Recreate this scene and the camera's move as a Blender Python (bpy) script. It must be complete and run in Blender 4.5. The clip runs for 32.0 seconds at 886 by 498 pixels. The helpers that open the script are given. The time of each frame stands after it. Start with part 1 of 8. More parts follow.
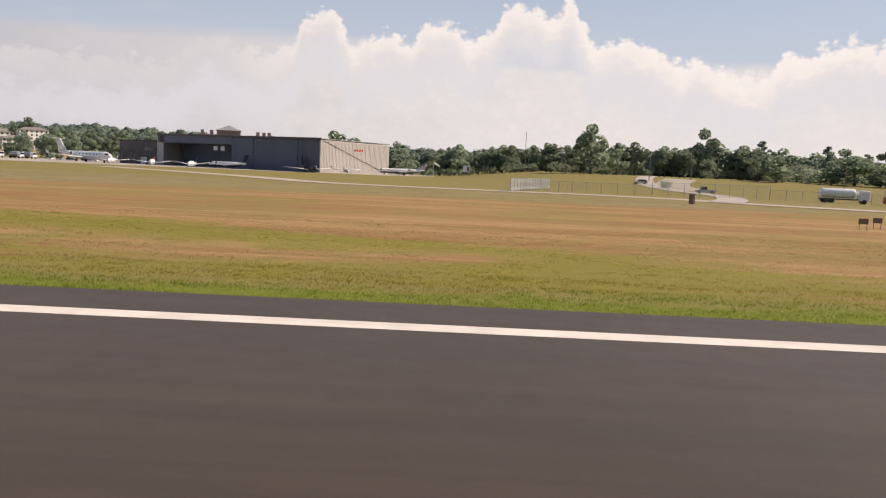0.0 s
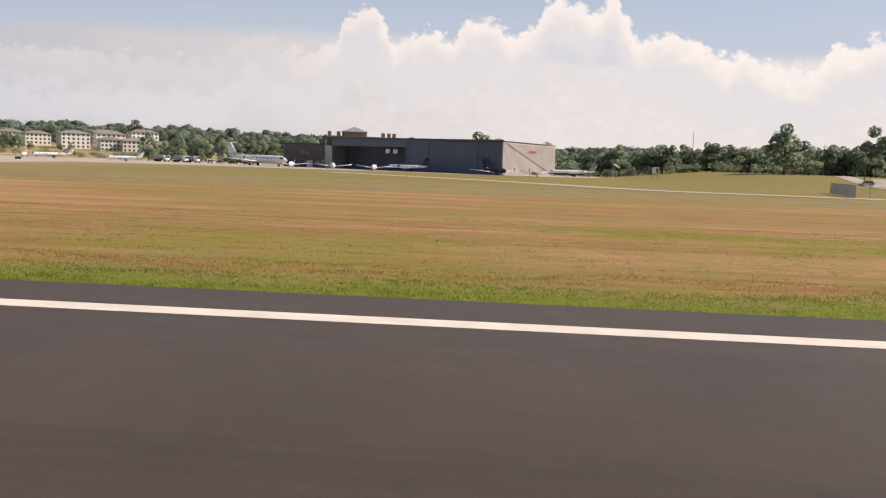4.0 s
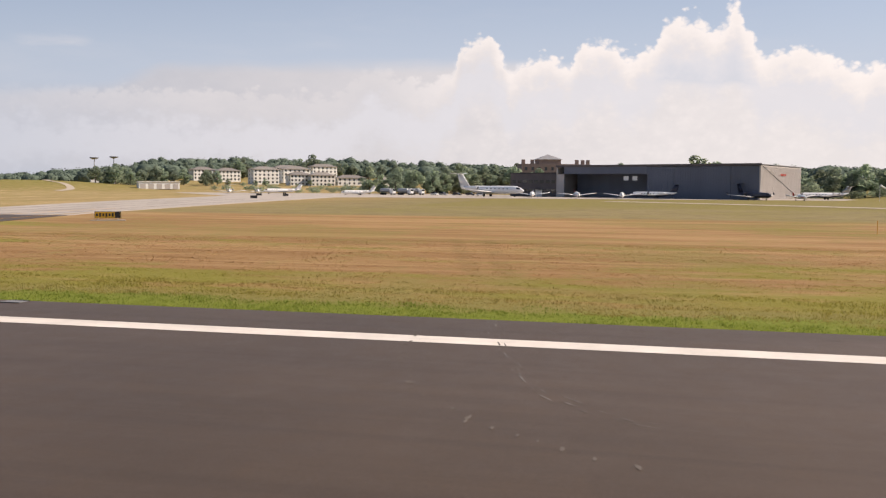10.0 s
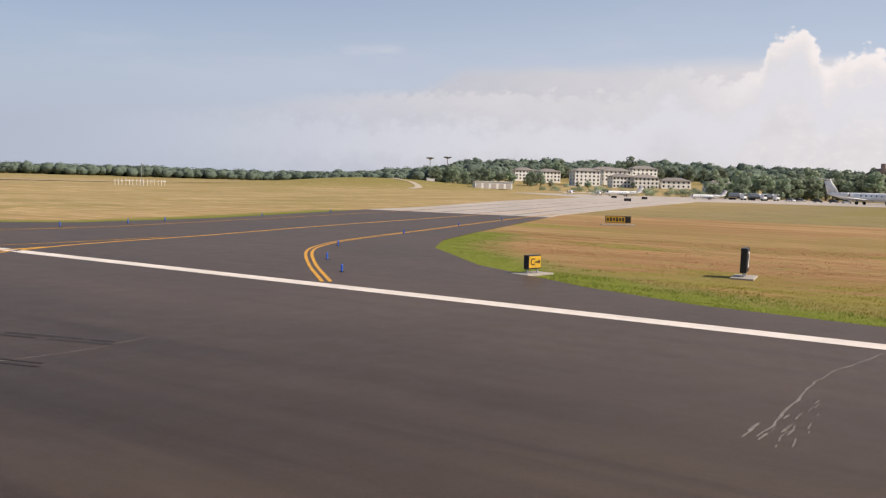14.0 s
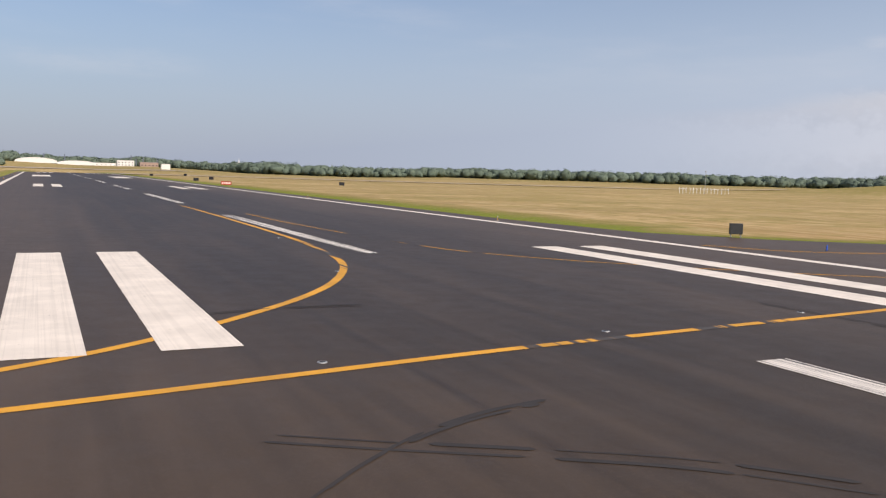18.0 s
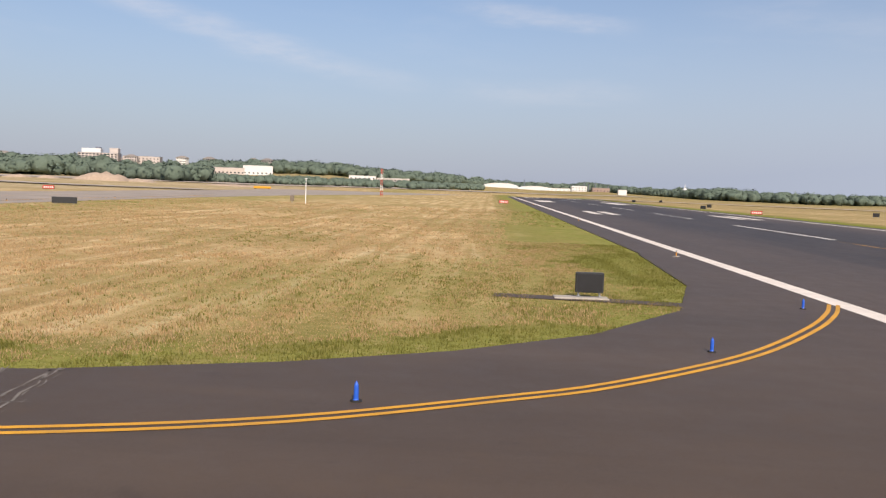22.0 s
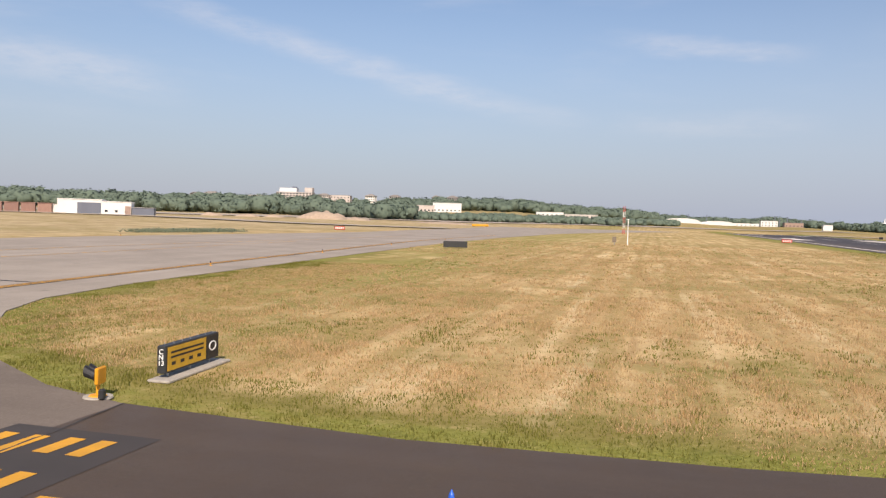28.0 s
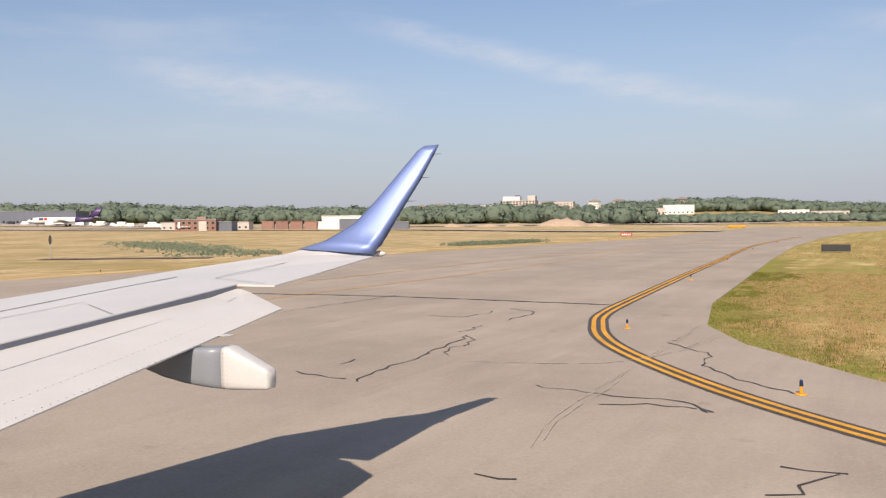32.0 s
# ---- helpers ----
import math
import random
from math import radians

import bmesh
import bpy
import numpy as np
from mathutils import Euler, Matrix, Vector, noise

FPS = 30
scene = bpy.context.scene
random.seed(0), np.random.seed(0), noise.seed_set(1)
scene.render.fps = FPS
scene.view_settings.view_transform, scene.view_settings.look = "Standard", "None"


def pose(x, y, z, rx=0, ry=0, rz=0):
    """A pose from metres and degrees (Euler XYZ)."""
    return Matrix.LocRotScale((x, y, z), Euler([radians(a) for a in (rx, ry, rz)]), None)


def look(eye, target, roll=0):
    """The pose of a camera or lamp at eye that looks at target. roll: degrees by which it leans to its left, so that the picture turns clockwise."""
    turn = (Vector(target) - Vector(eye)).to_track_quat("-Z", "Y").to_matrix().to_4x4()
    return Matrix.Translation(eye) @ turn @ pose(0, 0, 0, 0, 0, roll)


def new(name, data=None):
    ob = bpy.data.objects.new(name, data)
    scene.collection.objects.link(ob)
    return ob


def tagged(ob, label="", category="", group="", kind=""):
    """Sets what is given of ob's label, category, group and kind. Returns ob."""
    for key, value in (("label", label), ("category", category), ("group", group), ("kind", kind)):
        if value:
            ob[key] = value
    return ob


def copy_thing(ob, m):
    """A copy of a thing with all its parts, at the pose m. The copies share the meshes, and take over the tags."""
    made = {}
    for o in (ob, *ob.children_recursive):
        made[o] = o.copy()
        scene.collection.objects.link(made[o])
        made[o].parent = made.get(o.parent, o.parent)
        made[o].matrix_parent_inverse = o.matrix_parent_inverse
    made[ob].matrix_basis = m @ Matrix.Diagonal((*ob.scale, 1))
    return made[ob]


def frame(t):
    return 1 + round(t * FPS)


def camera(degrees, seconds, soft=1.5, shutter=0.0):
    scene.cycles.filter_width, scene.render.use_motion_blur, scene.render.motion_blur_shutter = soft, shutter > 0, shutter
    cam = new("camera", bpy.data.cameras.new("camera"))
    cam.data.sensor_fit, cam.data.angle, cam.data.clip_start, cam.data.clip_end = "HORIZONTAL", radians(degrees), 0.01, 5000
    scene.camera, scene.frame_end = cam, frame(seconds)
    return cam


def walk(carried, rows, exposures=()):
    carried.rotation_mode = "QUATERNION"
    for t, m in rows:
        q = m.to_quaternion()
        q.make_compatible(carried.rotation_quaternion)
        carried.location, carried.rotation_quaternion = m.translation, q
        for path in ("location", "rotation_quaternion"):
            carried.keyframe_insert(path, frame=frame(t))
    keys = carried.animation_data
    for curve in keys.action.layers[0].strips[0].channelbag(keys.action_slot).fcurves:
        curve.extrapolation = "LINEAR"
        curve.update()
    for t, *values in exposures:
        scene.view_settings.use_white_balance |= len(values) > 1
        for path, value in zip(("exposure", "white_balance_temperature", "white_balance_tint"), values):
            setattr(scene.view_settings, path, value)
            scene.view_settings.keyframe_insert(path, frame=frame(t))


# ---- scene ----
cam = camera(55.09, 32.0, soft=1.25)
PATH = [
    (0.0, pose(1.099, 270.990, 3.894, 84.559, -2.446, -88.369)),
    (0.5, pose(0.990, 278.853, 3.879, 84.686, -2.255, -88.248)),
    (1.0, pose(0.932, 286.613, 3.913, 84.830, -2.239, -87.890)),
    (1.5, pose(0.973, 294.164, 3.879, 84.911, -2.205, -87.723)),
    (2.0, pose(1.047, 301.450, 3.918, 84.938, -2.033, -87.185)),
    (2.5, pose(1.087, 308.414, 3.912, 84.946, -1.993, -86.987)),
    (3.0, pose(1.125, 315.062, 3.878, 84.770, -2.005, -86.841)),
    (3.5, pose(1.157, 321.363, 3.877, 84.509, -1.911, -86.288)),
    (5.5, pose(1.341, 343.245, 3.879, 83.823, -2.536, -83.382)),
    (6.0, pose(1.311, 347.959, 3.889, 84.051, -2.351, -82.784)),
    (7.0, pose(1.137, 356.503, 3.886, 84.964, -1.659, -82.294)),
    (8.0, pose(0.902, 364.399, 3.909, 85.345, -0.785, -80.881)),
    (8.5, pose(0.815, 367.889, 3.879, 85.600, -0.638, -80.045)),
    (9.0, pose(0.742, 371.260, 3.879, 85.597, -0.493, -79.292)),
    (10.0, pose(0.603, 378.272, 3.880, 85.837, -0.448, -77.660)),
    (11.0, pose(0.299, 385.130, 3.874, 85.890, -0.691, -75.859)),
    (12.0, pose(-0.320, 391.414, 3.892, 85.803, -1.316, -71.846)),
    (13.0, pose(-1.344, 396.952, 3.878, 85.795, -1.756, -65.763)),
    (13.5, pose(-2.039, 399.621, 3.885, 85.667, -1.585, -62.056)),
    (15.5, pose(-6.446, 410.545, 3.918, 85.444, -2.050, -46.954)),
    (16.0, pose(-7.849, 413.092, 3.900, 85.407, -2.071, -43.168)),
    (16.5, pose(-9.444, 415.500, 3.891, 85.342, -2.196, -38.374)),
    (17.0, pose(-11.113, 417.841, 3.896, 85.277, -1.925, -34.033)),
    (17.5, pose(-12.916, 420.363, 3.876, 85.215, -1.635, -29.517)),
    (18.0, pose(-14.743, 422.805, 3.893, 85.090, -1.581, -25.398)),
    (18.5, pose(-16.842, 425.123, 3.881, 84.896, -1.835, -21.721)),
    (19.0, pose(-19.153, 427.278, 3.813, 84.913, -1.496, -17.607)),
    (19.5, pose(-21.562, 429.099, 3.834, 84.901, -1.118, -13.555)),
    (20.0, pose(-24.039, 430.751, 3.834, 84.919, -1.561, -9.910)),
    (20.5, pose(-26.666, 432.261, 3.862, 85.301, -0.599, -5.947)),
    (21.0, pose(-29.236, 433.509, 3.878, 85.258, -1.472, -2.029)),
    (21.5, pose(-32.016, 434.541, 3.879, 85.541, -1.770, 1.046)),
    (22.0, pose(-34.863, 435.327, 3.842, 85.871, -2.067, 3.194)),
    (23.0, pose(-40.330, 436.063, 3.842, 86.187, -2.327, 6.022)),
    (24.0, pose(-45.851, 436.022, 3.907, 86.503, -2.657, 7.628)),
    (25.0, pose(-50.737, 435.513, 3.858, 86.817, -2.376, 9.264)),
    (25.5, pose(-53.308, 435.194, 3.887, 86.600, -1.813, 15.229)),
    (27.5, pose(-62.378, 434.553, 3.877, 87.830, -1.647, 13.815)),
    (28.0, pose(-64.607, 434.393, 3.878, 87.905, -1.743, 13.871)),
    (28.5, pose(-66.880, 434.251, 3.836, 87.669, -1.630, 14.858)),
    (29.0, pose(-69.284, 434.112, 3.859, 87.467, -1.717, 14.896)),
    (29.5, pose(-71.710, 433.979, 3.881, 87.598, -1.527, 15.200)),
    (30.0, pose(-74.065, 433.838, 3.877, 87.609, -1.079, 17.983)),
    (30.5, pose(-76.441, 433.651, 3.888, 87.657, -0.715, 18.876)),
    (31.0, pose(-78.805, 433.508, 3.889, 87.813, -0.436, 21.288)),
    (32.0, pose(-83.422, 432.842, 3.882, 88.208, 0.500, 27.917)),
]
from mathutils.geometry import tessellate_polygon

EXPOSURES = [(0.0, 0.08, 7350, 18), (9.0, 0.15, 7250, 18), (13.0, 0.12, 7100, 17), (17.0, 0.08, 6850, 16), (23.0, 0.20, 6950, 17), (28.0, 0.24, 7050, 17), (32.0, 0.27, 7350, 17)]
walk(cam, PATH, EXPOSURES)

# ---- sky and sun ----
SUN_AZ, SUN_EL = 164.0, 40.0            # clockwise from +y, above the horizon
world = bpy.data.worlds.new("sky")
scene.world = world
world.use_nodes = True


class Nodes:
    """Short hand for building node trees."""

    def __init__(self, tree):
        self.t = tree
        self.t.nodes.clear()

    def add(self, kind, **settings):
        n = self.t.nodes.new(kind)
        if "operation" in settings:
            n.operation = settings["operation"]
        if "use_clamp" in settings:
            n.use_clamp = settings["use_clamp"]
        if "data_type" in settings:
            n.data_type = settings["data_type"]
        if "interpolation_type" in settings:
            n.interpolation_type = settings["interpolation_type"]
        if "attribute_name" in settings:
            n.attribute_name = settings["attribute_name"]
        if "sky_type" in settings:
            n.sky_type, n.sun_disc = settings["sky_type"], settings["sun_disc"]
        return n

    def put(self, node, name, value):
        if isinstance(value, bpy.types.NodeSocket):
            self.t.links.new(value, node.inputs[name])
        else:
            node.inputs[name].default_value = value

    def math(self, op, a, b=0.0, c=0.0, clamp=False):
        n = self.add("ShaderNodeMath", operation=op, use_clamp=clamp)
        for i, v in enumerate((a, b, c)):
            self.put(n, i, v)
        return n.outputs[0]

    def noise(self, vec, scale, detail=4.0, rough=0.55, stretch=None, w=0.0):
        if stretch is not None:
            m = self.add("ShaderNodeMapping")
            self.put(m, "Vector", vec)
            m.inputs["Scale"].default_value = stretch
            m.inputs["Location"].default_value = (w, w * 1.7, w * 0.3)
            vec = m.outputs[0]
        n = self.add("ShaderNodeTexNoise")
        self.put(n, "Vector", vec)
        n.inputs["Scale"].default_value = scale
        n.inputs["Detail"].default_value = detail
        n.inputs["Roughness"].default_value = rough
        return n.outputs[0]

    def ramp(self, fac, stops, interp="LINEAR"):
        n = self.add("ShaderNodeValToRGB")
        n.color_ramp.interpolation = interp
        els = n.color_ramp.elements
        while len(els) < len(stops):
            els.new(0.5)
        for e, (p, c) in zip(els, stops):
            e.position = p
            e.color = (c, c, c, 1) if isinstance(c, (int, float)) else (*c, 1)
        self.put(n, 0, fac)
        return n.outputs[0]

    def step(self, v, lo, hi):
        n = self.add("ShaderNodeMapRange", interpolation_type="SMOOTHSTEP")
        self.put(n, 0, v)
        n.inputs[1].default_value, n.inputs[2].default_value = lo, hi
        return n.outputs[0]

    def mix(self, fac, a, b):
        n = self.add("ShaderNodeMix", data_type="RGBA")
        self.put(n, 0, fac)
        for i, v in ((6, a), (7, b)):
            self.put(n, i, v if isinstance(v, bpy.types.NodeSocket) else (*v, 1))
        return n.outputs[2]


def build_sky():
    n = Nodes(world.node_tree)
    sky = n.add("ShaderNodeTexSky", sky_type="NISHITA", sun_disc=False)
    sky.sun_elevation, sky.sun_rotation = radians(SUN_EL), radians(SUN_AZ)
    sky.air_density, sky.dust_density, sky.ozone_density, sky.altitude = 1.0, 0.3, 3.5, 20
    co = n.add("ShaderNodeTexCoord").outputs["Generated"]
    sep = n.add("ShaderNodeSeparateXYZ")
    n.put(sep, 0, co)
    x, y, z = sep.outputs
    az = n.math("MULTIPLY", n.math("ARCTAN2", x, y), 57.2958)
    el = n.math("MULTIPLY", n.math("ARCSINE", z), 57.2958)
    comb = n.add("ShaderNodeCombineXYZ")
    n.put(comb, 0, n.math("MULTIPLY", az, 0.1))
    n.put(comb, 1, n.math("MULTIPLY", el, 0.125))
    dirs = comb.outputs[0]
    # cumulus towers: height of the tops against azimuth 70 to 120 degrees
    tops = [(73.0, 7.8), (75.0, 7.0), (76.9, 6.8), (78.2, 8.0), (78.9, 9.8), (80.7, 10.4), (81.4, 9.2), (82.1, 7.7), (83.2, 8.7), (84.6, 9.1), (86.0, 8.3), (86.7, 9.6), (88.4, 9.9),
            (89.8, 8.7), (91.0, 9.5), (92.4, 11.1), (94.0, 11.1), (95.0, 10.5), (96.4, 11.6), (97.1, 10.2), (98.1, 8.7), (100.2, 9.1), (102.4, 8.1), (103.6, 7.3), (104.7, 8.0), (106.6, 6.8), (108.4, 6.6), (110.0, 8.0), (113.0, 8.8), (116.0, 9.0)]
    fac = n.math("DIVIDE", n.math("SUBTRACT", az, 70.0), 50.0)
    top = n.math("MULTIPLY", n.ramp(fac, [(0.0, 0.3)] + [((a - 70) / 50, e / 20) for a, e in tops] + [(1.0, 0.4)], "EASE"), 20.0)
    puff = n.noise(dirs, 6.5, 6.0, 0.56)
    bumps = []
    for size in (6.0, 13.0, 28.0):
        warp = n.add("ShaderNodeVectorMath", operation="ADD")
        soft = n.add("ShaderNodeTexNoise")
        n.put(soft, "Vector", dirs)
        soft.inputs["Scale"].default_value = size * 0.8
        scaled = n.add("ShaderNodeVectorMath", operation="SCALE")
        n.put(scaled, 0, soft.outputs["Color"])
        scaled.inputs["Scale"].default_value = 0.9 / size
        n.put(warp, 0, dirs)
        n.put(warp, 1, scaled.outputs[0])
        cell = n.add("ShaderNodeTexVoronoi")
        n.put(cell, "Vector", warp.outputs[0])
        cell.inputs["Scale"].default_value = size
        bumps.append(n.math("SUBTRACT", 0.42, cell.outputs["Distance"]))
    heads = n.math("ADD", n.math("MULTIPLY", bumps[0], 0.9), n.math("ADD", n.math("MULTIPLY", bumps[1], 0.8), n.math("MULTIPLY", bumps[2], 0.5)))
    edge = n.math("ADD", n.math("ADD", n.math("SUBTRACT", top, el), heads), n.math("MULTIPLY", n.math("SUBTRACT", puff, 0.5), 1.1))
    cumulus = n.math("MULTIPLY", n.step(edge, -0.10, 0.55), n.step(az, 70.0, 79.0))
    cumulus = n.math("MULTIPLY", cumulus, n.math("MULTIPLY_ADD", n.step(edge, 5.5, 1.2), 0.52, 0.30))
    # high sheet spreading from the towers, thinner towards the north
    wisp = n.noise(dirs, 2.2, 6.0, 0.6, (0.45, 1.6, 1))
    roof = n.math("MULTIPLY", n.ramp(n.math("DIVIDE", n.math("SUBTRACT", az, 30.0), 100.0), [(0.0, 0.20), (0.14, 0.24), (0.20, 0.285), (0.265, 0.32), (0.295, 0.385), (0.40, 0.41), (0.50, 0.42), (0.66, 0.36), (1.0, 0.36)]), 20.0)
    rim = n.math("SUBTRACT", n.math("ADD", roof, n.math("MULTIPLY", n.math("SUBTRACT", wisp, 0.5), 1.1)), el)
    sheet = n.math("MULTIPLY", n.step(rim, -0.35, 0.85), n.math("MULTIPLY", n.step(az, 30.0, 66.0), 0.72))
    # thin streaks over the rest of the sky
    streak = n.noise(dirs, 1.1, 7.0, 0.60, (0.42, 1.7, 1), 3.1)
    cirrus = n.math("MULTIPLY", n.math("MULTIPLY", n.step(streak, 0.48, 0.85), n.step(el, 3.0, 9.0)), 0.22)
    comb_fine = n.noise(dirs, 4.5, 8.0, 0.66, (0.8, 2.4, 1), 2.0)
    for az0, el0, slope, half, thick, most in ((-20.5, 10.1, -0.24, 17.0, 1.25, 0.34), (-40.0, 8.9, -0.15, 11.0, 1.9, 0.34), (3.0, 11.2, -0.10, 7.5, 0.9, 0.30), (3.5, 6.4, 0.0, 8.0, 1.2, 0.17), (-11.0, 7.6, -0.14, 9.0, 0.8, 0.16),
                                               (53.2, 8.45, 0.03, 3.0, 0.65, 0.34), (20.0, 10.8, -0.12, 9.0, 1.2, 0.12)):
        da = n.math("SUBTRACT", az, az0)
        axis = n.math("MULTIPLY_ADD", da, slope, el0)
        off = n.math("ABSOLUTE", n.math("SUBTRACT", n.math("ADD", el, n.math("MULTIPLY", n.math("SUBTRACT", wisp, 0.5), 2.0)), axis))
        band = n.math("MULTIPLY", n.step(n.math("DIVIDE", off, thick), 1.0, 0.0), n.step(n.math("DIVIDE", n.math("ABSOLUTE", da), half), 1.0, 0.35))
        cirrus = n.math("MAXIMUM", cirrus, n.math("MULTIPLY", n.math("MULTIPLY", band, n.step(comb_fine, 0.10, 0.75)), most))
    body = n.noise(dirs, 5.0, 8.0, 0.6, (1, 1.3, 1), 5.0)
    sunny = n.step(az, -20.0, 84.0)     # paler and brighter towards the sun
    light = n.math("ADD", n.math("MULTIPLY", n.step(edge, 2.2, 0.1), 0.62), n.math("ADD", n.math("MULTIPLY", n.step(body, 0.35, 0.65), 0.12), n.math("MULTIPLY", n.step(heads, -0.5, 0.7), 0.26)))
    veil = n.mix(n.step(az, 40.0, 104.0), (0.39, 0.42, 0.48), (0.71, 0.705, 0.70))
    veil = n.mix(n.math("MULTIPLY", n.step(body, 0.30, 0.70), 0.12), veil, (0.78, 0.77, 0.765))
    white = n.mix(n.math("MULTIPLY", light, n.step(edge, -0.4, 0.2)), veil, n.mix(n.step(az, 72.0, 82.0), (0.62, 0.625, 0.64), (0.90, 0.88, 0.86)))
    white = n.mix(n.math("MULTIPLY", n.math("MULTIPLY", n.step(edge, 1.0, 2.6), n.step(edge, 5.5, 3.2)), 0.72), white, n.mix(sunny, (0.52, 0.56, 0.63), (0.66, 0.69, 0.745)))
    sky_bg = n.add("ShaderNodeBackground")
    n.put(sky_bg, 0, sky.outputs[0])
    sky_bg.inputs[1].default_value = SKY
    haze_bg = n.add("ShaderNodeBackground")
    n.put(haze_bg, 0, n.mix(sunny, (0.56, 0.675, 0.89), (0.90, 1.085, 1.34)))
    haze_bg.inputs[1].default_value = HAZE
    cloud_bg = n.add("ShaderNodeBackground")
    n.put(cloud_bg, 0, white)
    cloud_bg.inputs[1].default_value = CLOUD
    m0 = n.add("ShaderNodeMixShader")
    n.put(m0, 0, n.math("MINIMUM", n.math("MULTIPLY_ADD", sunny, 0.42, n.math("MULTIPLY", n.step(el, 17.0, -3.0), 0.97)), 0.97))
    n.put(m0, 1, sky_bg.outputs[0])
    n.put(m0, 2, haze_bg.outputs[0])
    cover = n.math("MAXIMUM", cumulus, sheet)
    thin_bg = n.add("ShaderNodeBackground")
    n.put(thin_bg, 0, (0.74, 0.76, 0.80, 1))
    thin_bg.inputs[1].default_value = 0.92
    m2 = n.add("ShaderNodeMixShader")
    n.put(m2, 0, cirrus)
    n.put(m2, 1, m0.outputs[0])
    n.put(m2, 2, thin_bg.outputs[0])
    m1 = n.add("ShaderNodeMixShader")
    n.put(m1, 0, n.math("MULTIPLY", cover, n.step(el, -1.5, 1.5)))
    n.put(m1, 1, m2.outputs[0])
    n.put(m1, 2, cloud_bg.outputs[0])
    out = n.add("ShaderNodeOutputWorld")
    n.put(out, 0, m1.outputs[0])


SKY, HAZE, CLOUD = 0.102, 0.53, 1.08
build_sky()
sun = new("sun", bpy.data.lights.new("sun", "SUN"))
sun.data.energy, sun.data.angle, sun.data.color = 5.0, radians(0.6), (1.0, 0.93, 0.82)
sun_dir = Vector((math.sin(radians(SUN_AZ)) * math.cos(radians(SUN_EL)), math.cos(radians(SUN_AZ)) * math.cos(radians(SUN_EL)), math.sin(radians(SUN_EL))))
sun.matrix_world = look(sun_dir * 500, (0, 0, 0))

# ---- materials ----
def material(name, colour, rough=0.7, metal=0.0, dark=0.75, scale=3.0, fine=40.0, bump=0.15, per=0.0, island=0.0, stretch=None, spec=0.4, coords="world", coat=0.0):
    """A plain surface with broad stains, fine grain and relief. colour: linear base colour."""
    m = bpy.data.materials.new(name)
    m.use_nodes = True
    n = Nodes(m.node_tree)
    if coords == "world":
        vec = n.add("ShaderNodeNewGeometry").outputs["Position"]
    else:
        vec = n.add("ShaderNodeTexCoord").outputs["Object"]
    broad = n.noise(vec, scale, 5.0, 0.6, stretch or (1, 1, 1))
    grain = n.noise(vec, fine, 3.0, 0.6)
    low = tuple(c * dark for c in colour)
    col = n.mix(n.step(broad, 0.3, 0.7), low, colour)
    col = n.mix(n.math("MULTIPLY", n.step(grain, 0.35, 0.75), 0.35), col, tuple(min(1, c * 1.12) for c in colour))
    if per or island:
        rnd = n.add("ShaderNodeObjectInfo").outputs["Random"] if per else n.add("ShaderNodeNewGeometry").outputs["Random Per Island"]
        hsv = n.add("ShaderNodeHueSaturation")
        n.put(hsv, "Color", col)
        k = per or island
        n.put(hsv, "Value", n.math("MULTIPLY_ADD", rnd, 2 * k, 1 - k))
        n.put(hsv, "Hue", n.math("MULTIPLY_ADD", rnd, 0.05 * k, 0.5 - 0.025 * k))
        col = hsv.outputs[0]
    p = n.add("ShaderNodeBsdfPrincipled")
    n.put(p, "Base Color", col)
    n.put(p, "Roughness", n.math("MULTIPLY_ADD", grain, 0.15, rough - 0.07))
    p.inputs["Metallic"].default_value = metal
    p.inputs["Specular IOR Level"].default_value = spec
    p.inputs["Coat Weight"].default_value = coat
    if bump:
        b = n.add("ShaderNodeBump")
        b.inputs["Strength"].default_value = bump
        b.inputs["Distance"].default_value = 0.02
        n.put(b, "Height", grain)
        n.put(p, "Normal", b.outputs[0])
    out = n.add("ShaderNodeOutputMaterial")
    n.put(out, 0, p.outputs[0])
    return m


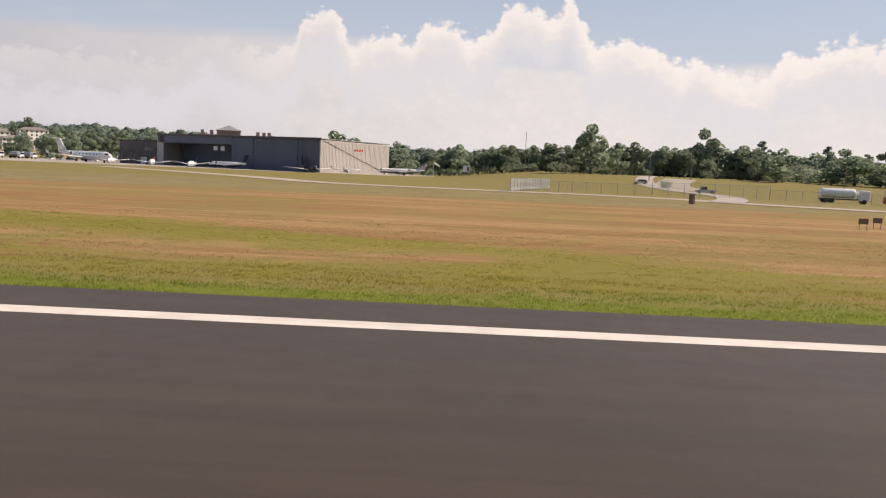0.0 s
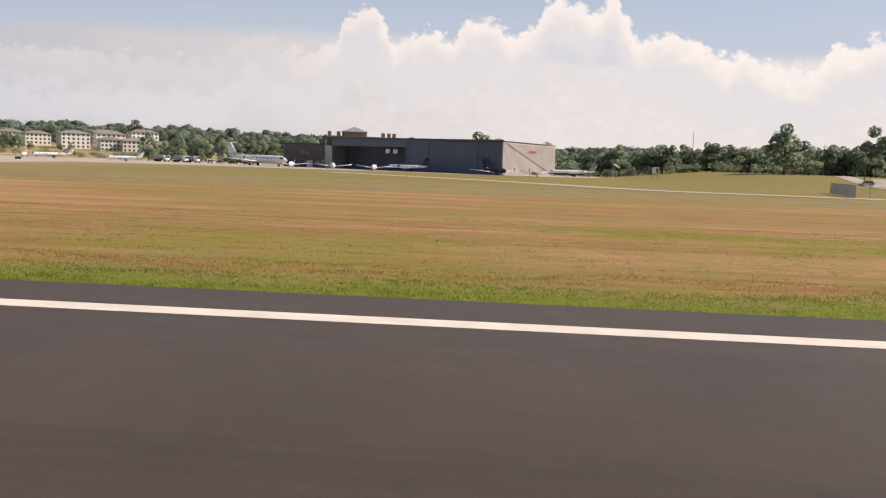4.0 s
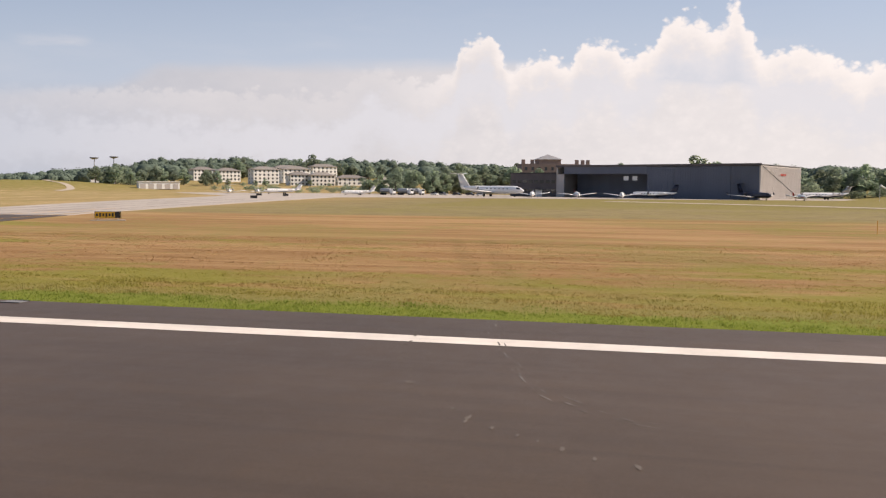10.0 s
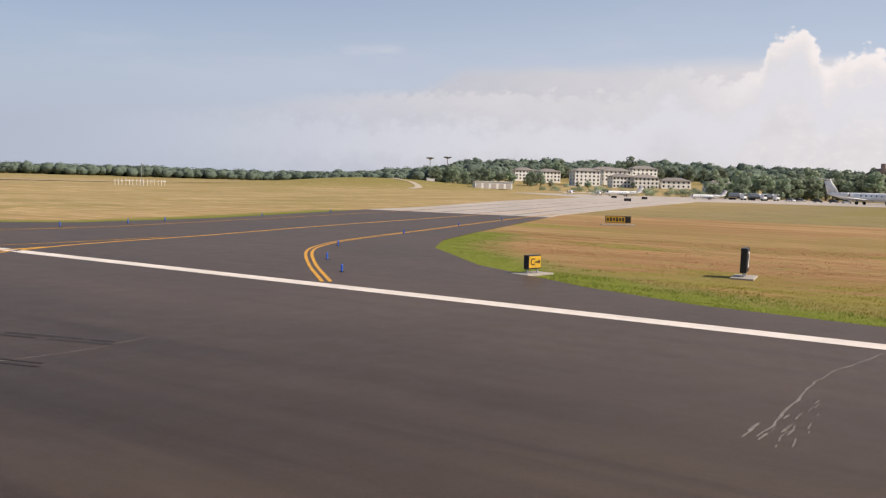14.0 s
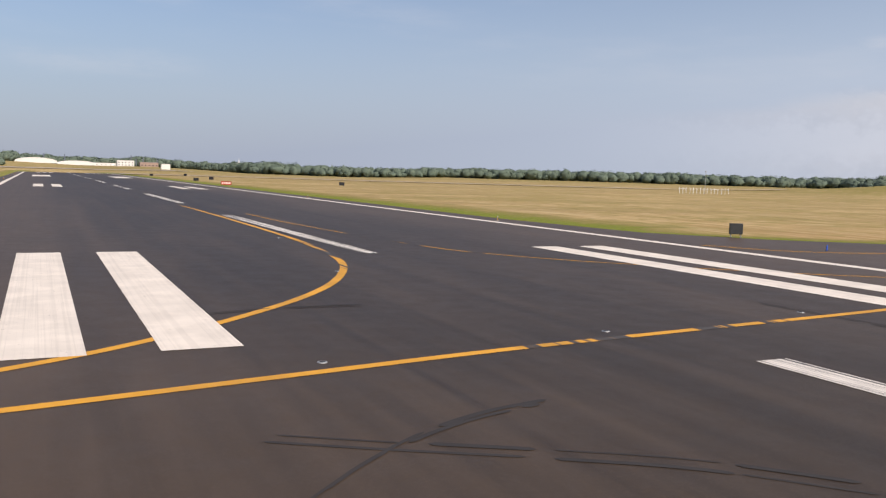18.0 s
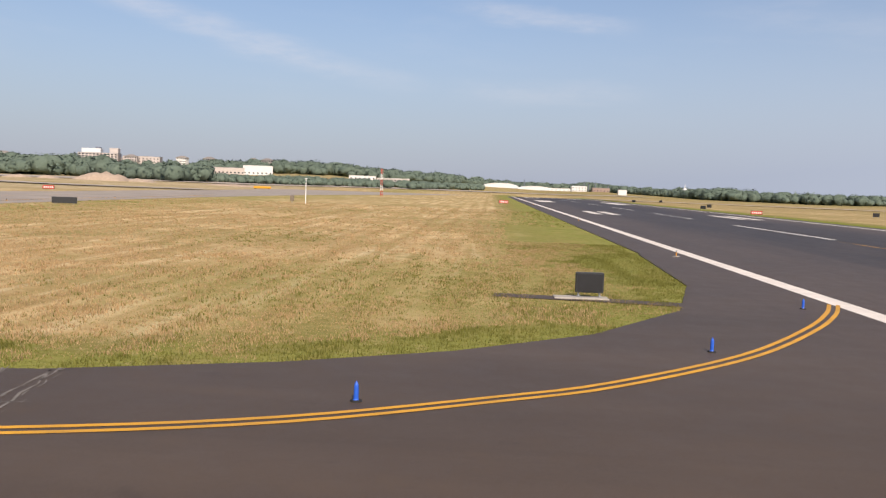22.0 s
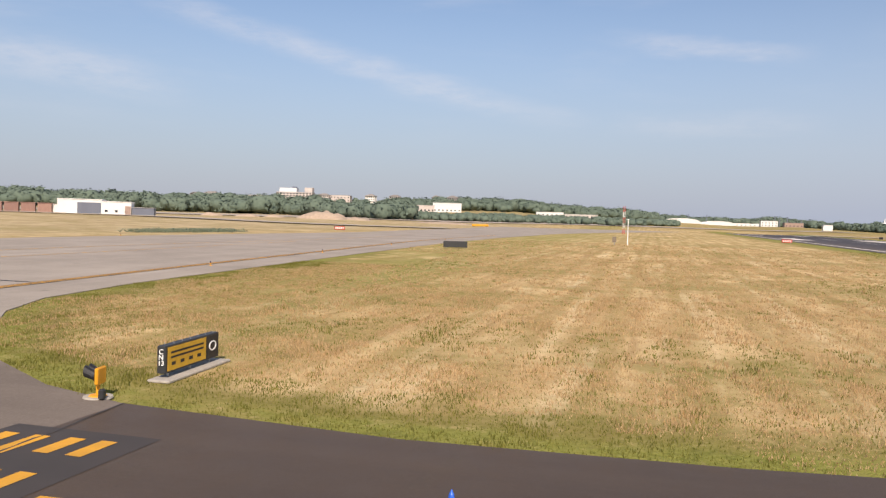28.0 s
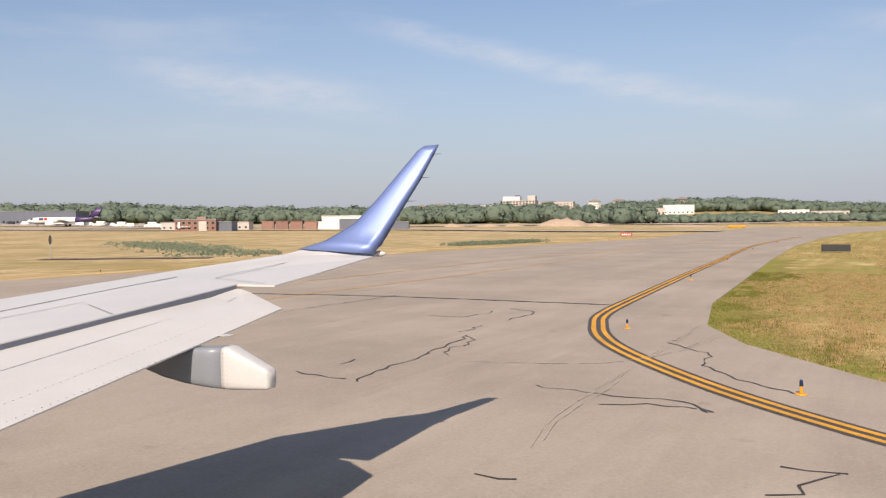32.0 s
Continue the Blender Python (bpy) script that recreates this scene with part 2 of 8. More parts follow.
def asphalt(name, colour, streaks=0.0, axis=0, dust=0.25, rubber=0.0, bleached=0.0, gloss=0.30):
    """Asphalt with aggregate, blotches, worn wheel tracks and pale dust."""
    m = bpy.data.materials.new(name)
    m.use_nodes = True
    n = Nodes(m.node_tree)
    vec = n.add("ShaderNodeNewGeometry").outputs["Position"]
    blotch = n.noise(vec, 0.12, 6.0, 0.62)
    mid = n.noise(vec, 1.1, 5.0, 0.65)
    grain = n.noise(vec, 55.0, 2.0, 0.7)
    col = n.mix(n.step(blotch, 0.3, 0.7), tuple(c * 0.80 for c in colour), tuple(c * 1.10 for c in colour))
    col = n.mix(n.math("MULTIPLY", n.step(mid, 0.50, 0.85), dust), col, tuple(c * 1.9 for c in colour))
    rubber_band = None
    if rubber:
        sx = n.add("ShaderNodeSeparateXYZ")
        n.put(sx, 0, vec)
        off = n.math("ABSOLUTE", sx.outputs[0])
        smear = n.noise(vec, 1.0, 5.0, 0.65, (0.9, 0.02, 1), 6.0)
        band = n.math("MULTIPLY", n.math("MULTIPLY", n.step(off, 18.0, 8.0), n.step(sx.outputs[1], 386.0, 420.0)), n.math("MULTIPLY_ADD", n.step(smear, 0.3, 0.7), 0.5, 0.5))
        rubber_band = n.math("MULTIPLY", band, rubber)
    along = (1.6, 0.014, 1) if axis == 0 else (0.014, 1.6, 1)
    tracks = n.noise(vec, 1.0, 4.0, 0.6, along, 2.0)
    col = n.mix(n.math("MULTIPLY", n.step(tracks, 0.42, 0.72), streaks), col, tuple(c * 0.55 for c in colour))
    fine = n.noise(vec, 1.0, 5.0, 0.65, (9.0, 0.10, 1) if axis == 0 else (0.10, 9.0, 1), 4.0)
    col = n.mix(n.math("MULTIPLY", n.step(fine, 0.5, 0.75), streaks * 0.6), col, tuple(c * 1.35 for c in colour))
    col = n.mix(n.math("MULTIPLY", grain, 0.35), col, tuple(c * 1.5 for c in colour))
    if bleached:        # sun-bleached stretch beside the seam
        sun_worn = n.noise(vec, 1.0, 5.0, 0.62, (0.55, 0.02, 1), 16.0)
        span = n.math("MULTIPLY", n.step(sx.outputs[1], 382.0, 367.0), n.math("MULTIPLY_ADD", n.step(sun_worn, 0.35, 0.62), 0.75, 0.25))
        col = n.mix(n.math("MULTIPLY", span, bleached), col, tuple(c * 2.1 for c in colour))
    if rubber_band is not None:
        col = n.mix(rubber_band, col, tuple(c * 0.20 for c in colour))
    speck = n.noise(vec, 16.0, 4.0, 0.75, (1, 1, 1), 31.0)
    col = n.mix(n.math("MULTIPLY", n.step(speck, 0.50, 0.72), 0.40), col, tuple(min(1.0, c * 1.55) for c in colour))
    col = n.mix(n.math("MULTIPLY", n.step(speck, 0.48, 0.28), 0.40), col, tuple(c * 0.62 for c in colour))
    worn = n.noise(vec, 1.0, 6.0, 0.68, (0.30, 0.05, 1) if axis == 0 else (0.05, 0.30, 1), 11.0)
    col = n.mix(n.math("MULTIPLY", n.step(worn, 0.46, 0.74), 0.26), col, tuple(min(1.0, c * 1.75) for c in colour))
    oil = n.noise(vec, 0.9, 3.0, 0.5, (1, 1, 1), 21.0)
    col = n.mix(n.math("MULTIPLY", n.step(oil, 0.70, 0.78), 0.35), col, tuple(c * 0.45 for c in colour))
    p = n.add("ShaderNodeBsdfPrincipled")
    n.put(p, "Base Color", col)
    n.put(p, "Roughness", n.math("MULTIPLY_ADD", mid, 0.16, 0.42 if gloss > 0.2 else 0.75))
    p.inputs["Specular IOR Level"].default_value = gloss
    b = n.add("ShaderNodeBump")
    b.inputs["Strength"].default_value, b.inputs["Distance"].default_value = 0.25, 0.008
    n.put(b, "Height", grain)
    n.put(p, "Normal", b.outputs[0])
    n.put(n.add("ShaderNodeOutputMaterial"), 0, p.outputs[0])
    return m


def paint(name, colour, worn, under, axis=0, lanes=False):
    """Road paint rubbed through to the surface under it."""
    m = bpy.data.materials.new(name)
    m.use_nodes = True
    n = Nodes(m.node_tree)
    vec = n.add("ShaderNodeNewGeometry").outputs["Position"]
    spots = n.noise(vec, 5.0, 7.0, 0.7)
    tyre = n.noise(vec, 1.0, 6.0, 0.7, (11.0, 0.05, 1) if axis == 0 else (0.5, 0.5, 1), 1.0)
    gone = n.math("MAXIMUM", n.math("MULTIPLY", n.step(spots, 0.62, 0.72), 0.8), n.math("MULTIPLY", n.step(tyre, 0.47, 0.58), worn))
    if lanes:           # rubbed away where the wheels run along the runway
        sx = n.add("ShaderNodeSeparateXYZ")
        n.put(sx, 0, vec)
        lane = n.noise(vec, 1.0, 3.0, 0.55, (1.5, 0.06, 1), 33.0)
        side = n.math("MULTIPLY", n.step(n.math("ABSOLUTE", n.math("SUBTRACT", n.math("ABSOLUTE", sx.outputs[0]), 2.6)), 3.4, 0.6), 0.20)
        gone = n.math("MAXIMUM", gone, n.step(n.math("ADD", lane, side), 0.66, 0.74))
    stain = n.noise(vec, 0.7, 4.0, 0.6)
    col = n.mix(n.step(stain, 0.3, 0.75), tuple(c * 0.82 for c in colour), colour)
    col = n.mix(gone, col, under)
    p = n.add("ShaderNodeBsdfPrincipled")
    n.put(p, "Base Color", col)
    p.inputs["Roughness"].default_value = 0.65
    n.put(n.add("ShaderNodeOutputMaterial"), 0, p.outputs[0])
    return m


def ground_material(name="mown_grass", blade=False):
    """Dry mown grass over a green verge; the attribute 'verge' says how near the pavement is."""
    m = bpy.data.materials.new(name)
    m.use_nodes = True
    n = Nodes(m.node_tree)
    vec = n.add("ShaderNodeNewGeometry").outputs["Position"]
    big = n.noise(vec, 0.035, 5.0, 0.62)
    mid = n.noise(vec, 0.28, 5.0, 0.65, (1, 1, 1), 7.0)
    rows = n.noise(vec, 1.0, 5.0, 0.65, (0.45, 0.07, 1), 3.0)
    fine = n.noise(vec, 9.0, 4.0, 0.75)
    sep = n.add("ShaderNodeSeparateXYZ")
    n.put(sep, 0, vec)
    dry = n.mix(n.step(mid, 0.3, 0.7), (0.258, 0.140, 0.060), (0.342, 0.200, 0.092))
    dry = n.mix(n.math("MULTIPLY", n.step(rows, 0.42, 0.66), 0.55), dry, (0.40, 0.250, 0.115))
    long = n.noise(vec, 1.0, 6.0, 0.62, (0.16, 0.014, 1), 8.0)
    dry = n.mix(n.math("MULTIPLY", n.step(long, 0.49, 0.60), 0.8), dry, (0.300, 0.168, 0.074))
    dry = n.mix(n.math("MULTIPLY", n.step(long, 0.46, 0.36), 0.7), dry, (0.265, 0.185, 0.064))
    rust = n.noise(vec, 1.0, 5.0, 0.62, (0.16, 0.022, 1), 51.0)
    dry = n.mix(n.math("MULTIPLY", n.step(rust, 0.46, 0.60), 0.65), dry, (0.44, 0.268, 0.130))
    thread = n.noise(vec, 1.0, 4.0, 0.65, (0.9, 0.03, 1), 91.0)     # mower lines along the runway
    dry = n.mix(n.math("MULTIPLY", n.step(thread, 0.54, 0.64), 0.35), dry, (0.25, 0.150, 0.062))
    dry = n.mix(n.math("MULTIPLY", n.step(thread, 0.46, 0.38), 0.35), dry, (0.46, 0.300, 0.150))
    damp = n.noise(vec, 1.0, 6.0, 0.68, (0.085, 0.030, 1), 41.0)
    reach = n.math("MULTIPLY_ADD", n.math("MAXIMUM", n.step(sep.outputs[1], 318.0, 352.0), n.step(sep.outputs[1], 268.0, 246.0)), -13.0, 56.0)
    near = n.step(n.math("SUBTRACT", sep.outputs[0], reach), 8.0, -10.0)
    damp = n.step(n.math("MULTIPLY_ADD", near, 0.165, damp), 0.56, 0.70)
    dry = n.mix(n.math("MULTIPLY", damp, 0.85), dry, n.mix(n.step(fine, 0.3, 0.7), (0.160, 0.162, 0.024), (0.265, 0.250, 0.044)))
    olive = n.mix(n.step(fine, 0.3, 0.7), (0.185, 0.160, 0.046), (0.285, 0.235, 0.078))
    green = n.mix(n.step(fine, 0.3, 0.7), (0.150, 0.158, 0.030), (0.300, 0.290, 0.076))
    straw = n.mix(n.step(rows, 0.38, 0.66), (0.44, 0.308, 0.145), (0.63, 0.458, 0.245))
    straw = n.mix(n.math("MULTIPLY", n.step(mid, 0.48, 0.72), 0.6), straw, (0.33, 0.275, 0.095))
    field = n.math("MAXIMUM", n.step(sep.outputs[0], -18.0, -30.0), n.step(sep.outputs[1], 425.0, 500.0))
    lane = n.math("SINE", n.math("ADD", n.math("MULTIPLY", sep.outputs[0], 2.3), n.math("MULTIPLY", mid, 5.0)))
    straw = n.mix(n.math("MULTIPLY", n.step(lane, 0.1, 0.9), 0.42), straw, (0.31, 0.235, 0.085))
    swath = n.noise(vec, 1.0, 4.0, 0.6, (0.9, 0.035, 1), 21.0)
    straw = n.mix(n.math("MULTIPLY", n.step(swath, 0.52, 0.66), 0.55), straw, (0.30, 0.185, 0.075))
    straw = n.mix(n.math("MULTIPLY", n.step(swath, 0.46, 0.34), 0.55), straw, (0.68, 0.540, 0.330))
    north = n.math("MULTIPLY", n.step(sep.outputs[0], 5.0, 25.0), n.step(sep.outputs[1], 455.0, 500.0))
    bands = n.noise(vec, 1.0, 5.0, 0.6, (0.020, 0.075, 1), 71.0)
    straw = n.mix(n.math("MULTIPLY", north, n.math("MULTIPLY_ADD", n.step(bands, 0.40, 0.60), 0.60, 0.25)), straw, n.mix(n.step(mid, 0.35, 0.65), (0.275, 0.198, 0.086), (0.40, 0.295, 0.145)))
    rough_grass = n.noise(vec, 0.30, 8.0, 0.76, (1, 1, 1), 81.0)
    straw = n.mix(n.math("MULTIPLY", north, n.math("MULTIPLY", n.step(rough_grass, 0.50, 0.64), 0.60)), straw, (0.190, 0.165, 0.055))
    straw = n.mix(n.math("MULTIPLY", north, n.math("MULTIPLY", n.step(rough_grass, 0.46, 0.34), 0.65)), straw, (0.56, 0.42, 0.24))
    straw = n.mix(n.math("MULTIPLY", n.step(sep.outputs[0], -125.0, -160.0), 0.7), straw, n.mix(n.step(rows, 0.38, 0.66), (0.37, 0.285, 0.175), (0.53, 0.43, 0.285)))
    dry = n.mix(field, dry, straw)
    yonder = n.math("MULTIPLY", n.step(sep.outputs[0], 108.0, 118.0), n.math("SUBTRACT", 1.0, field))
    dry = n.mix(n.math("MULTIPLY", yonder, 0.85), dry, n.mix(n.step(mid, 0.35, 0.65), (0.205, 0.175, 0.085), (0.285, 0.240, 0.125)))
    a = n.add("ShaderNodeAttribute", attribute_name="verge").outputs["Fac"]
    patch = n.math("ADD", n.math("MULTIPLY", big, 0.8), n.math("MULTIPLY", mid, 0.5))
    col = n.mix(n.math("MULTIPLY", n.step(patch, 0.60, 0.76), n.math("MULTIPLY_ADD", field, 0.0, 0.5)), dry, olive)
    tip = n.math("MULTIPLY", n.math("MULTIPLY", n.step(sep.outputs[0], -70.0, -88.0), n.step(sep.outputs[0], -112.0, -100.0)), n.math("MULTIPLY", n.step(mid, 0.25, 0.6), 0.65))
    col = n.mix(tip, col, green)
    lush = n.mix(n.step(fine, 0.3, 0.7), (0.115, 0.145, 0.018), (0.225, 0.255, 0.040))
    green = n.mix(n.math("MULTIPLY", n.step(rough_grass, 0.50, 0.64), 0.65), green, (0.315, 0.250, 0.085))
    green = n.mix(n.math("MULTIPLY", n.step(rough_grass, 0.45, 0.34), 0.55), green, (0.105, 0.125, 0.022))
    green = n.mix(n.step(sep.outputs[0], -5.0, 5.0), green, lush)
    soft = n.math("ADD", a, n.math("MULTIPLY", n.math("SUBTRACT", mid, 0.5), 1.1))
    col = n.mix(n.step(soft, 0.0, 0.45), col, olive)
    col = n.mix(n.step(soft, 0.40, 0.75), col, green)
    px, py = n.math("DIVIDE", n.math("ADD", sep.outputs[0], 83.5), 5.0), n.math("DIVIDE", n.math("SUBTRACT", sep.outputs[1], 493.0), 15.0)
    spot = n.math("ADD", n.math("ADD", n.math("MULTIPLY", px, px), n.math("MULTIPLY", py, py)), n.math("MULTIPLY", n.math("SUBTRACT", mid, 0.5), 3.0))
    col = n.mix(n.math("MULTIPLY", n.step(spot, 2.0, 0.0), 0.55), col, green)
    for y0, slope in ((376.0, 0.237), (376.3, 0.191)):     # wheel tracks over the dry grass
        off = n.math("ABSOLUTE", n.math("SUBTRACT", n.math("MULTIPLY_ADD", sep.outputs[0], slope, y0), sep.outputs[1]))
        rut = n.math("MULTIPLY", n.step(off, 0.75, 0.25), n.math("MULTIPLY", n.step(sep.outputs[0], 36.0, 41.0), n.step(sep.outputs[0], 68.0, 60.0)))
        col = n.mix(n.math("MULTIPLY", n.math("MULTIPLY", rut, n.step(mid, 0.3, 0.6)), 0.28), col, (0.13, 0.095, 0.035))
    for x0, y0, ax, ay, most in ((-33.0, 468.0, 17.0, 15.0, 0.50), (-27.0, 520.0, 9.0, 70.0, 0.60)):     # greener by the runway's corner
        ex, ey = n.math("DIVIDE", n.math("SUBTRACT", sep.outputs[0], x0), ax), n.math("DIVIDE", n.math("SUBTRACT", sep.outputs[1], y0), ay)
        far = n.math("ADD", n.math("ADD", n.math("MULTIPLY", ex, ex), n.math("MULTIPLY", ey, ey)), n.math("MULTIPLY", n.math("SUBTRACT", mid, 0.5), 2.2))
        col = n.mix(n.math("MULTIPLY", n.step(far, 1.35, 0.25), most), col, green)
    clump = n.noise(vec, 1.7, 6.0, 0.74, (1, 1, 1), 13.0)
    tuft = n.noise(vec, 0.55, 6.0, 0.72, (1, 0.6, 1), 17.0)
    col = n.mix(n.math("MULTIPLY", n.step(clump, 0.56, 0.72), 0.22), col, (0.125, 0.098, 0.038))
    col = n.mix(n.math("MULTIPLY", n.step(tuft, 0.55, 0.70), n.math("MULTIPLY_ADD", field, 0.30, 0.20)), col, (0.205, 0.150, 0.055))
    col = n.mix(n.math("MULTIPLY", n.step(clump, 0.46, 0.32), n.math("MULTIPLY_ADD", field, 0.33, 0.12)), col, (0.52, 0.39, 0.20))
    col = n.mix(n.math("MULTIPLY", n.step(fine, 0.45, 0.7), 0.0 if blade else 0.24), col, (0.09, 0.07, 0.03))
    if blade:
        own = n.add("ShaderNodeNewGeometry").outputs["Random Per Island"]
        hsv = n.add("ShaderNodeHueSaturation")
        n.put(hsv, "Color", col)
        n.put(hsv, "Value", n.math("MULTIPLY_ADD", own, 0.55, 0.95))
        col = hsv.outputs[0]
    p = n.add("ShaderNodeBsdfPrincipled")
    n.put(p, "Base Color", col)
    p.inputs["Roughness"].default_value = 0.95
    p.inputs["Specular IOR Level"].default_value = 0.1
    out = n.add("ShaderNodeOutputMaterial")
    if blade:
        t = n.add("ShaderNodeBsdfTranslucent")
        n.put(t, 0, col)
        mx = n.add("ShaderNodeMixShader")
        mx.inputs[0].default_value = 0.5
        n.put(mx, 1, p.outputs[0])
        n.put(mx, 2, t.outputs[0])
        n.put(out, 0, mx.outputs[0])
        return m
    b = n.add("ShaderNodeBump")
    b.inputs["Strength"].default_value, b.inputs["Distance"].default_value = 0.8, 0.06
    n.put(b, "Height", fine)
    n.put(p, "Normal", b.outputs[0])
    n.put(out, 0, p.outputs[0])
    return m


def leaf_material(name, a, b, through_share=0.58):
    m = bpy.data.materials.new(name)
    m.use_nodes = True
    n = Nodes(m.node_tree)
    rnd = n.add("ShaderNodeNewGeometry").outputs["Random Per Island"]
    own = n.add("ShaderNodeObjectInfo").outputs["Random"]
    col = n.mix(rnd, a, b)
    hsv = n.add("ShaderNodeHueSaturation")
    n.put(hsv, "Color", col)
    n.put(hsv, "Value", n.math("MULTIPLY_ADD", own, 0.5, 0.75))
    n.put(hsv, "Hue", n.math("MULTIPLY_ADD", own, 0.03, 0.485))
    p = n.add("ShaderNodeBsdfPrincipled")
    n.put(p, "Base Color", hsv.outputs[0])
    p.inputs["Roughness"].default_value = 0.75
    p.inputs["Specular IOR Level"].default_value = 0.15
    t = n.add("ShaderNodeBsdfTranslucent")
    n.put(t, 0, hsv.outputs[0])
    mx = n.add("ShaderNodeMixShader")
    mx.inputs[0].default_value = through_share
    n.put(mx, 1, p.outputs[0])
    n.put(mx, 2, t.outputs[0])
    n.put(n.add("ShaderNodeOutputMaterial"), 0, mx.outputs[0])
    return m


def canopy_material(name, a, b):
    """Foliage seen from afar: light and dark clumps, rough relief."""
    m = bpy.data.materials.new(name)
    m.use_nodes = True
    n = Nodes(m.node_tree)
    geo = n.add("ShaderNodeNewGeometry")
    clumps = n.noise(geo.outputs["Position"], 0.55, 6.0, 0.72)
    tone = n.math("ADD", n.math("MULTIPLY", n.step(clumps, 0.30, 0.70), 0.7), n.math("MULTIPLY", geo.outputs["Random Per Island"], 0.3))
    p = n.add("ShaderNodeBsdfPrincipled")
    n.put(p, "Base Color", n.mix(tone, a, b))
    p.inputs["Roughness"].default_value = 0.9
    p.inputs["Specular IOR Level"].default_value = 0.05
    bump = n.add("ShaderNodeBump")
    bump.inputs["Strength"].default_value, bump.inputs["Distance"].default_value = 0.7, 0.7
    n.put(bump, "Height", clumps)
    n.put(p, "Normal", bump.outputs[0])
    n.put(n.add("ShaderNodeOutputMaterial"), 0, p.outputs[0])
    return m


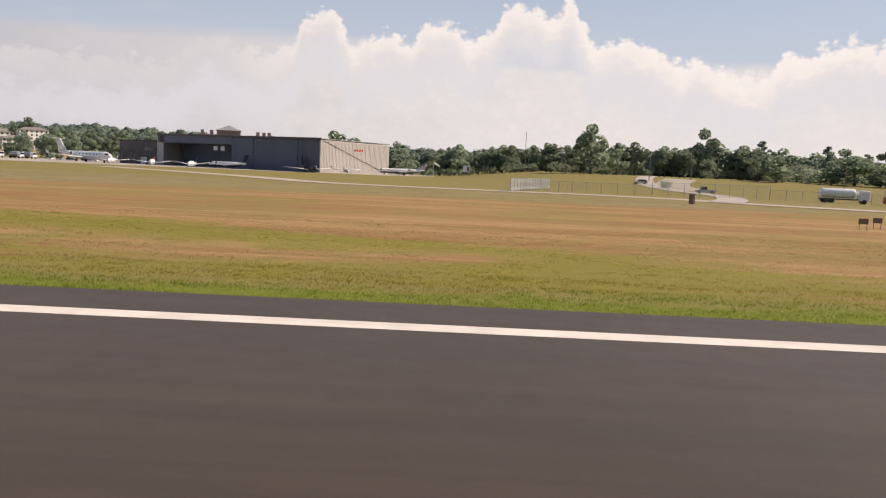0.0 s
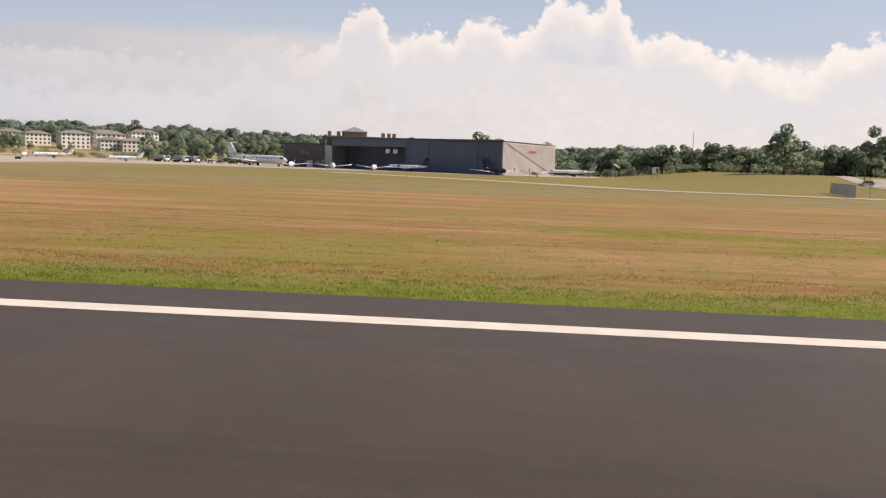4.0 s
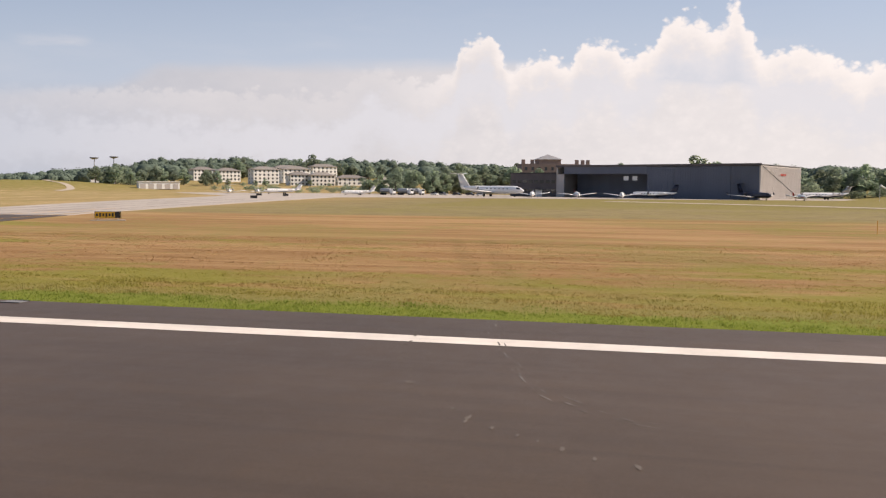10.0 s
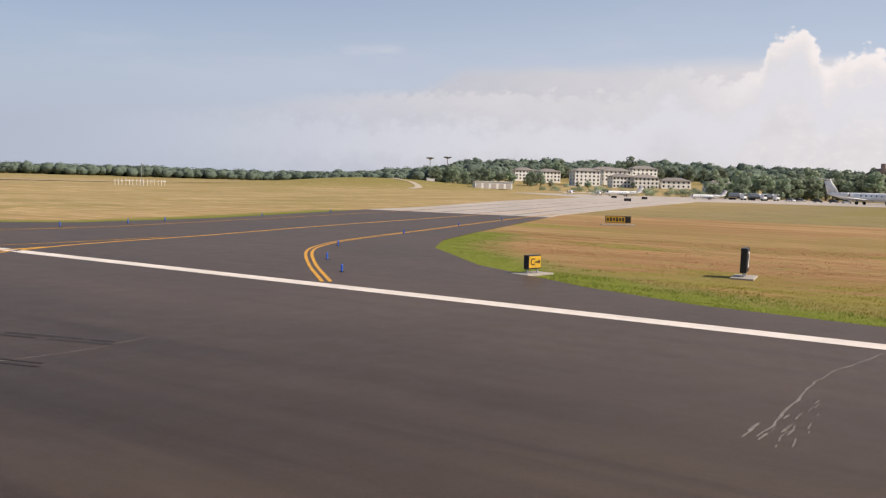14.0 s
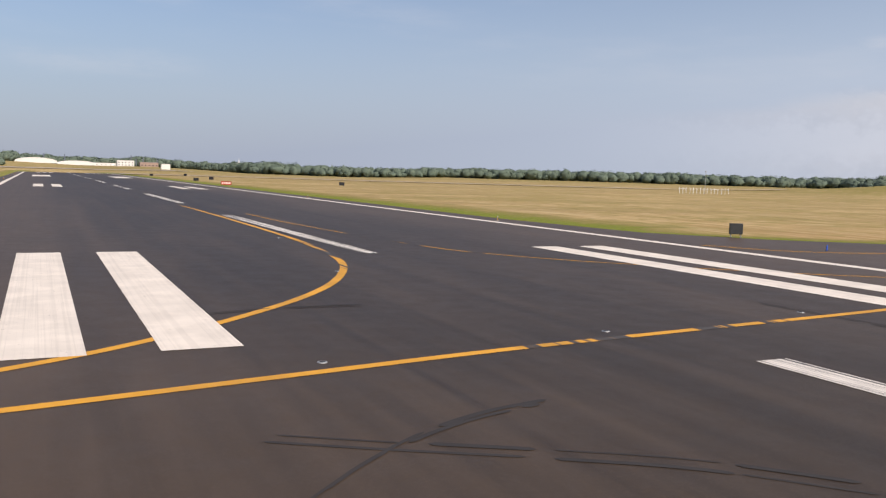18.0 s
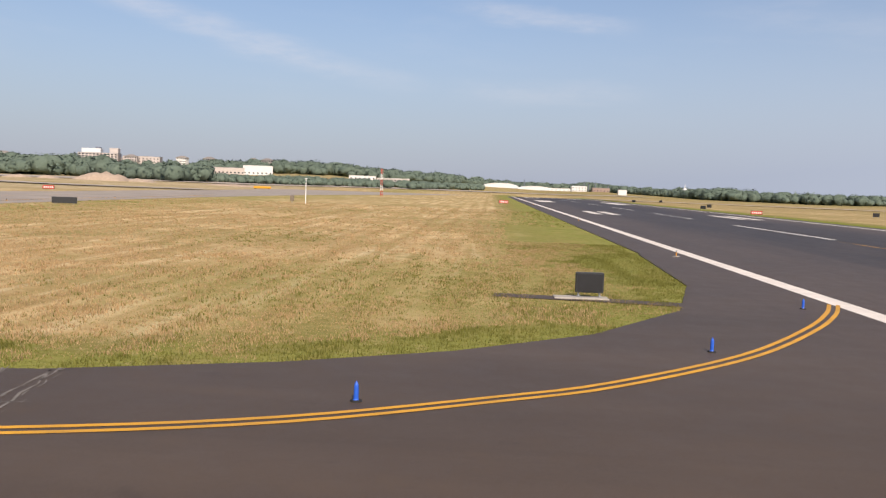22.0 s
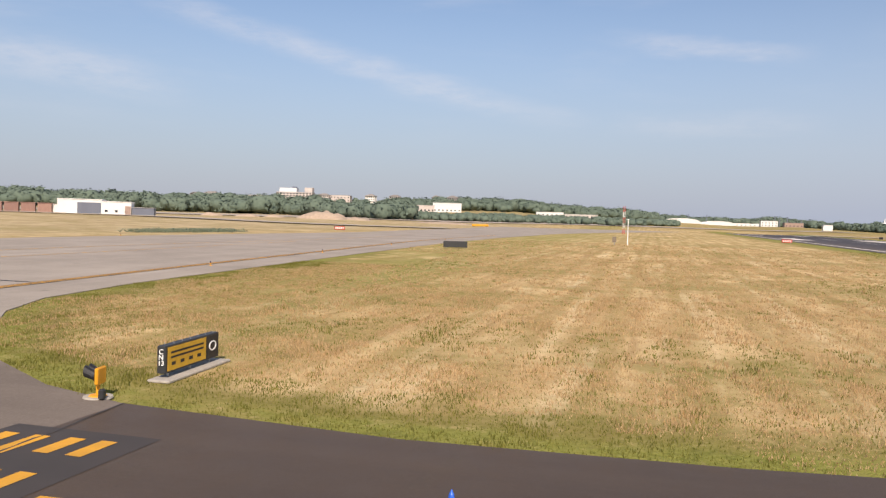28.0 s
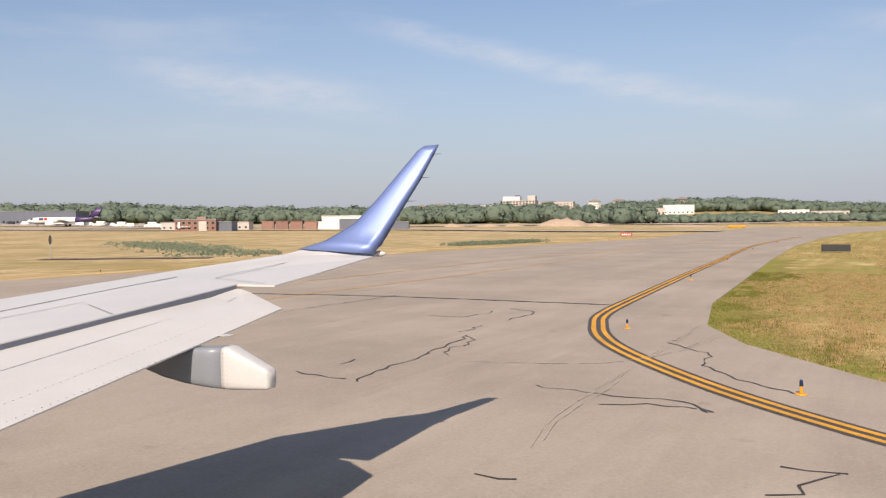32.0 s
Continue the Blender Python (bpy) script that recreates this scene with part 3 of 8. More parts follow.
M = dict(
    runway=asphalt("runway_asphalt", (0.062, 0.0438, 0.0308), 0.55, 0, 0.20, gloss=0.21),
    runway_old=asphalt("older_runway_asphalt", (0.075, 0.0505, 0.0335), 0.60, 0, 0.25, 0.72, 0.55, 0.21),
    taxi=asphalt("taxiway_asphalt", (0.073, 0.0500, 0.0335), 0.25, 1, 0.30, gloss=0.21),
    taxi_old=asphalt("worn_taxiway_asphalt", (0.155, 0.128, 0.108), 0.15, 1, 0.25, gloss=0.06),
    concrete=asphalt("pale_taxiway", (0.295, 0.256, 0.220), 0.12, 0, 0.20, gloss=0.06),
    apron=asphalt("pale_apron", (0.40, 0.355, 0.31), 0.1, 1, 0.2, gloss=0.06),
    gravel=asphalt("dusty_road", (0.36, 0.31, 0.26), 0.1, 0, 0.3, gloss=0.06),
    white=paint("white_paint", (0.82, 0.735, 0.64), 0.10, (0.10, 0.09, 0.08)),
    white_worn=paint("worn_white_paint", (0.76, 0.70, 0.63), 1.6, (0.06, 0.053, 0.048)),
    yellow=paint("yellow_paint", (0.70, 0.340, 0.024), 0.15, (0.10, 0.08, 0.06), 1),
    yellow_lanes=paint("yellow_paint_on_the_runway", (0.72, 0.345, 0.026), 0.15, (0.060, 0.050, 0.044), 1, True),
    black=paint("black_paint", (0.070, 0.058, 0.050), 0.1, (0.07, 0.06, 0.05), 1),
    holdblack=paint("hold_line_black_paint", (0.056, 0.044, 0.036), 0.1, (0.06, 0.047, 0.037), 1),
    scuff=material("dusty_scuff", (0.150, 0.124, 0.103), 0.9, dark=0.6, scale=4.0),
    tyre=material("tyre_mark", (0.036, 0.030, 0.027), 0.7, dark=0.75, scale=1.5),
    tar=material("sealed_crack", (0.060, 0.053, 0.048), 0.6, dark=0.7),
    pale_crack=material("pale_crack", (0.20, 0.177, 0.155), 0.9, dark=0.6, scale=4.0),
    path=material("sandy_path", (0.46, 0.385, 0.30), 0.95, dark=0.8, scale=0.4),
    ground=ground_material(),
    sheet=material("painted_aluminium", (0.53, 0.525, 0.52), 0.42, dark=0.92, scale=1.2, bump=0.02, coords="object", coat=0.15),
    # grey for the fairing bodies: shade under the flap is put into it
    sheetshade=material("shaded_grey_aluminium", (0.205, 0.225, 0.255), 0.4, dark=0.94, scale=1.2, bump=0.02, coords="object"),
    blue=material("blue_paint", (0.150, 0.215, 0.44), 0.44, dark=0.92, scale=1.0, bump=0.01, metal=0.35, coords="object", coat=0.35),
    planewhite=material("white_aircraft_paint", (0.80, 0.80, 0.79), 0.35, dark=0.96, scale=1.0, bump=0.0, coords="object", coat=0.3),
    jointpale=material("pale_joint_filler", (0.40, 0.355, 0.305), 0.9, dark=0.75, scale=2.0, fine=12),
    lampcap=material("dark_blue_lens", (0.012, 0.025, 0.085), 0.3, coords="object"),
    bluelamp=material("blue_plastic", (0.02, 0.12, 0.60), 0.4, coords="object"),
    dark=material("dark_grey_metal", (0.035, 0.036, 0.038), 0.5, coords="object", per=0.1),
    rubber=material("black_rubber", (0.02, 0.02, 0.02), 0.85, coords="object"),
    grey=material("grey_metal", (0.30, 0.30, 0.30), 0.45, metal=0.6, coords="object"),
    palegrey=material("pale_grey_slat", (0.50, 0.49, 0.46), 0.7, coords="object", per=0.12),
    steel=material("galvanised_steel", (0.42, 0.43, 0.43), 0.5, metal=0.5, coords="object"),
    orange=material("orange_yellow_paint", (0.75, 0.33, 0.02), 0.5, coords="object"),
    signyellow=material("sign_yellow", (0.62, 0.36, 0.03), 0.5, coords="object"),
    signred=material("sign_red", (0.55, 0.06, 0.04), 0.5, coords="object"),
    signblack=material("sign_black", (0.02, 0.02, 0.022), 0.45, coords="object"),
    signwhite=material("sign_white", (0.80, 0.80, 0.78), 0.5, coords="object", dark=0.95),
    pad=material("concrete_pad", (0.40, 0.36, 0.31), 0.9, scale=5),
    # hangar front's shade is mixed into this grey; its sunlit side uses cladlight
    clad=material("shaded_grey_cladding", (0.128, 0.142, 0.182), 0.55, dark=0.88, scale=0.2, stretch=(1, 1, 0.1)),
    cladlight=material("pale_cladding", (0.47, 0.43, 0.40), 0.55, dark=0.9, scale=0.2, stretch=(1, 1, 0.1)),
    brown=material("dark_brown_cladding", (0.125, 0.105, 0.105), 0.7, scale=0.3),
    brick=material("red_brick", (0.34, 0.245, 0.205), 0.9, dark=0.75, scale=0.8),
    brickpale=material("pale_brick", (0.52, 0.46, 0.42), 0.9, dark=0.85, scale=0.5),
    render=material("cream_siding", (0.78, 0.76, 0.71), 0.8, dark=0.92, scale=0.4, per=0.08),
    whiteclad=material("white_cladding", (0.66, 0.65, 0.63), 0.6, dark=0.93, scale=0.3),
    roof=material("brown_shingle", (0.25, 0.225, 0.205), 0.9, scale=0.8, per=0.12),
    roofgrey=material("grey_roof", (0.30, 0.30, 0.31), 0.8, scale=0.6),
    glass=material("dark_window", (0.03, 0.035, 0.04), 0.12, bump=0, spec=0.8, coords="object"),
    bark=material("bark", (0.15, 0.125, 0.105), 0.95, scale=4, coords="object"),
    # leaves are lightened and greyed: distance haze is put into their colour
    leaf=leaf_material("hazed_broad_leaves", (0.255, 0.310, 0.225), (0.350, 0.405, 0.300), 0.70),
    leaf2=leaf_material("hazed_light_leaves", (0.280, 0.335, 0.230), (0.380, 0.435, 0.310), 0.70),
    needle=leaf_material("hazed_pine_needles", (0.225, 0.270, 0.220), (0.310, 0.355, 0.285), 0.70),
    # two close, greyed tones: haze over the far woods mixed into the colour
    wood=canopy_material("hazed_woods", (0.100, 0.136, 0.106), (0.136, 0.172, 0.132)),
    greenblade=leaf_material("green_blades", (0.165, 0.172, 0.032), (0.360, 0.335, 0.088)),
    lushblade=leaf_material("lush_green_blades", (0.135, 0.165, 0.024), (0.265, 0.295, 0.058)),
    fieldblade=ground_material("field_blades", True),
    dryblade=leaf_material("dry_blades", (0.51, 0.350, 0.165), (0.75, 0.545, 0.295), 0.50),
    purple=material("purple_paint", (0.072, 0.045, 0.135), 0.35, coords="object"),
    red=material("red_paint", (0.50, 0.05, 0.03), 0.4, coords="object"),
    navy=material("dark_blue_paint", (0.02, 0.025, 0.05), 0.3, coords="object"),
    silver=material("silver_paint", (0.45, 0.45, 0.45), 0.35, metal=0.5, coords="object"),
    sand=material("gravel_heap", (0.42, 0.32, 0.24), 0.95, scale=0.6, fine=6, bump=0.5),
    container=material("rust_container", (0.30, 0.175, 0.140), 0.7, coords="object", per=0.2),
    timber=material("weathered_timber", (0.20, 0.16, 0.12), 0.9, coords="object"),
)

# ---- mesh helpers ----
class MB:
    """Collects faces and makes them one mesh."""

    def __init__(self):
        self.v, self.f = [], []

    def add(self, verts, faces):
        k = len(self.v)
        self.v += [tuple(p) for p in verts]
        self.f += [tuple(i + k for i in f) for f in faces]
        return self

    def box(self, c, s, bevel=0.0, rz=0.0, rx=0.0):
        hx, hy, hz = s[0] / 2, s[1] / 2, s[2] / 2
        b = min(bevel, hx * 0.9, hy * 0.9, hz * 0.9)
        m = Matrix.Translation(c) @ pose(0, 0, 0, rx, 0, rz)
        if b <= 0:
            vs = [Vector((x, y, z)) for z in (-hz, hz) for y in (-hy, hy) for x in (-hx, hx)]
            fs = [(0, 2, 3, 1), (4, 5, 7, 6), (0, 1, 5, 4), (2, 6, 7, 3), (0, 4, 6, 2), (1, 3, 7, 5)]
        else:
            vs, fs = [], []
            for z, i in ((-hz, b), (-hz + b, 0), (hz - b, 0), (hz, b)):
                x, y = hx - i, hy - i
                c2 = b if i == 0 else b * 0.6
                for px, py in ((-x + c2, -y), (x - c2, -y), (x, -y + c2), (x, y - c2), (x - c2, y), (-x + c2, y), (-x, y - c2), (-x, -y + c2)):
                    vs.append(Vector((px, py, z)))
            for r in range(3):
                for k in range(8):
                    fs.append((r * 8 + k, r * 8 + (k + 1) % 8, r * 8 + 8 + (k + 1) % 8, r * 8 + 8 + k))
            fs += [tuple(range(7, -1, -1)), tuple(range(24, 32))]
        return self.add([m @ p for p in vs], fs)

    def tube(self, p0, p1, r0, r1=None, n=8, caps=True):
        r1 = r0 if r1 is None else r1
        p0, p1 = Vector(p0), Vector(p1)
        q = (p1 - p0).to_track_quat("Z", "Y")
        vs = [p + q @ Vector((r * math.cos(2 * math.pi * k / n), r * math.sin(2 * math.pi * k / n), 0)) for p, r in ((p0, r0), (p1, r1)) for k in range(n)]
        fs = [(k, (k + 1) % n, n + (k + 1) % n, n + k) for k in range(n)]
        if caps:
            fs += [tuple(range(n - 1, -1, -1)), tuple(range(n, 2 * n))]
        return self.add(vs, fs)

    def loft(self, rings, caps=True):
        n = len(rings[0])
        vs = [p for r in rings for p in r]
        fs = [(i * n + k, i * n + (k + 1) % n, (i + 1) * n + (k + 1) % n, (i + 1) * n + k) for i in range(len(rings) - 1) for k in range(n)]
        if caps:
            fs += [tuple(range(n - 1, -1, -1)), tuple(range(len(vs) - n, len(vs)))]
        return self.add(vs, fs)

    def mesh(self, name, smooth=False):
        me = bpy.data.meshes.new(name)
        me.from_pydata(self.v, [], self.f)
        if smooth:
            me.polygons.foreach_set("use_smooth", [True] * len(me.polygons))
        me.update()
        return me


def obj(name, mb, mat, parent=None, label="", smooth=False):
    """One mesh object; mb is an MB or a mesh."""
    me = mb.mesh(name, smooth) if isinstance(mb, MB) else mb
    if not me.materials:
        me.materials.append(M[mat] if isinstance(mat, str) else mat)
    ob = new(name, me)
    if parent is not None:
        ob.parent = parent
    return tagged(ob, label)


def thing(name, label, category, m=None, group="", kind=""):
    ob = new(name)
    ob.matrix_world = m or Matrix()
    return tagged(ob, label, category, group, kind)


def fix_normals(me):
    bm = bmesh.new()
    bm.from_mesh(me)
    bmesh.ops.recalc_face_normals(bm, faces=bm.faces)
    bm.to_mesh(me)
    bm.free()
    return me


def flat_area(name, outline, z, mat, label, category="pavement", thick=0.12):
    """A paved slab with a real edge."""
    from_tri = tessellate_polygon([[Vector((x, y, 0)) for x, y in outline]])
    n = len(outline)
    mb = MB()
    mb.add([(x, y, z) for x, y in outline] + [(x, y, z - thick) for x, y in outline],
           [tuple(t) for t in from_tri] + [(k, k + n, (k + 1) % n + n, (k + 1) % n) for k in range(n)])
    me = fix_normals(mb.mesh(name))
    if me.polygons[0].normal.z < 0:
        me.flip_normals()
    return tagged(obj(name, me, mat), label, category, kind="structure")


def smooth_line(pts, step=1.0):
    """Points along a Catmull-Rom curve through pts."""
    p = [Vector((*q, 0)) for q in pts]
    p = [p[0] * 2 - p[1]] + p + [p[-1] * 2 - p[-2]]
    out = []
    for a, b, c, d in zip(p, p[1:], p[2:], p[3:]):
        k = max(1, int((c - b).length / step))
        for i in range(k):
            t = i / k
            out.append(0.5 * (2 * b + (c - a) * t + (2 * a - 5 * b + 4 * c - d) * t * t + (3 * b - a - 3 * c + d) * t ** 3))
    return [(q.x, q.y) for q in out + [p[-2]]]


def ribbon(mb, pts, width, z, shift=0.0, taper=None):
    """A strip of that width along a line, moved sideways by shift to its left."""
    n = len(pts)
    rows = []
    for i, (x, y) in enumerate(pts):
        a, b = Vector(pts[max(i - 1, 0)]), Vector(pts[min(i + 1, n - 1)])
        d = (b - a).normalized()
        s = Vector((-d.y, d.x))
        w = width * (taper[i] if taper else 1)
        c = Vector((x, y)) + s * shift
        rows.append((c + s * w / 2, c - s * w / 2))
    vs = [(p.x, p.y, z) for r in rows for p in r]
    mb.add(vs, [(2 * i + 1, 2 * i + 3, 2 * i + 2, 2 * i) for i in range(n - 1)])
    return mb


def marking(name, pts, width, mat, label, z=0.006, shift=0.0, step=None):
    line = smooth_line(pts, step) if step else pts
    return tagged(obj(name, ribbon(MB(), line, width, z, shift), mat), label, "marking", kind="structure")

# ---- plan: runway along y, taxiways to both sides ----
RW_L, RW_R = -24.9, 25.1                 # paved edges of the runway with its shoulders
LINE = 21.52                             # centre of the white edge lines
FAR_END, NEAR_END = 1075.0, -300.0
# edge of the grass between the runway and the parallel taxiway, from the runway round to the taxiway
ISLAND = [(-24.9, 1010), (-24.7, 675), (-24.6, 552), (-25.1, 491), (-26.2, 472.5), (-28.3, 464.2), (-31.9, 458.5), (-35.6, 455.2), (-39.2, 453.1),
          (-43.6, 451.4), (-50.2, 450.3), (-57.5, 449.3), (-63.0, 448.7), (-68.8, 448.5), (-74.7, 449.2), (-77.3, 450.2), (-81.4, 453.0), (-84.0, 456.0),
          (-87.5, 460.7), (-89.5, 465.2), (-90.9, 474.0), (-91.7, 487), (-93.8, 520), (-95.8, 560), (-96.4, 615), (-93, 704), (-80, 790), (-60, 880), (-40, 960)]
# south edge of the taxiway to the east, and its north edge
EAST_S = [(25.1, 399), (25.3, 404.5), (26.1, 410), (28.2, 415), (33.0, 422.5), (40.6, 429.8), (46.9, 433.1), (55.8, 436.0), (81.7, 443.5), (105, 450), (129, 454.5), (175, 463), (285, 480)]
EAST_N = [(25.1, 492), (27.0, 475), (32.7, 467.2), (39.4, 462.6), (55.0, 463.6), (84.0, 471.4), (111.7, 477.5), (183, 500), (300, 528)]


def ground_height(x, y):
    """Flat airfield, wooded rises round it."""
    dx, dy = x - 0.0, y - 430.0
    r = np.hypot(dx, dy)
    az = np.degrees(np.arctan2(dx, dy))
    h = np.interp(az, [-180, -70, -52, -47, -42, -36, -32, -28, -24, -20, -13, -8, -3, 2, 6, 11, 19, 25, 35, 48, 53, 58, 62, 75, 90, 110, 130, 180],
                  [20, 20, 18, 16, 13, 9, 13, 13, 17, 18, 21, 16, 9, 5, 6, 1, 0, 6, 6, 5, 7, 17, 34, 34, 22, 14, 14, 20])
    t = np.clip((r - 480) / 900, 0, 1)
    z = h * t * t * (3 - 2 * t)
    # a grassy bank north-east of the taxiway
    z += 6.5 * np.exp(-(((x - 430) / 95) ** 2 + ((y - 720) / 45) ** 2))
    # the road climbs to the trees in the south-east
    u, v = np.clip((x - 235) / 110, 0, 1), np.clip((290 - y) / 60, 0, 1)
    z += 4.2 * u * u * (3 - 2 * u) * v * v * (3 - 2 * v)
    u, v = np.clip((-x - 170) / 100, 0, 1), np.clip((y - 560) / 80, 0, 1)
    z += 1.0 * u * u * (3 - 2 * u) * v * v * (3 - 2 * v)
    z -= 0.9 * np.exp(-(((x - 165) / 60) ** 2 + ((y - 590) / 35) ** 2))
    return z


def near_line(px, py, lines, reach):
    """Distance of points to polylines, at most reach."""
    best = np.full(px.shape, reach, float)
    for line in lines:
        for (ax, ay), (bx, by) in zip(line, line[1:]):
            lo = (px > min(ax, bx) - reach) & (px < max(ax, bx) + reach) & (py > min(ay, by) - reach) & (py < max(ay, by) + reach)
            if not lo.any():
                continue
            qx, qy = px[lo], py[lo]
            vx, vy = bx - ax, by - ay
            t = np.clip(((qx - ax) * vx + (qy - ay) * vy) / (vx * vx + vy * vy + 1e-9), 0, 1)
            best[lo] = np.minimum(best[lo], np.hypot(qx - ax - t * vx, qy - ay - t * vy))
    return best


RIGHT_EDGE = [(RW_R, NEAR_END), (RW_R, 399)]
RIGHT_EDGE_N = [(RW_R, 492), (RW_R, 1000)]
EDGES = [ISLAND[:23], RIGHT_EDGE, RIGHT_EDGE_N, EAST_S[:8], EAST_N[:6]]


def verge(px, py):
    """1 at the pavement, 0 some metres off."""
    v = np.clip(1.0 - near_line(px, py, EDGES, 14.0) / np.where((px > 0) & (py > 480), 13.0, np.where(px > 0, 5.6, np.where(px < -58, 3.0, np.where((py > 478) & (px > -45), 11.0, 5.0)))), 0, 1)
    v = np.maximum(v, 0.30 * np.clip((px - 160) / 25, 0, 1) * (py < 425))        # greener by the road
    v = np.maximum(v, 0.45 * np.exp(-((px - 430) / 150) ** 2 - ((py - 710) / 60) ** 2))
    return np.maximum(v, 0.22 * np.clip((np.hypot(px, py - 430) - 600) / 150, 0, 1))


def axis_steps(fine_lo, fine_hi, step, far):
    out = list(np.arange(fine_lo, fine_hi, step))
    d, a, b = step, fine_lo, fine_hi
    while b < far:
        d *= 1.16
        a, b = a - d, b + d
        out = [a] + out + [b]
    return np.array(out)


def build_ground():
    xs, ys = axis_steps(-150, 420, 1.7, 4300), axis_steps(150, 600, 1.8, 4300)
    gx, gy = np.meshgrid(xs, ys)
    z = ground_height(gx, gy) - 0.05
    nx, ny = len(xs), len(ys)
    co = np.stack([gx, gy, z], -1).reshape(-1, 3)
    i = np.arange(nx * (ny - 1)).reshape(ny - 1, nx)[:, :-1].ravel()
    faces = np.stack([i, i + 1, i + nx + 1, i + nx], -1)
    me = bpy.data.meshes.new("ground")
    me.vertices.add(len(co))
    me.vertices.foreach_set("co", co.ravel())
    me.loops.add(faces.size)
    me.loops.foreach_set("vertex_index", faces.ravel())
    me.polygons.add(len(faces))
    me.polygons.foreach_set("loop_start", np.arange(0, faces.size, 4))
    me.update(calc_edges=True)
    me.attributes.new("verge", "FLOAT", "POINT").data.foreach_set("value", verge(gx.ravel(), gy.ravel()))
    me.polygons.foreach_set("use_smooth", [True] * len(faces))
    me.materials.append(M["ground"])
    return tagged(new("ground", me), "dry mown airfield grass, green beside the pavement", "ground", kind="structure")


build_ground()

# ---- pavement ----
flat_area("runway", [(RW_L, NEAR_END), (RW_R, NEAR_END), (RW_R, 362.6), (RW_L, 362.6)], 0.0, "runway", "dark brown-grey asphalt runway with rubber streaks", "runway")
flat_area("runway_north", [(RW_L, 362.6), (RW_R, 362.6), (RW_R, FAR_END), (RW_L, FAR_END)], 0.0, "runway_old", "dark grey asphalt runway with rubber streaks", "runway")
west = [(-24.9, 380), (-24.9, 491)] + ISLAND[3:15] + [(-74.7, 446), (-74.4, 420), (-60, 421), (-45, 418), (-34, 408), (-27, 392)]
flat_area("taxiway_west", west, 0.0, "taxi", "dark asphalt taxiway leaving the runway", "taxiway")
flat_area("taxiway_west_link", [(-74.7, 449.2)] + ISLAND[15:17] + [(-81.0, 448.3), (-80.6, 445.0), (-80.0, 440), (-79.0, 425), (-74.4, 420), (-74.4, 446)], -0.006, "taxi_old", "worn brown-grey asphalt at the hold line", "taxiway")
par = [(-81.4, 453.0)] + ISLAND[17:] + [(-40, 1090), (-150, 1000), (-141, 800), (-136, 700), (-131, 620), (-133.5, 590), (-136.4, 554.7), (-138.1, 523.3), (-137.1, 485), (-139.8, 471.6), (-142, 440), (-142, 250), (-95, 250), (-95, 395), (-88, 412), (-79.0, 425), (-79.5, 440), (-80.9, 449.2)]
flat_area("parallel_taxiway", par, -0.008, "concrete", "pale grey weathered parallel taxiway with sealed cracks", "taxiway")
east = [(25.1, 380)] + EAST_S[:9] + [(95, 447.3), (92, 473.6), (84.0, 471.4)] + EAST_N[4::-1]
flat_area("taxiway_east", east, 0.0, "runway_old", "dark asphalt taxiway on the far side of the runway", "taxiway")
east2 = [(95, 447.3)] + EAST_S[9:] + [(300, 470), (327, 345), (345, 300), (420, 270), (470, 480), (420, 620), (300, 528)] + [(183, 500), (111.7, 477.5), (92, 473.6)]
flat_area("apron", east2, -0.006, "apron", "pale aircraft apron and taxiway before the hangar", "apron")

# ---- white runway markings ----
Y2 = 441.49
for side, nm in ((1, "east"), (-1, "west")):
    for y0, y1 in ((NEAR_END, 1030),):
        marking("edge_line_" + nm, [(side * LINE, y) for y in range(int(y0), int(y1), 10)], 0.90, "white", "broad white painted runway edge line")


def white_bar(x0, x1, y0, y1, mat="white", label="white painted touchdown bar on the runway", name="touchdown_bar"):
    mb = MB().add([(x0, y0, 0.011), (x1, y0, 0.011), (x1, y1, 0.011), (x0, y1, 0.011)], [(0, 1, 2, 3)])
    return tagged(obj(name, mb, mat), label, "marking", "touchdown bars", "structure")


for side in (1, -1):
    for y, count in ((Y2 - 152.4, 1), (Y2, 2), (Y2 + 152.4, 2)):
        for k in range(count):
            a = 10.65 + 3.23 * k
            white_bar(side * a if side > 0 else -a - 1.76, side * a + 1.76 if side > 0 else -a, y, y + 22.86)
    a = 10.65
    white_bar(a if side > 0 else -a - 6.0, a + 6.0 if side > 0 else -a, Y2 + 304.8, Y2 + 350.5, label="large white aiming point block on the runway", name="aiming_point")
    for k in range(3):
        a = 8.0 + 2.9 * k
        white_bar(a if side > 0 else -a - 1.6, a + 1.6 if side > 0 else -a, Y2 + 457.2, Y2 + 480.0)
for k in range(-9, 13):
    y1 = 436.5 + 60.96 * k
    if k != 0:
        y1 += 0.0
    white_bar(-0.46, 0.46, y1 - 35.5, y1, "white_worn", "white runway centreline dash worn by tyres", "centreline_dash")

# ---- yellow taxiway markings ----
marking("lead_off_line", [(1.0, 395), (1.3, 405), (1.9, 416.9), (2.9, 421.5), (4.5, 426.0), (5.6, 428.0), (7.1, 430.5), (9.5, 433.5), (12.4, 436.5), (15.4, 438.9), (19.2, 441.2), (24, 443.2), (28, 444.2), (37.4, 445.6), (51.6, 448.7), (72.6, 452.3), (127, 461.5)], 0.32, "yellow_lanes", "yellow taxi line curving off the runway", step=1.0)
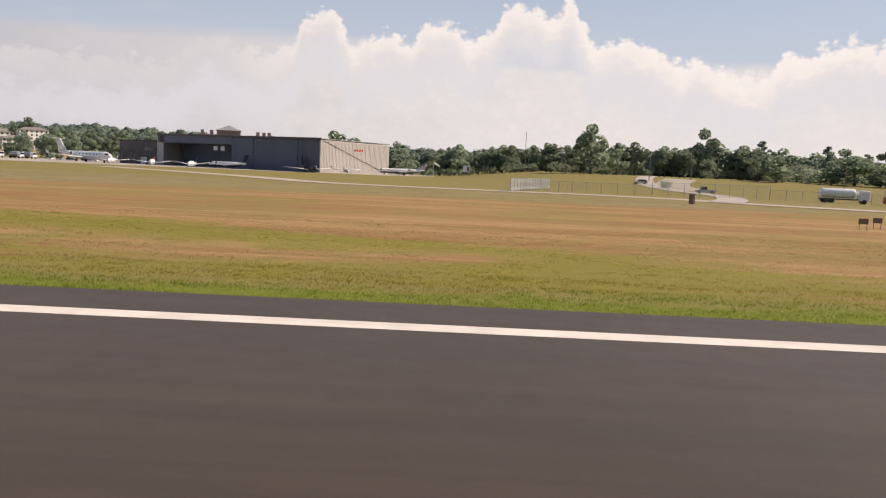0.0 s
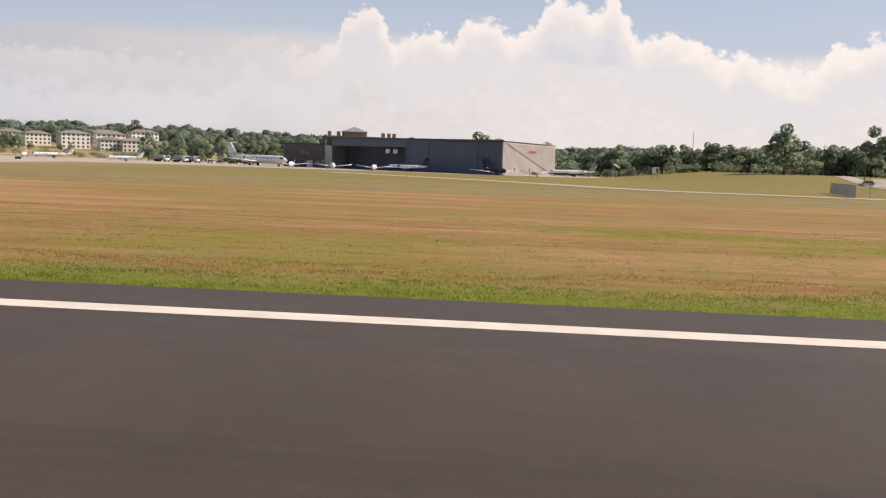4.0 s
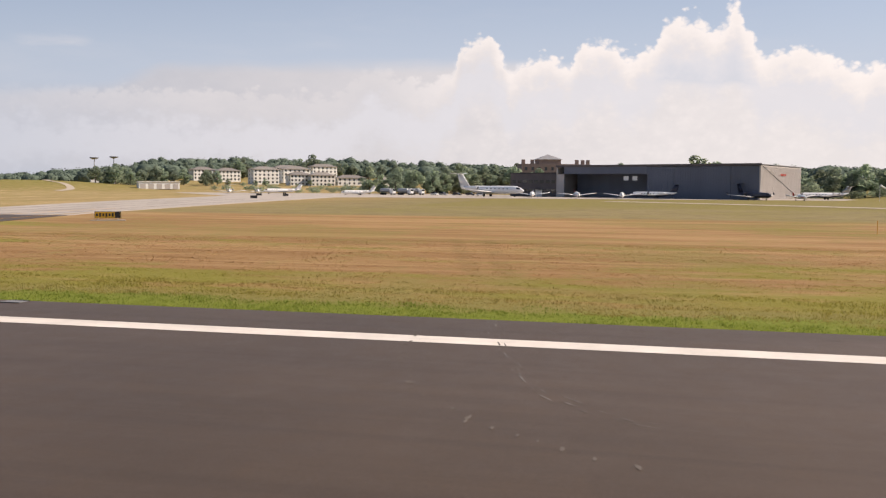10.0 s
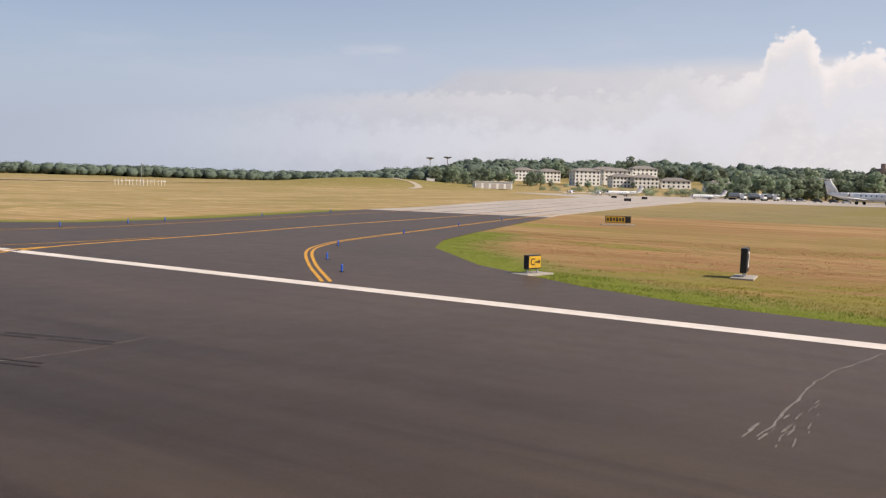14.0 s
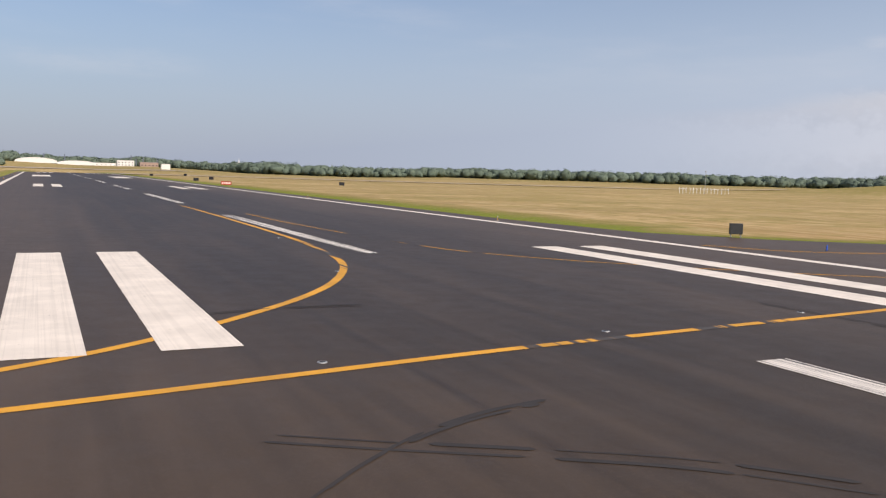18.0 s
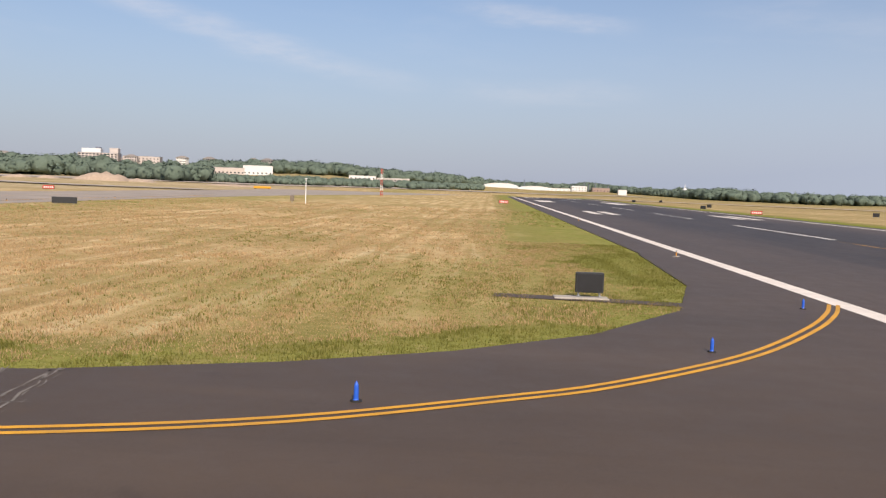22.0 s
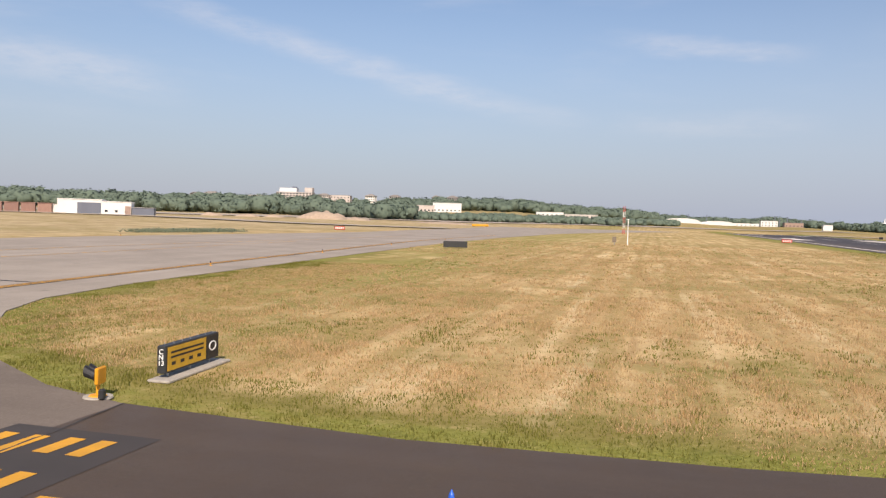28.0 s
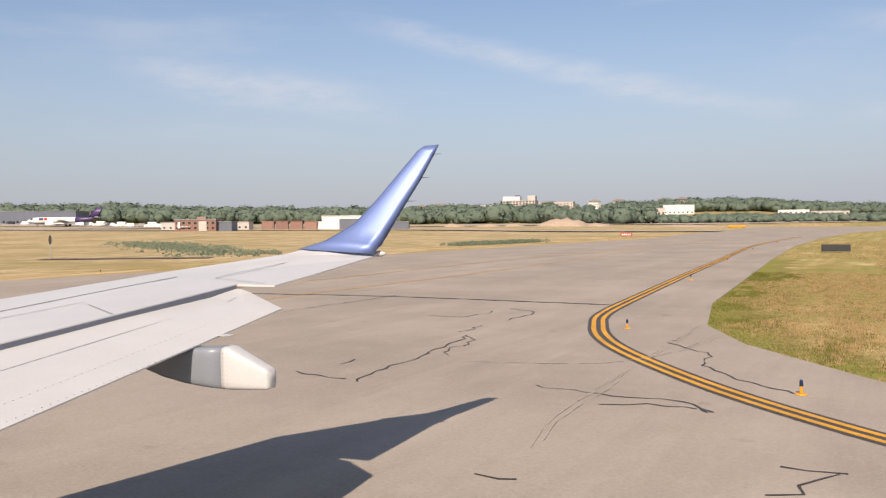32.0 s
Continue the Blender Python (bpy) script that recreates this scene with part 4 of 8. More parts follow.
marking("crossing_line", [(-60, 432.5), (-40, 434.4), (-28, 435.8), (-20.1, 436.9), (-15.6, 437.6), (-10.6, 438.45), (-5.2, 439.35), (2, 440.2), (9.9, 441.1), (20.2, 442.7), (24, 443.4)], 0.32, "yellow_lanes", "yellow taxi line crossing the runway, broken by tyre wear", z=0.008, step=1.0)
marking("lead_on_line", [(-22.5, 437.0), (-20.1, 437.9), (-18.6, 438.8), (-16.2, 440.2), (-14.4, 441.3), (-12.6, 442.7), (-10.2, 445.0), (-7.1, 448.7), (-4.7, 452.8), (-2.8, 458.0), (-1.9, 464), (-1.3, 472), (-1.0, 492), (-1.0, 520)], 0.32, "yellow_lanes", "yellow taxi line curving on to the runway", z=0.009, step=1.0)
marking("lead_on_line_east", [(2.2, 500), (2.6, 485), (4.3, 466.5), (6.7, 459.5), (11.6, 453.6), (18.0, 448.3), (24, 445.6), (34, 445.8)], 0.16, "yellow_lanes", "thin yellow taxi line curving on to the runway", z=0.010, step=1.0)


def double_line(name, pts, width, gap, label, border=0.0):
    t = thing(name, label, "marking", kind="structure")
    line = smooth_line(pts, 0.7)
    for k in (-1, 1):
        obj("stripe", ribbon(MB(), line, width, 0.008, k * (width + gap) / 2), "yellow", t)
    if border:
        obj("border", ribbon(MB(), line, 2 * width + gap + 2 * border, 0.004), "black", t)
    return t


WEST_LINE = [(-21.9, 467.6), (-23.0, 465.0), (-25.0, 461.3), (-28.3, 456.4), (-32.1, 452.5), (-34.5, 450.8), (-38.1, 448.7), (-41.9, 447.4), (-47.0, 446.3), (-52.6, 445.5), (-61.0, 444.4), (-70.0, 443.9), (-72.4, 443.8)]
double_line("taxiway_edge_double_line", WEST_LINE, 0.15, 0.15, "double yellow taxiway edge line beside the grass")
LINK_LINE = [(-75.6, 443.9), (-77.7, 445.3), (-79.2, 446.4), (-81.3, 447.9), (-83.9, 449.9), (-86.9, 452.9), (-89.9, 456.8), (-91.8, 460.0), (-93.1, 463.4), (-94.2, 468.0), (-95.2, 479), (-96.5, 495), (-98.4, 520), (-100.4, 545), (-102, 575), (-102, 640)]
double_line("taxiway_curve_double_line", LINK_LINE, 0.17, 0.17, "double yellow line bordered in black, curving with the taxiway", 0.13)
double_line("east_edge_double_line", [(22.4, 423.2), (27.4, 428.2), (32.6, 432.8), (36.6, 435.2), (42.8, 437.4), (59.1, 441.2), (83.9, 447.0), (110, 452.5)], 0.16, 0.16, "double yellow taxiway edge line on the far side")
double_line("east_north_double_line", [(23.0, 464), (25.5, 459.5), (31.5, 457.0), (40, 457.0), (48.9, 458.8), (75.4, 464.2), (105, 470.5)], 0.13, 0.16, "double yellow taxiway edge line north of the crossing")
marking("taxi_centreline", [(-128, 440), (-121, 462), (-118.5, 480), (-118.4, 512), (-116, 545), (-113, 600)], 0.18, "yellow", "faded yellow taxi line along the pale taxiway", step=2.0)
marking("taxi_centreline_branch", [(-113, 452), (-112, 470), (-111.5, 500), (-113, 545)], 0.15, "yellow", "faded yellow taxi line along the pale taxiway", step=2.0)

# hold position bars: two solid, two broken, across the taxiway
for k, x in enumerate((-74.9, -74.3)):
    marking("hold_bar", [(x - 0.15, 446.6), (x - 0.75, 424.5)], 0.30, "yellow", "solid yellow hold line across the taxiway", z=0.010)
for k, x in enumerate((-73.65, -73.05)):
    for j in range(12):
        y1 = 446.65 - 1.83 * j
        marking("hold_dash", [(x - 0.15 - 0.027 * (446.6 - y1), y1), (x - 0.15 - 0.027 * (446.6 - y1 + 0.92), y1 - 0.92)], 0.30, "yellow", "broken yellow hold line across the taxiway", z=0.010)
marking("hold_border", [(-73.95, 447.1), (-74.6, 424.2)], 2.9, "holdblack", "black paint round the hold lines", z=0.005)

# ---- buildings ----
def gz(x, y):
    return float(ground_height(np.array(x, float), np.array(y, float)))


def at_ground(x, y, rz=0.0, up=0.0):
    return pose(x, y, gz(x, y) + up, 0, 0, rz)


def window_mesh(w, h):
    """A framed pane, standing on the wall's face: front towards -y."""
    mb = MB()
    mb.box((0, 0.02, h / 2), (w, 0.06, h))
    return fix_normals(mb.mesh("pane"))


def house(x, y, w, d, storeys, rz, wall="render", roof="roof", label="pale sided apartment house with a grey-brown hipped roof", up=0.0, cols=6):
    t = thing("apartment_house", label, "house", at_ground(x, y, rz, up), "houses on the rise")
    h = 3.0 * storeys
    obj("wall", MB().box((0, 0, h / 2 - 1.5), (w, d, h + 3), 0.05), wall, t)
    e = 0.7
    mb = MB()
    ridge = max(0.5, w / 2 - d / 2)
    mb.add([(-w / 2 - e, -d / 2 - e, h), (w / 2 + e, -d / 2 - e, h), (w / 2 + e, d / 2 + e, h), (-w / 2 - e, d / 2 + e, h), (-ridge, 0, h + 2.6), (ridge, 0, h + 2.6),
            (-w / 2 - e, -d / 2 - e, h - 0.3), (w / 2 + e, -d / 2 - e, h - 0.3), (w / 2 + e, d / 2 + e, h - 0.3), (-w / 2 - e, d / 2 + e, h - 0.3)],
           [(0, 1, 5, 4), (2, 3, 4, 5), (1, 2, 5), (3, 0, 4), (6, 7, 1, 0), (7, 8, 2, 1), (8, 9, 3, 2), (9, 6, 0, 3), (9, 8, 7, 6)])
    obj("roof", fix_normals(mb.mesh("roof")), roof, t)
    me = window_mesh(1.5, 1.6)
    for s in range(storeys):
        for k in range(cols):
            o = obj("window", me, "glass", t)
            o.location = (-w / 2 + w * (k + 0.5) / cols, -d / 2 - 0.03, 0.8 + 3.0 * s)
    for s in range(storeys):
        for k in range(2):
            o = obj("window", me, "glass", t)
            o.location, o.rotation_euler = (-w / 2 - 0.03, -d / 4 + d / 2 * k, 0.8 + 3.0 * s), (0, 0, radians(-90))
    return t


def block(name, x, y, w, d, h, rz, wall, label, category, roof="roofgrey", rows=0, cols=0, up=0.0, win=(1.6, 1.4)):
    """A flat-roofed building with a parapet and rows of windows."""
    t = thing(name, label, category, at_ground(x, y, rz, up))
    obj("wall", MB().box((0, 0, h / 2 - 1), (w, d, h + 2), 0.05), wall, t)
    obj("roof", MB().box((0, 0, h + 0.15), (w + 0.5, d + 0.5, 0.3), 0.05), roof, t)
    if rows:
        me = window_mesh(*win)
        for r in range(rows):
            for c in range(cols):
                o = obj("window", me, "glass", t)
                o.location = (-w / 2 + w * (c + 0.5) / cols, -d / 2 - 0.03, 0.9 + (h - 0.6) * r / rows)
    return t


def hangar():
    u = Vector((0.434, 0.901, 0))
    rz = math.degrees(math.atan2(u.y, u.x))
    t = thing("hangar", "large grey clad aircraft hangar with an open dark door bay", "hangar", pose(341.0, 329.8, 0, 0, 0, rz))
    # own axes: x along the front, -y inwards
    L, D, H = 88.9, 53.0, 13.5
    # front is darker than the side wall: its shade is in the colour
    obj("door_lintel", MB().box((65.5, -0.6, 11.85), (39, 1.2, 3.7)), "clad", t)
    obj("front_pier", MB().box((87.0, -0.6, 5.0), (3.8, 1.2, 10.0), 0.05), "cladlight", t)
    obj("fascia", MB().box((L / 2, 0.05, 13.45), (L + 0.4, 0.4, 0.9), 0.05), "brown", t)
    for k in range(4):
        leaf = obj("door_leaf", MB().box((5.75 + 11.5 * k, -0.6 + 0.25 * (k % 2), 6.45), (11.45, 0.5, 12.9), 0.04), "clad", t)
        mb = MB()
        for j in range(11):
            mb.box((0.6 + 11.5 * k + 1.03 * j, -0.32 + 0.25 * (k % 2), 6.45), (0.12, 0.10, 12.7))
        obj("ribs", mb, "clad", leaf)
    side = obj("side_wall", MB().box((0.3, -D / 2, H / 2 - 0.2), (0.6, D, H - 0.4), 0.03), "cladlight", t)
    mb = MB()
    for j in range(50):
        mb.box((-0.05, -1.0 - 1.04 * j, H / 2 - 0.3), (0.10, 0.14, H - 0.9))
    obj("ribs", mb, "cladlight", side)
    obj("far_side_wall", MB().box((L - 0.3, -D / 2, H / 2 - 0.2), (0.6, D, H - 0.4)), "cladlight", t)
    # added partition, white back wall and pale floor keep the bay from going black
    obj("back_wall", MB().box((L / 2, -D + 0.3, H / 2 - 0.2), (L - 1.4, 0.6, H - 0.4)), "signwhite", t)
    obj("inner_partition", MB().box((65.5, -13.0, 5.2), (40, 0.4, 10.4)), "clad", t)
    obj("hangar_floor", MB().box((65.5, -7.0, 0.02), (40, 12, 0.04)), "pad", t)
    obj("roof", MB().box((L / 2, -D / 2, H + 0.02), (L + 0.6, D + 0.4, 0.30), 0.04), "roofgrey", t)
    for k in range(6):
        obj("roof_truss", MB().box((48 + 7 * k, -D / 2, 11.6), (0.3, D - 2, 1.2)), "dark", t)
    obj("door_track", MB().box((65.5, 0.3, 0.03), (40, 0.5, 0.06)), "grey", t)
    for k, wd in enumerate((2.2, 1.6, 2.4, 1.5)):
        obj("red_sign_bar", MB().box((-0.12, -25.0 - 1.9 * k, 9.8), (0.12, wd * 0.6, 0.9), 0.03), "red", t, "red sign shapes")
    # thin dark line slanting down the side wall
    mb = MB()
    mb.tube((-0.18, -1.0, 13.0), (-0.18, -50, 0.4), 0.08, n=6)
    obj("drain_pipe", mb, "dark", t, "thin dark line running down across the wall")
    for k in range(2):
        obj("inner_light", MB().box((52 + 4 * k, -1.3, 8.2), (2.2, 0.1, 1.8), 0.02), "signwhite", t)
    a = thing("hangar_annex", "dark brown two storey office wing beside the hangar", "building", pose(341.0, 329.8, 0, 0, 0, rz))
    obj("wall", MB().box((102.0, -11, 5.2), (25, 18, 10.4), 0.05), "brown", a)
    obj("roof", MB().box((102.0, -11, 10.6), (25.6, 18.6, 0.4), 0.05), "dark", a)
    me = window_mesh(2.0, 1.4)
    for r in range(2):
        for c in range(8):
            o = obj("window", me, "glass", a)
            o.location, o.rotation_euler = (91.5 + 3.0 * c, -1.93, 2.0 + 4.0 * r), (0, 0, math.pi)
    obj("entrance", MB().box((99, -1.85, 1.6), (3.4, 0.3, 3.2), 0.04), "signwhite", a)
    obj("canopy", MB().box((99, -1.0, 3.3), (5, 1.9, 0.25), 0.04), "dark", a)


hangar()


def school():
    t = thing("brick_school", "red brick hall with a hipped cupola and chimneys", "building", pose(572, 428, gz(572, 428), 0, 0, -72))
    obj("wall", MB().box((0, 0, 8), (46, 16, 22), 0.05), "brick", t)
    for k, x in enumerate((-21, -15, 15, 19, 22.5)):
        obj("chimney", MB().box((x, -3, 19.6), (2.2, 1.8, 4.6), 0.05), "brick", t)
    tower = obj("tower", MB().box((-4, 0, 20.3), (15, 13, 3.4), 0.05), "brick", t)
    mb = MB().add([(-12.4, -7.4, 22), (4.4, -7.4, 22), (4.4, 7.4, 22), (-12.4, 7.4, 22), (-4, 0, 25.6)], [(0, 1, 4), (1, 2, 4), (2, 3, 4), (3, 0, 4), (3, 2, 1, 0)])
    obj("cupola_roof", mb, "roofgrey", tower)
    me = window_mesh(1.6, 2.2)
    for r in range(4):
        for c in range(10):
            o = obj("window", me, "glass", t)
            o.location = (-20 + 4.4 * c, -8.03, 2.5 + 4.1 * r)


school()
for x, y, w, d, s, rz, up in ((700, 752, 20, 13, 3, -42, 0.5), (688, 722, 20, 13, 3, -45, 0.5), (662, 676, 22, 14, 4, -46, 0.0), (690, 660, 24, 13, 3, -48, 3.0), (655, 642, 18, 13, 3, -50, -0.6), (658, 624, 20, 13, 3, -52, -0.8),
                               (672, 604, 24, 12, 2, -55, 0.0), (757, 695, 26, 13, 3, -48, 2.0), (745, 655, 24, 12, 3, -48, 4.0), (640, 560, 22, 12, 2, -58, 0.0)):
    house(x, y, w, d, s, rz, up=up)
# low white building and two watch masts
t = thing("low_white_building", "low white service building at the apron's edge", "building", at_ground(476, 662, -50))
obj("wall", MB().box((0, 0, 2.2), (24, 9, 4.4), 0.05), "signwhite", t)
obj("roof", MB().box((0, 0, 4.6), (25, 10, 0.4), 0.05), "whiteclad", t)
for k in range(5):
    obj("garage_door", MB().box((-9.6 + 4.8 * k, -4.55, 1.7), (3.2, 0.12, 3.2), 0.02), "cladlight", t)


def mast(x, y, h):
    t = thing("light_mast", "tall grey mast with a round lamp platform on top", "mast", at_ground(x, y), "masts")
    obj("pole", MB().tube((0, 0, -1), (0, 0, h), 0.45, 0.3, 8), "steel", t)
    obj("platform", MB().tube((0, 0, h), (0, 0, h + 1.0), 1.0, 3.0, 12), "grey", t)
    obj("lamp_ring", MB().tube((0, 0, h + 1.0), (0, 0, h + 1.5), 3.2, 3.0, 12), "dark", t)


mast(553, 759, 19.5)
mast(559, 747, 19.8)
block("equipment_hut", 536, 766, 5, 4, 3.2, -48, "whiteclad", "small white equipment hut on the bank", "hut")
block("equipment_hut", 543, 752, 6, 5, 5.0, -48, "whiteclad", "white equipment hut beside the masts", "hut")
block("equipment_hut", 620, 860, 6, 5, 4.0, -48, "whiteclad", "white equipment hut beside the woods", "hut")

# west side: cargo area
def west_block(name, x, y, w, d, h, rz, *rest, **more):
    """Cargo buildings, laid out at full size and drawn in towards the taxiway."""
    k, turn = 0.72, 0.010
    dx, dy = (x + 78.0) * k, (y - 433.5) * k
    return block(name, -78.0 + dx * math.cos(turn) - dy * math.sin(turn), 433.5 + dx * math.sin(turn) + dy * math.cos(turn), w * k, d * k, h * k, rz, *rest, **more)


bb = west_block("brick_building", -454.6, 823.5, 24.7, 16, 6.8, 28, "container", "two storey red brick building with pale window bays", "building", rows=2, cols=7, win=(1.1, 1.0))
obj("outer_stair", MB().box((-4.6, -6.2, 1.9), (4.6, 0.7, 0.25), 0.02, rx=0).box((-6.9, -6.2, 2.6), (0.9, 0.8, 2.6), 0.02), "signwhite", bb)
obj("roof_house", MB().box((1.5, 0, 5.6), (4.0, 4.0, 1.2), 0.04), "container", bb)
obj("pale_bay", MB().box((3.2, -5.9, 2.2), (3.4, 0.3, 4.2), 0.02), "brickpale", bb)
west_block("grey_building", -441.4, 833.7, 8.9, 15, 5.4, 28, "clad", "grey metal building beside the brick one", "building")
west_block("pale_wall_building", -500, 880, 60, 14, 5.5, 28, "cladlight", "long low pale cargo shed", "building", rows=1, cols=14, win=(1.0, 0.9))
for k in range(1, 5):
    c = west_block("container", -450.6 + 8.2 * k, 869.4 + 4.4 * k, 8.0, 3.0, 5.5, 28, "container", "rust red stacked cargo containers", "container", roof="container")
    mb = MB()
    for j in range(11):
        mb.box((-2.7 + 0.54 * j, -1.12, 1.95), (0.16, 0.08, 3.7))
    obj("ribs", mb, "container", c)
w = west_block("white_hangar", -402, 901, 25.4, 20, 8.6, 28, "whiteclad", "white metal hangar with a grey sliding door", "hangar", roof="whiteclad")
obj("sliding_door", MB().box((4.0, -7.3, 2.5), (9.8, 0.2, 5.0), 0.03), "clad", w)
obj("side_door", MB().box((-3.4, -7.28, 2.3), (3.0, 0.16, 4.6), 0.03), "signwhite", w)
west_block("white_shed", -414.7, 892.3, 4.4, 5, 5.0, 28, "whiteclad", "small white shed beside the white hangar", "shed", roof="whiteclad")
w2 = west_block("white_hangar", -381.6, 908.4, 17.5, 18, 7.6, 28, "whiteclad", "long white metal hangar with small windows", "hangar", roof="whiteclad", rows=1, cols=3, win=(1.2, 1.0))
obj("brown_door", MB().box((4.9, -6.6, 1.9), (2.4, 0.2, 3.8), 0.03), "brick", w2)
west_block("grey_shed", -366.5, 913.5, 13, 14, 4.4, 28, "clad", "low grey open shed beside the white hangars", "shed")
block("cargo_terminal", -640, 850, 60, 24, 9, 28, "clad", "grey cargo terminal behind the freighter", "building", rows=1, cols=12)

# hill with the hospital and the town
hb = block("hospital", -512, 1452, 46, 22, 17, 12, "brickpale", "tall pale brick hospital block on the wooded hill", "hospital", rows=6, cols=11, up=1, win=(2.6, 1.6))
obj("upper_floor", MB().box((-9, 2, 19.5), (22, 14, 6), 0.1), "whiteclad", hb)
obj("tower", MB().box((17, 3, 19.5), (10, 13, 8), 0.1), "brickpale", hb)
obj("plant_room", MB().box((-2, 2, 23.4), (6, 5, 2), 0.1), "clad", hb)
block("hospital_wing", -470, 1480, 44, 20, 12, 12, "brickpale", "lower pale brick hospital wing", "hospital", rows=3, cols=10, up=2)
block("hospital_wing", -552, 1432, 26, 18, 14, 12, "whiteclad", "white hospital wing above the trees", "hospital", rows=4, cols=6, up=0)
block("warehouse", -316, 1301, 54, 24, 6.5, 14, "brickpale", "long pale brick warehouse in front of the hill", "warehouse", rows=1, cols=14)
block("warehouse", -277, 1311, 30, 24, 9.0, 14, "whiteclad", "white warehouse in front of the hill", "warehouse", roof="whiteclad", rows=1, cols=7)
block("warehouse", -170, 1328, 28, 20, 4.2, 8, "whiteclad", "low white warehouse below the wooded hill", "warehouse", roof="whiteclad", rows=1, cols=6)
block("warehouse", -138, 1331, 34, 20, 3.6, 8, "cladlight", "low pale warehouse below the wooded hill", "warehouse", roof="whiteclad", rows=1, cols=8)
for k in range(15):
    rnd = random.Random(700 + k)
    a = radians(rnd.uniform(-33, -12))
    r = rnd.uniform(1050, 1350)
    x, y = math.sin(a) * r, 430 + math.cos(a) * r
    house(x, y, rnd.uniform(11, 18), 9, 3 + k % 2, rnd.uniform(-10, 40), "brickpale" if k % 3 else "render", label="pale town building among trees on the hill", up=2.0, cols=5)

# industry past the runway's end
def vault(name, x, y, w, d, h, rz, label):
    t = thing(name, label, "storage hall", at_ground(x, y, rz))
    rings = []
    for k in range(13):
        a = math.pi * k / 12
        px, pz = -math.cos(a) * w / 2, math.sin(a) ** 0.7 * h
        rings.append([(px, -d / 2, pz), (px, d / 2, pz)])
    mb = MB()
    vs = [p for r in rings for p in r]
    mb.add(vs, [(2 * k, 2 * k + 2, 2 * k + 3, 2 * k + 1) for k in range(12)] + [tuple(range(0, 26, 2)), tuple(range(25, -1, -2))])
    obj("shell", fix_normals(mb.mesh("shell")), "whiteclad", t)
    for k in range(5):
        mb = MB()
        for j in range(12):
            a, b = math.pi * j / 12, math.pi * (j + 1) / 12
            yy = -d / 2 + d * k / 4
            mb.tube((-math.cos(a) * (w / 2 + 0.1), yy, math.sin(a) ** 0.7 * (h + 0.1)), (-math.cos(b) * (w / 2 + 0.1), yy, math.sin(b) ** 0.7 * (h + 0.1)), 0.3, n=5)
        obj("rib", mb, "signwhite", t)
    return t


vault("salt_hall", -18, 1940, 62, 40, 8.2, 2, "white fabric storage hall past the end of the runway")
vault("salt_hall", 42, 1950, 56, 40, 6.8, 2, "white fabric storage hall past the end of the runway")
block("long_white_shed", 90, 1950, 70, 24, 4.5, 2, "whiteclad", "long white shed past the end of the runway", "shed", roof="whiteclad", rows=1, cols=10)
block("red_building", 134, 1760, 26, 16, 6, 2, "brick", "red brick works past the runway's end", "building", rows=1, cols=5)
block("white_works", 104, 1790, 24, 14, 8.5, 2, "whiteclad", "white works building with stacks", "building", rows=2, cols=5)
block("white_hut", 106, 1357, 9, 6, 5.5, 2, "whiteclad", "white hut beside the runway's end", "hut")
for x, y, h in ((-6, 1950, 15), (25, 1960, 16), (112, 1785, 15), (120, 1795, 12), (128, 1775, 14), (150, 1790, 11)):
    t = thing("smokestack", "thin grey stack over the works", "chimney", at_ground(x, y), "stacks")
    obj("stack", MB().tube((0, 0, 0), (0, 0, h), 0.9, 0.6, 8), "clad", t)
    obj("collar", MB().tube((0, 0, h), (0, 0, h + 0.6), 0.9, 0.9, 8), "dark", t)
for x, y, w, h in ((340, 2150, 60, 9), (402, 2160, 50, 8), (300, 2120, 30, 7), (520, 2050, 40, 7)):
    b = block("far_white_works", x, y, w, 20, h, -10, "whiteclad", "white industrial block far across the field", "building", roof="whiteclad", rows=1, cols=8, up=3)
    if w == 60:
        obj("dome", MB().loft([[(10 + r * math.cos(a), r * math.sin(a), h + z) for a in [math.pi * k / 5 for k in range(10)]] for r, z in ((6, 0), (5.4, 3), (3.6, 5.5), (1.2, 7), (0.5, 12), (0.2, 15))]), "whiteclad", b)

# ---- trees ----
def leaf_cloud(rng, centres, radii, count, size):
    """Small leaf clumps on and inside blobs: vertices and faces."""
    k = rng.integers(0, len(centres), count)
    d = rng.normal(size=(count, 3))
    d /= np.linalg.norm(d, axis=1, keepdims=True)
    p = centres[k] + d * radii[k] * (rng.uniform(0.60, 1.0, (count, 1)) ** 0.40)
    n = d + np.array([0, 0, 0.30]) + 0.35 * rng.normal(size=(count, 3))        # leaves face outwards
    a = np.cross(n, rng.normal(size=(count, 3)))
    a /= np.linalg.norm(a, axis=1, keepdims=True)
    b = np.cross(n, a)
    b /= np.linalg.norm(b, axis=1, keepdims=True)
    s = size * rng.uniform(0.6, 1.4, (count, 1))
    v = np.stack([p - a * s, p + b * s * 0.7, p + a * s, p - b * s * 0.7], 1)
    return v.reshape(-1, 3)


def quads_mesh(name, v, mat):
    me = bpy.data.meshes.new(name)
    n = len(v) // 4
    me.vertices.add(len(v))
    me.vertices.foreach_set("co", v.astype(np.float32).ravel())
    me.loops.add(4 * n)
    me.loops.foreach_set("vertex_index", np.arange(4 * n))
    me.polygons.add(n)
    me.polygons.foreach_set("loop_start", np.arange(0, 4 * n, 4))
    me.update(calc_edges=True)
    me.materials.append(M[mat])
    return me


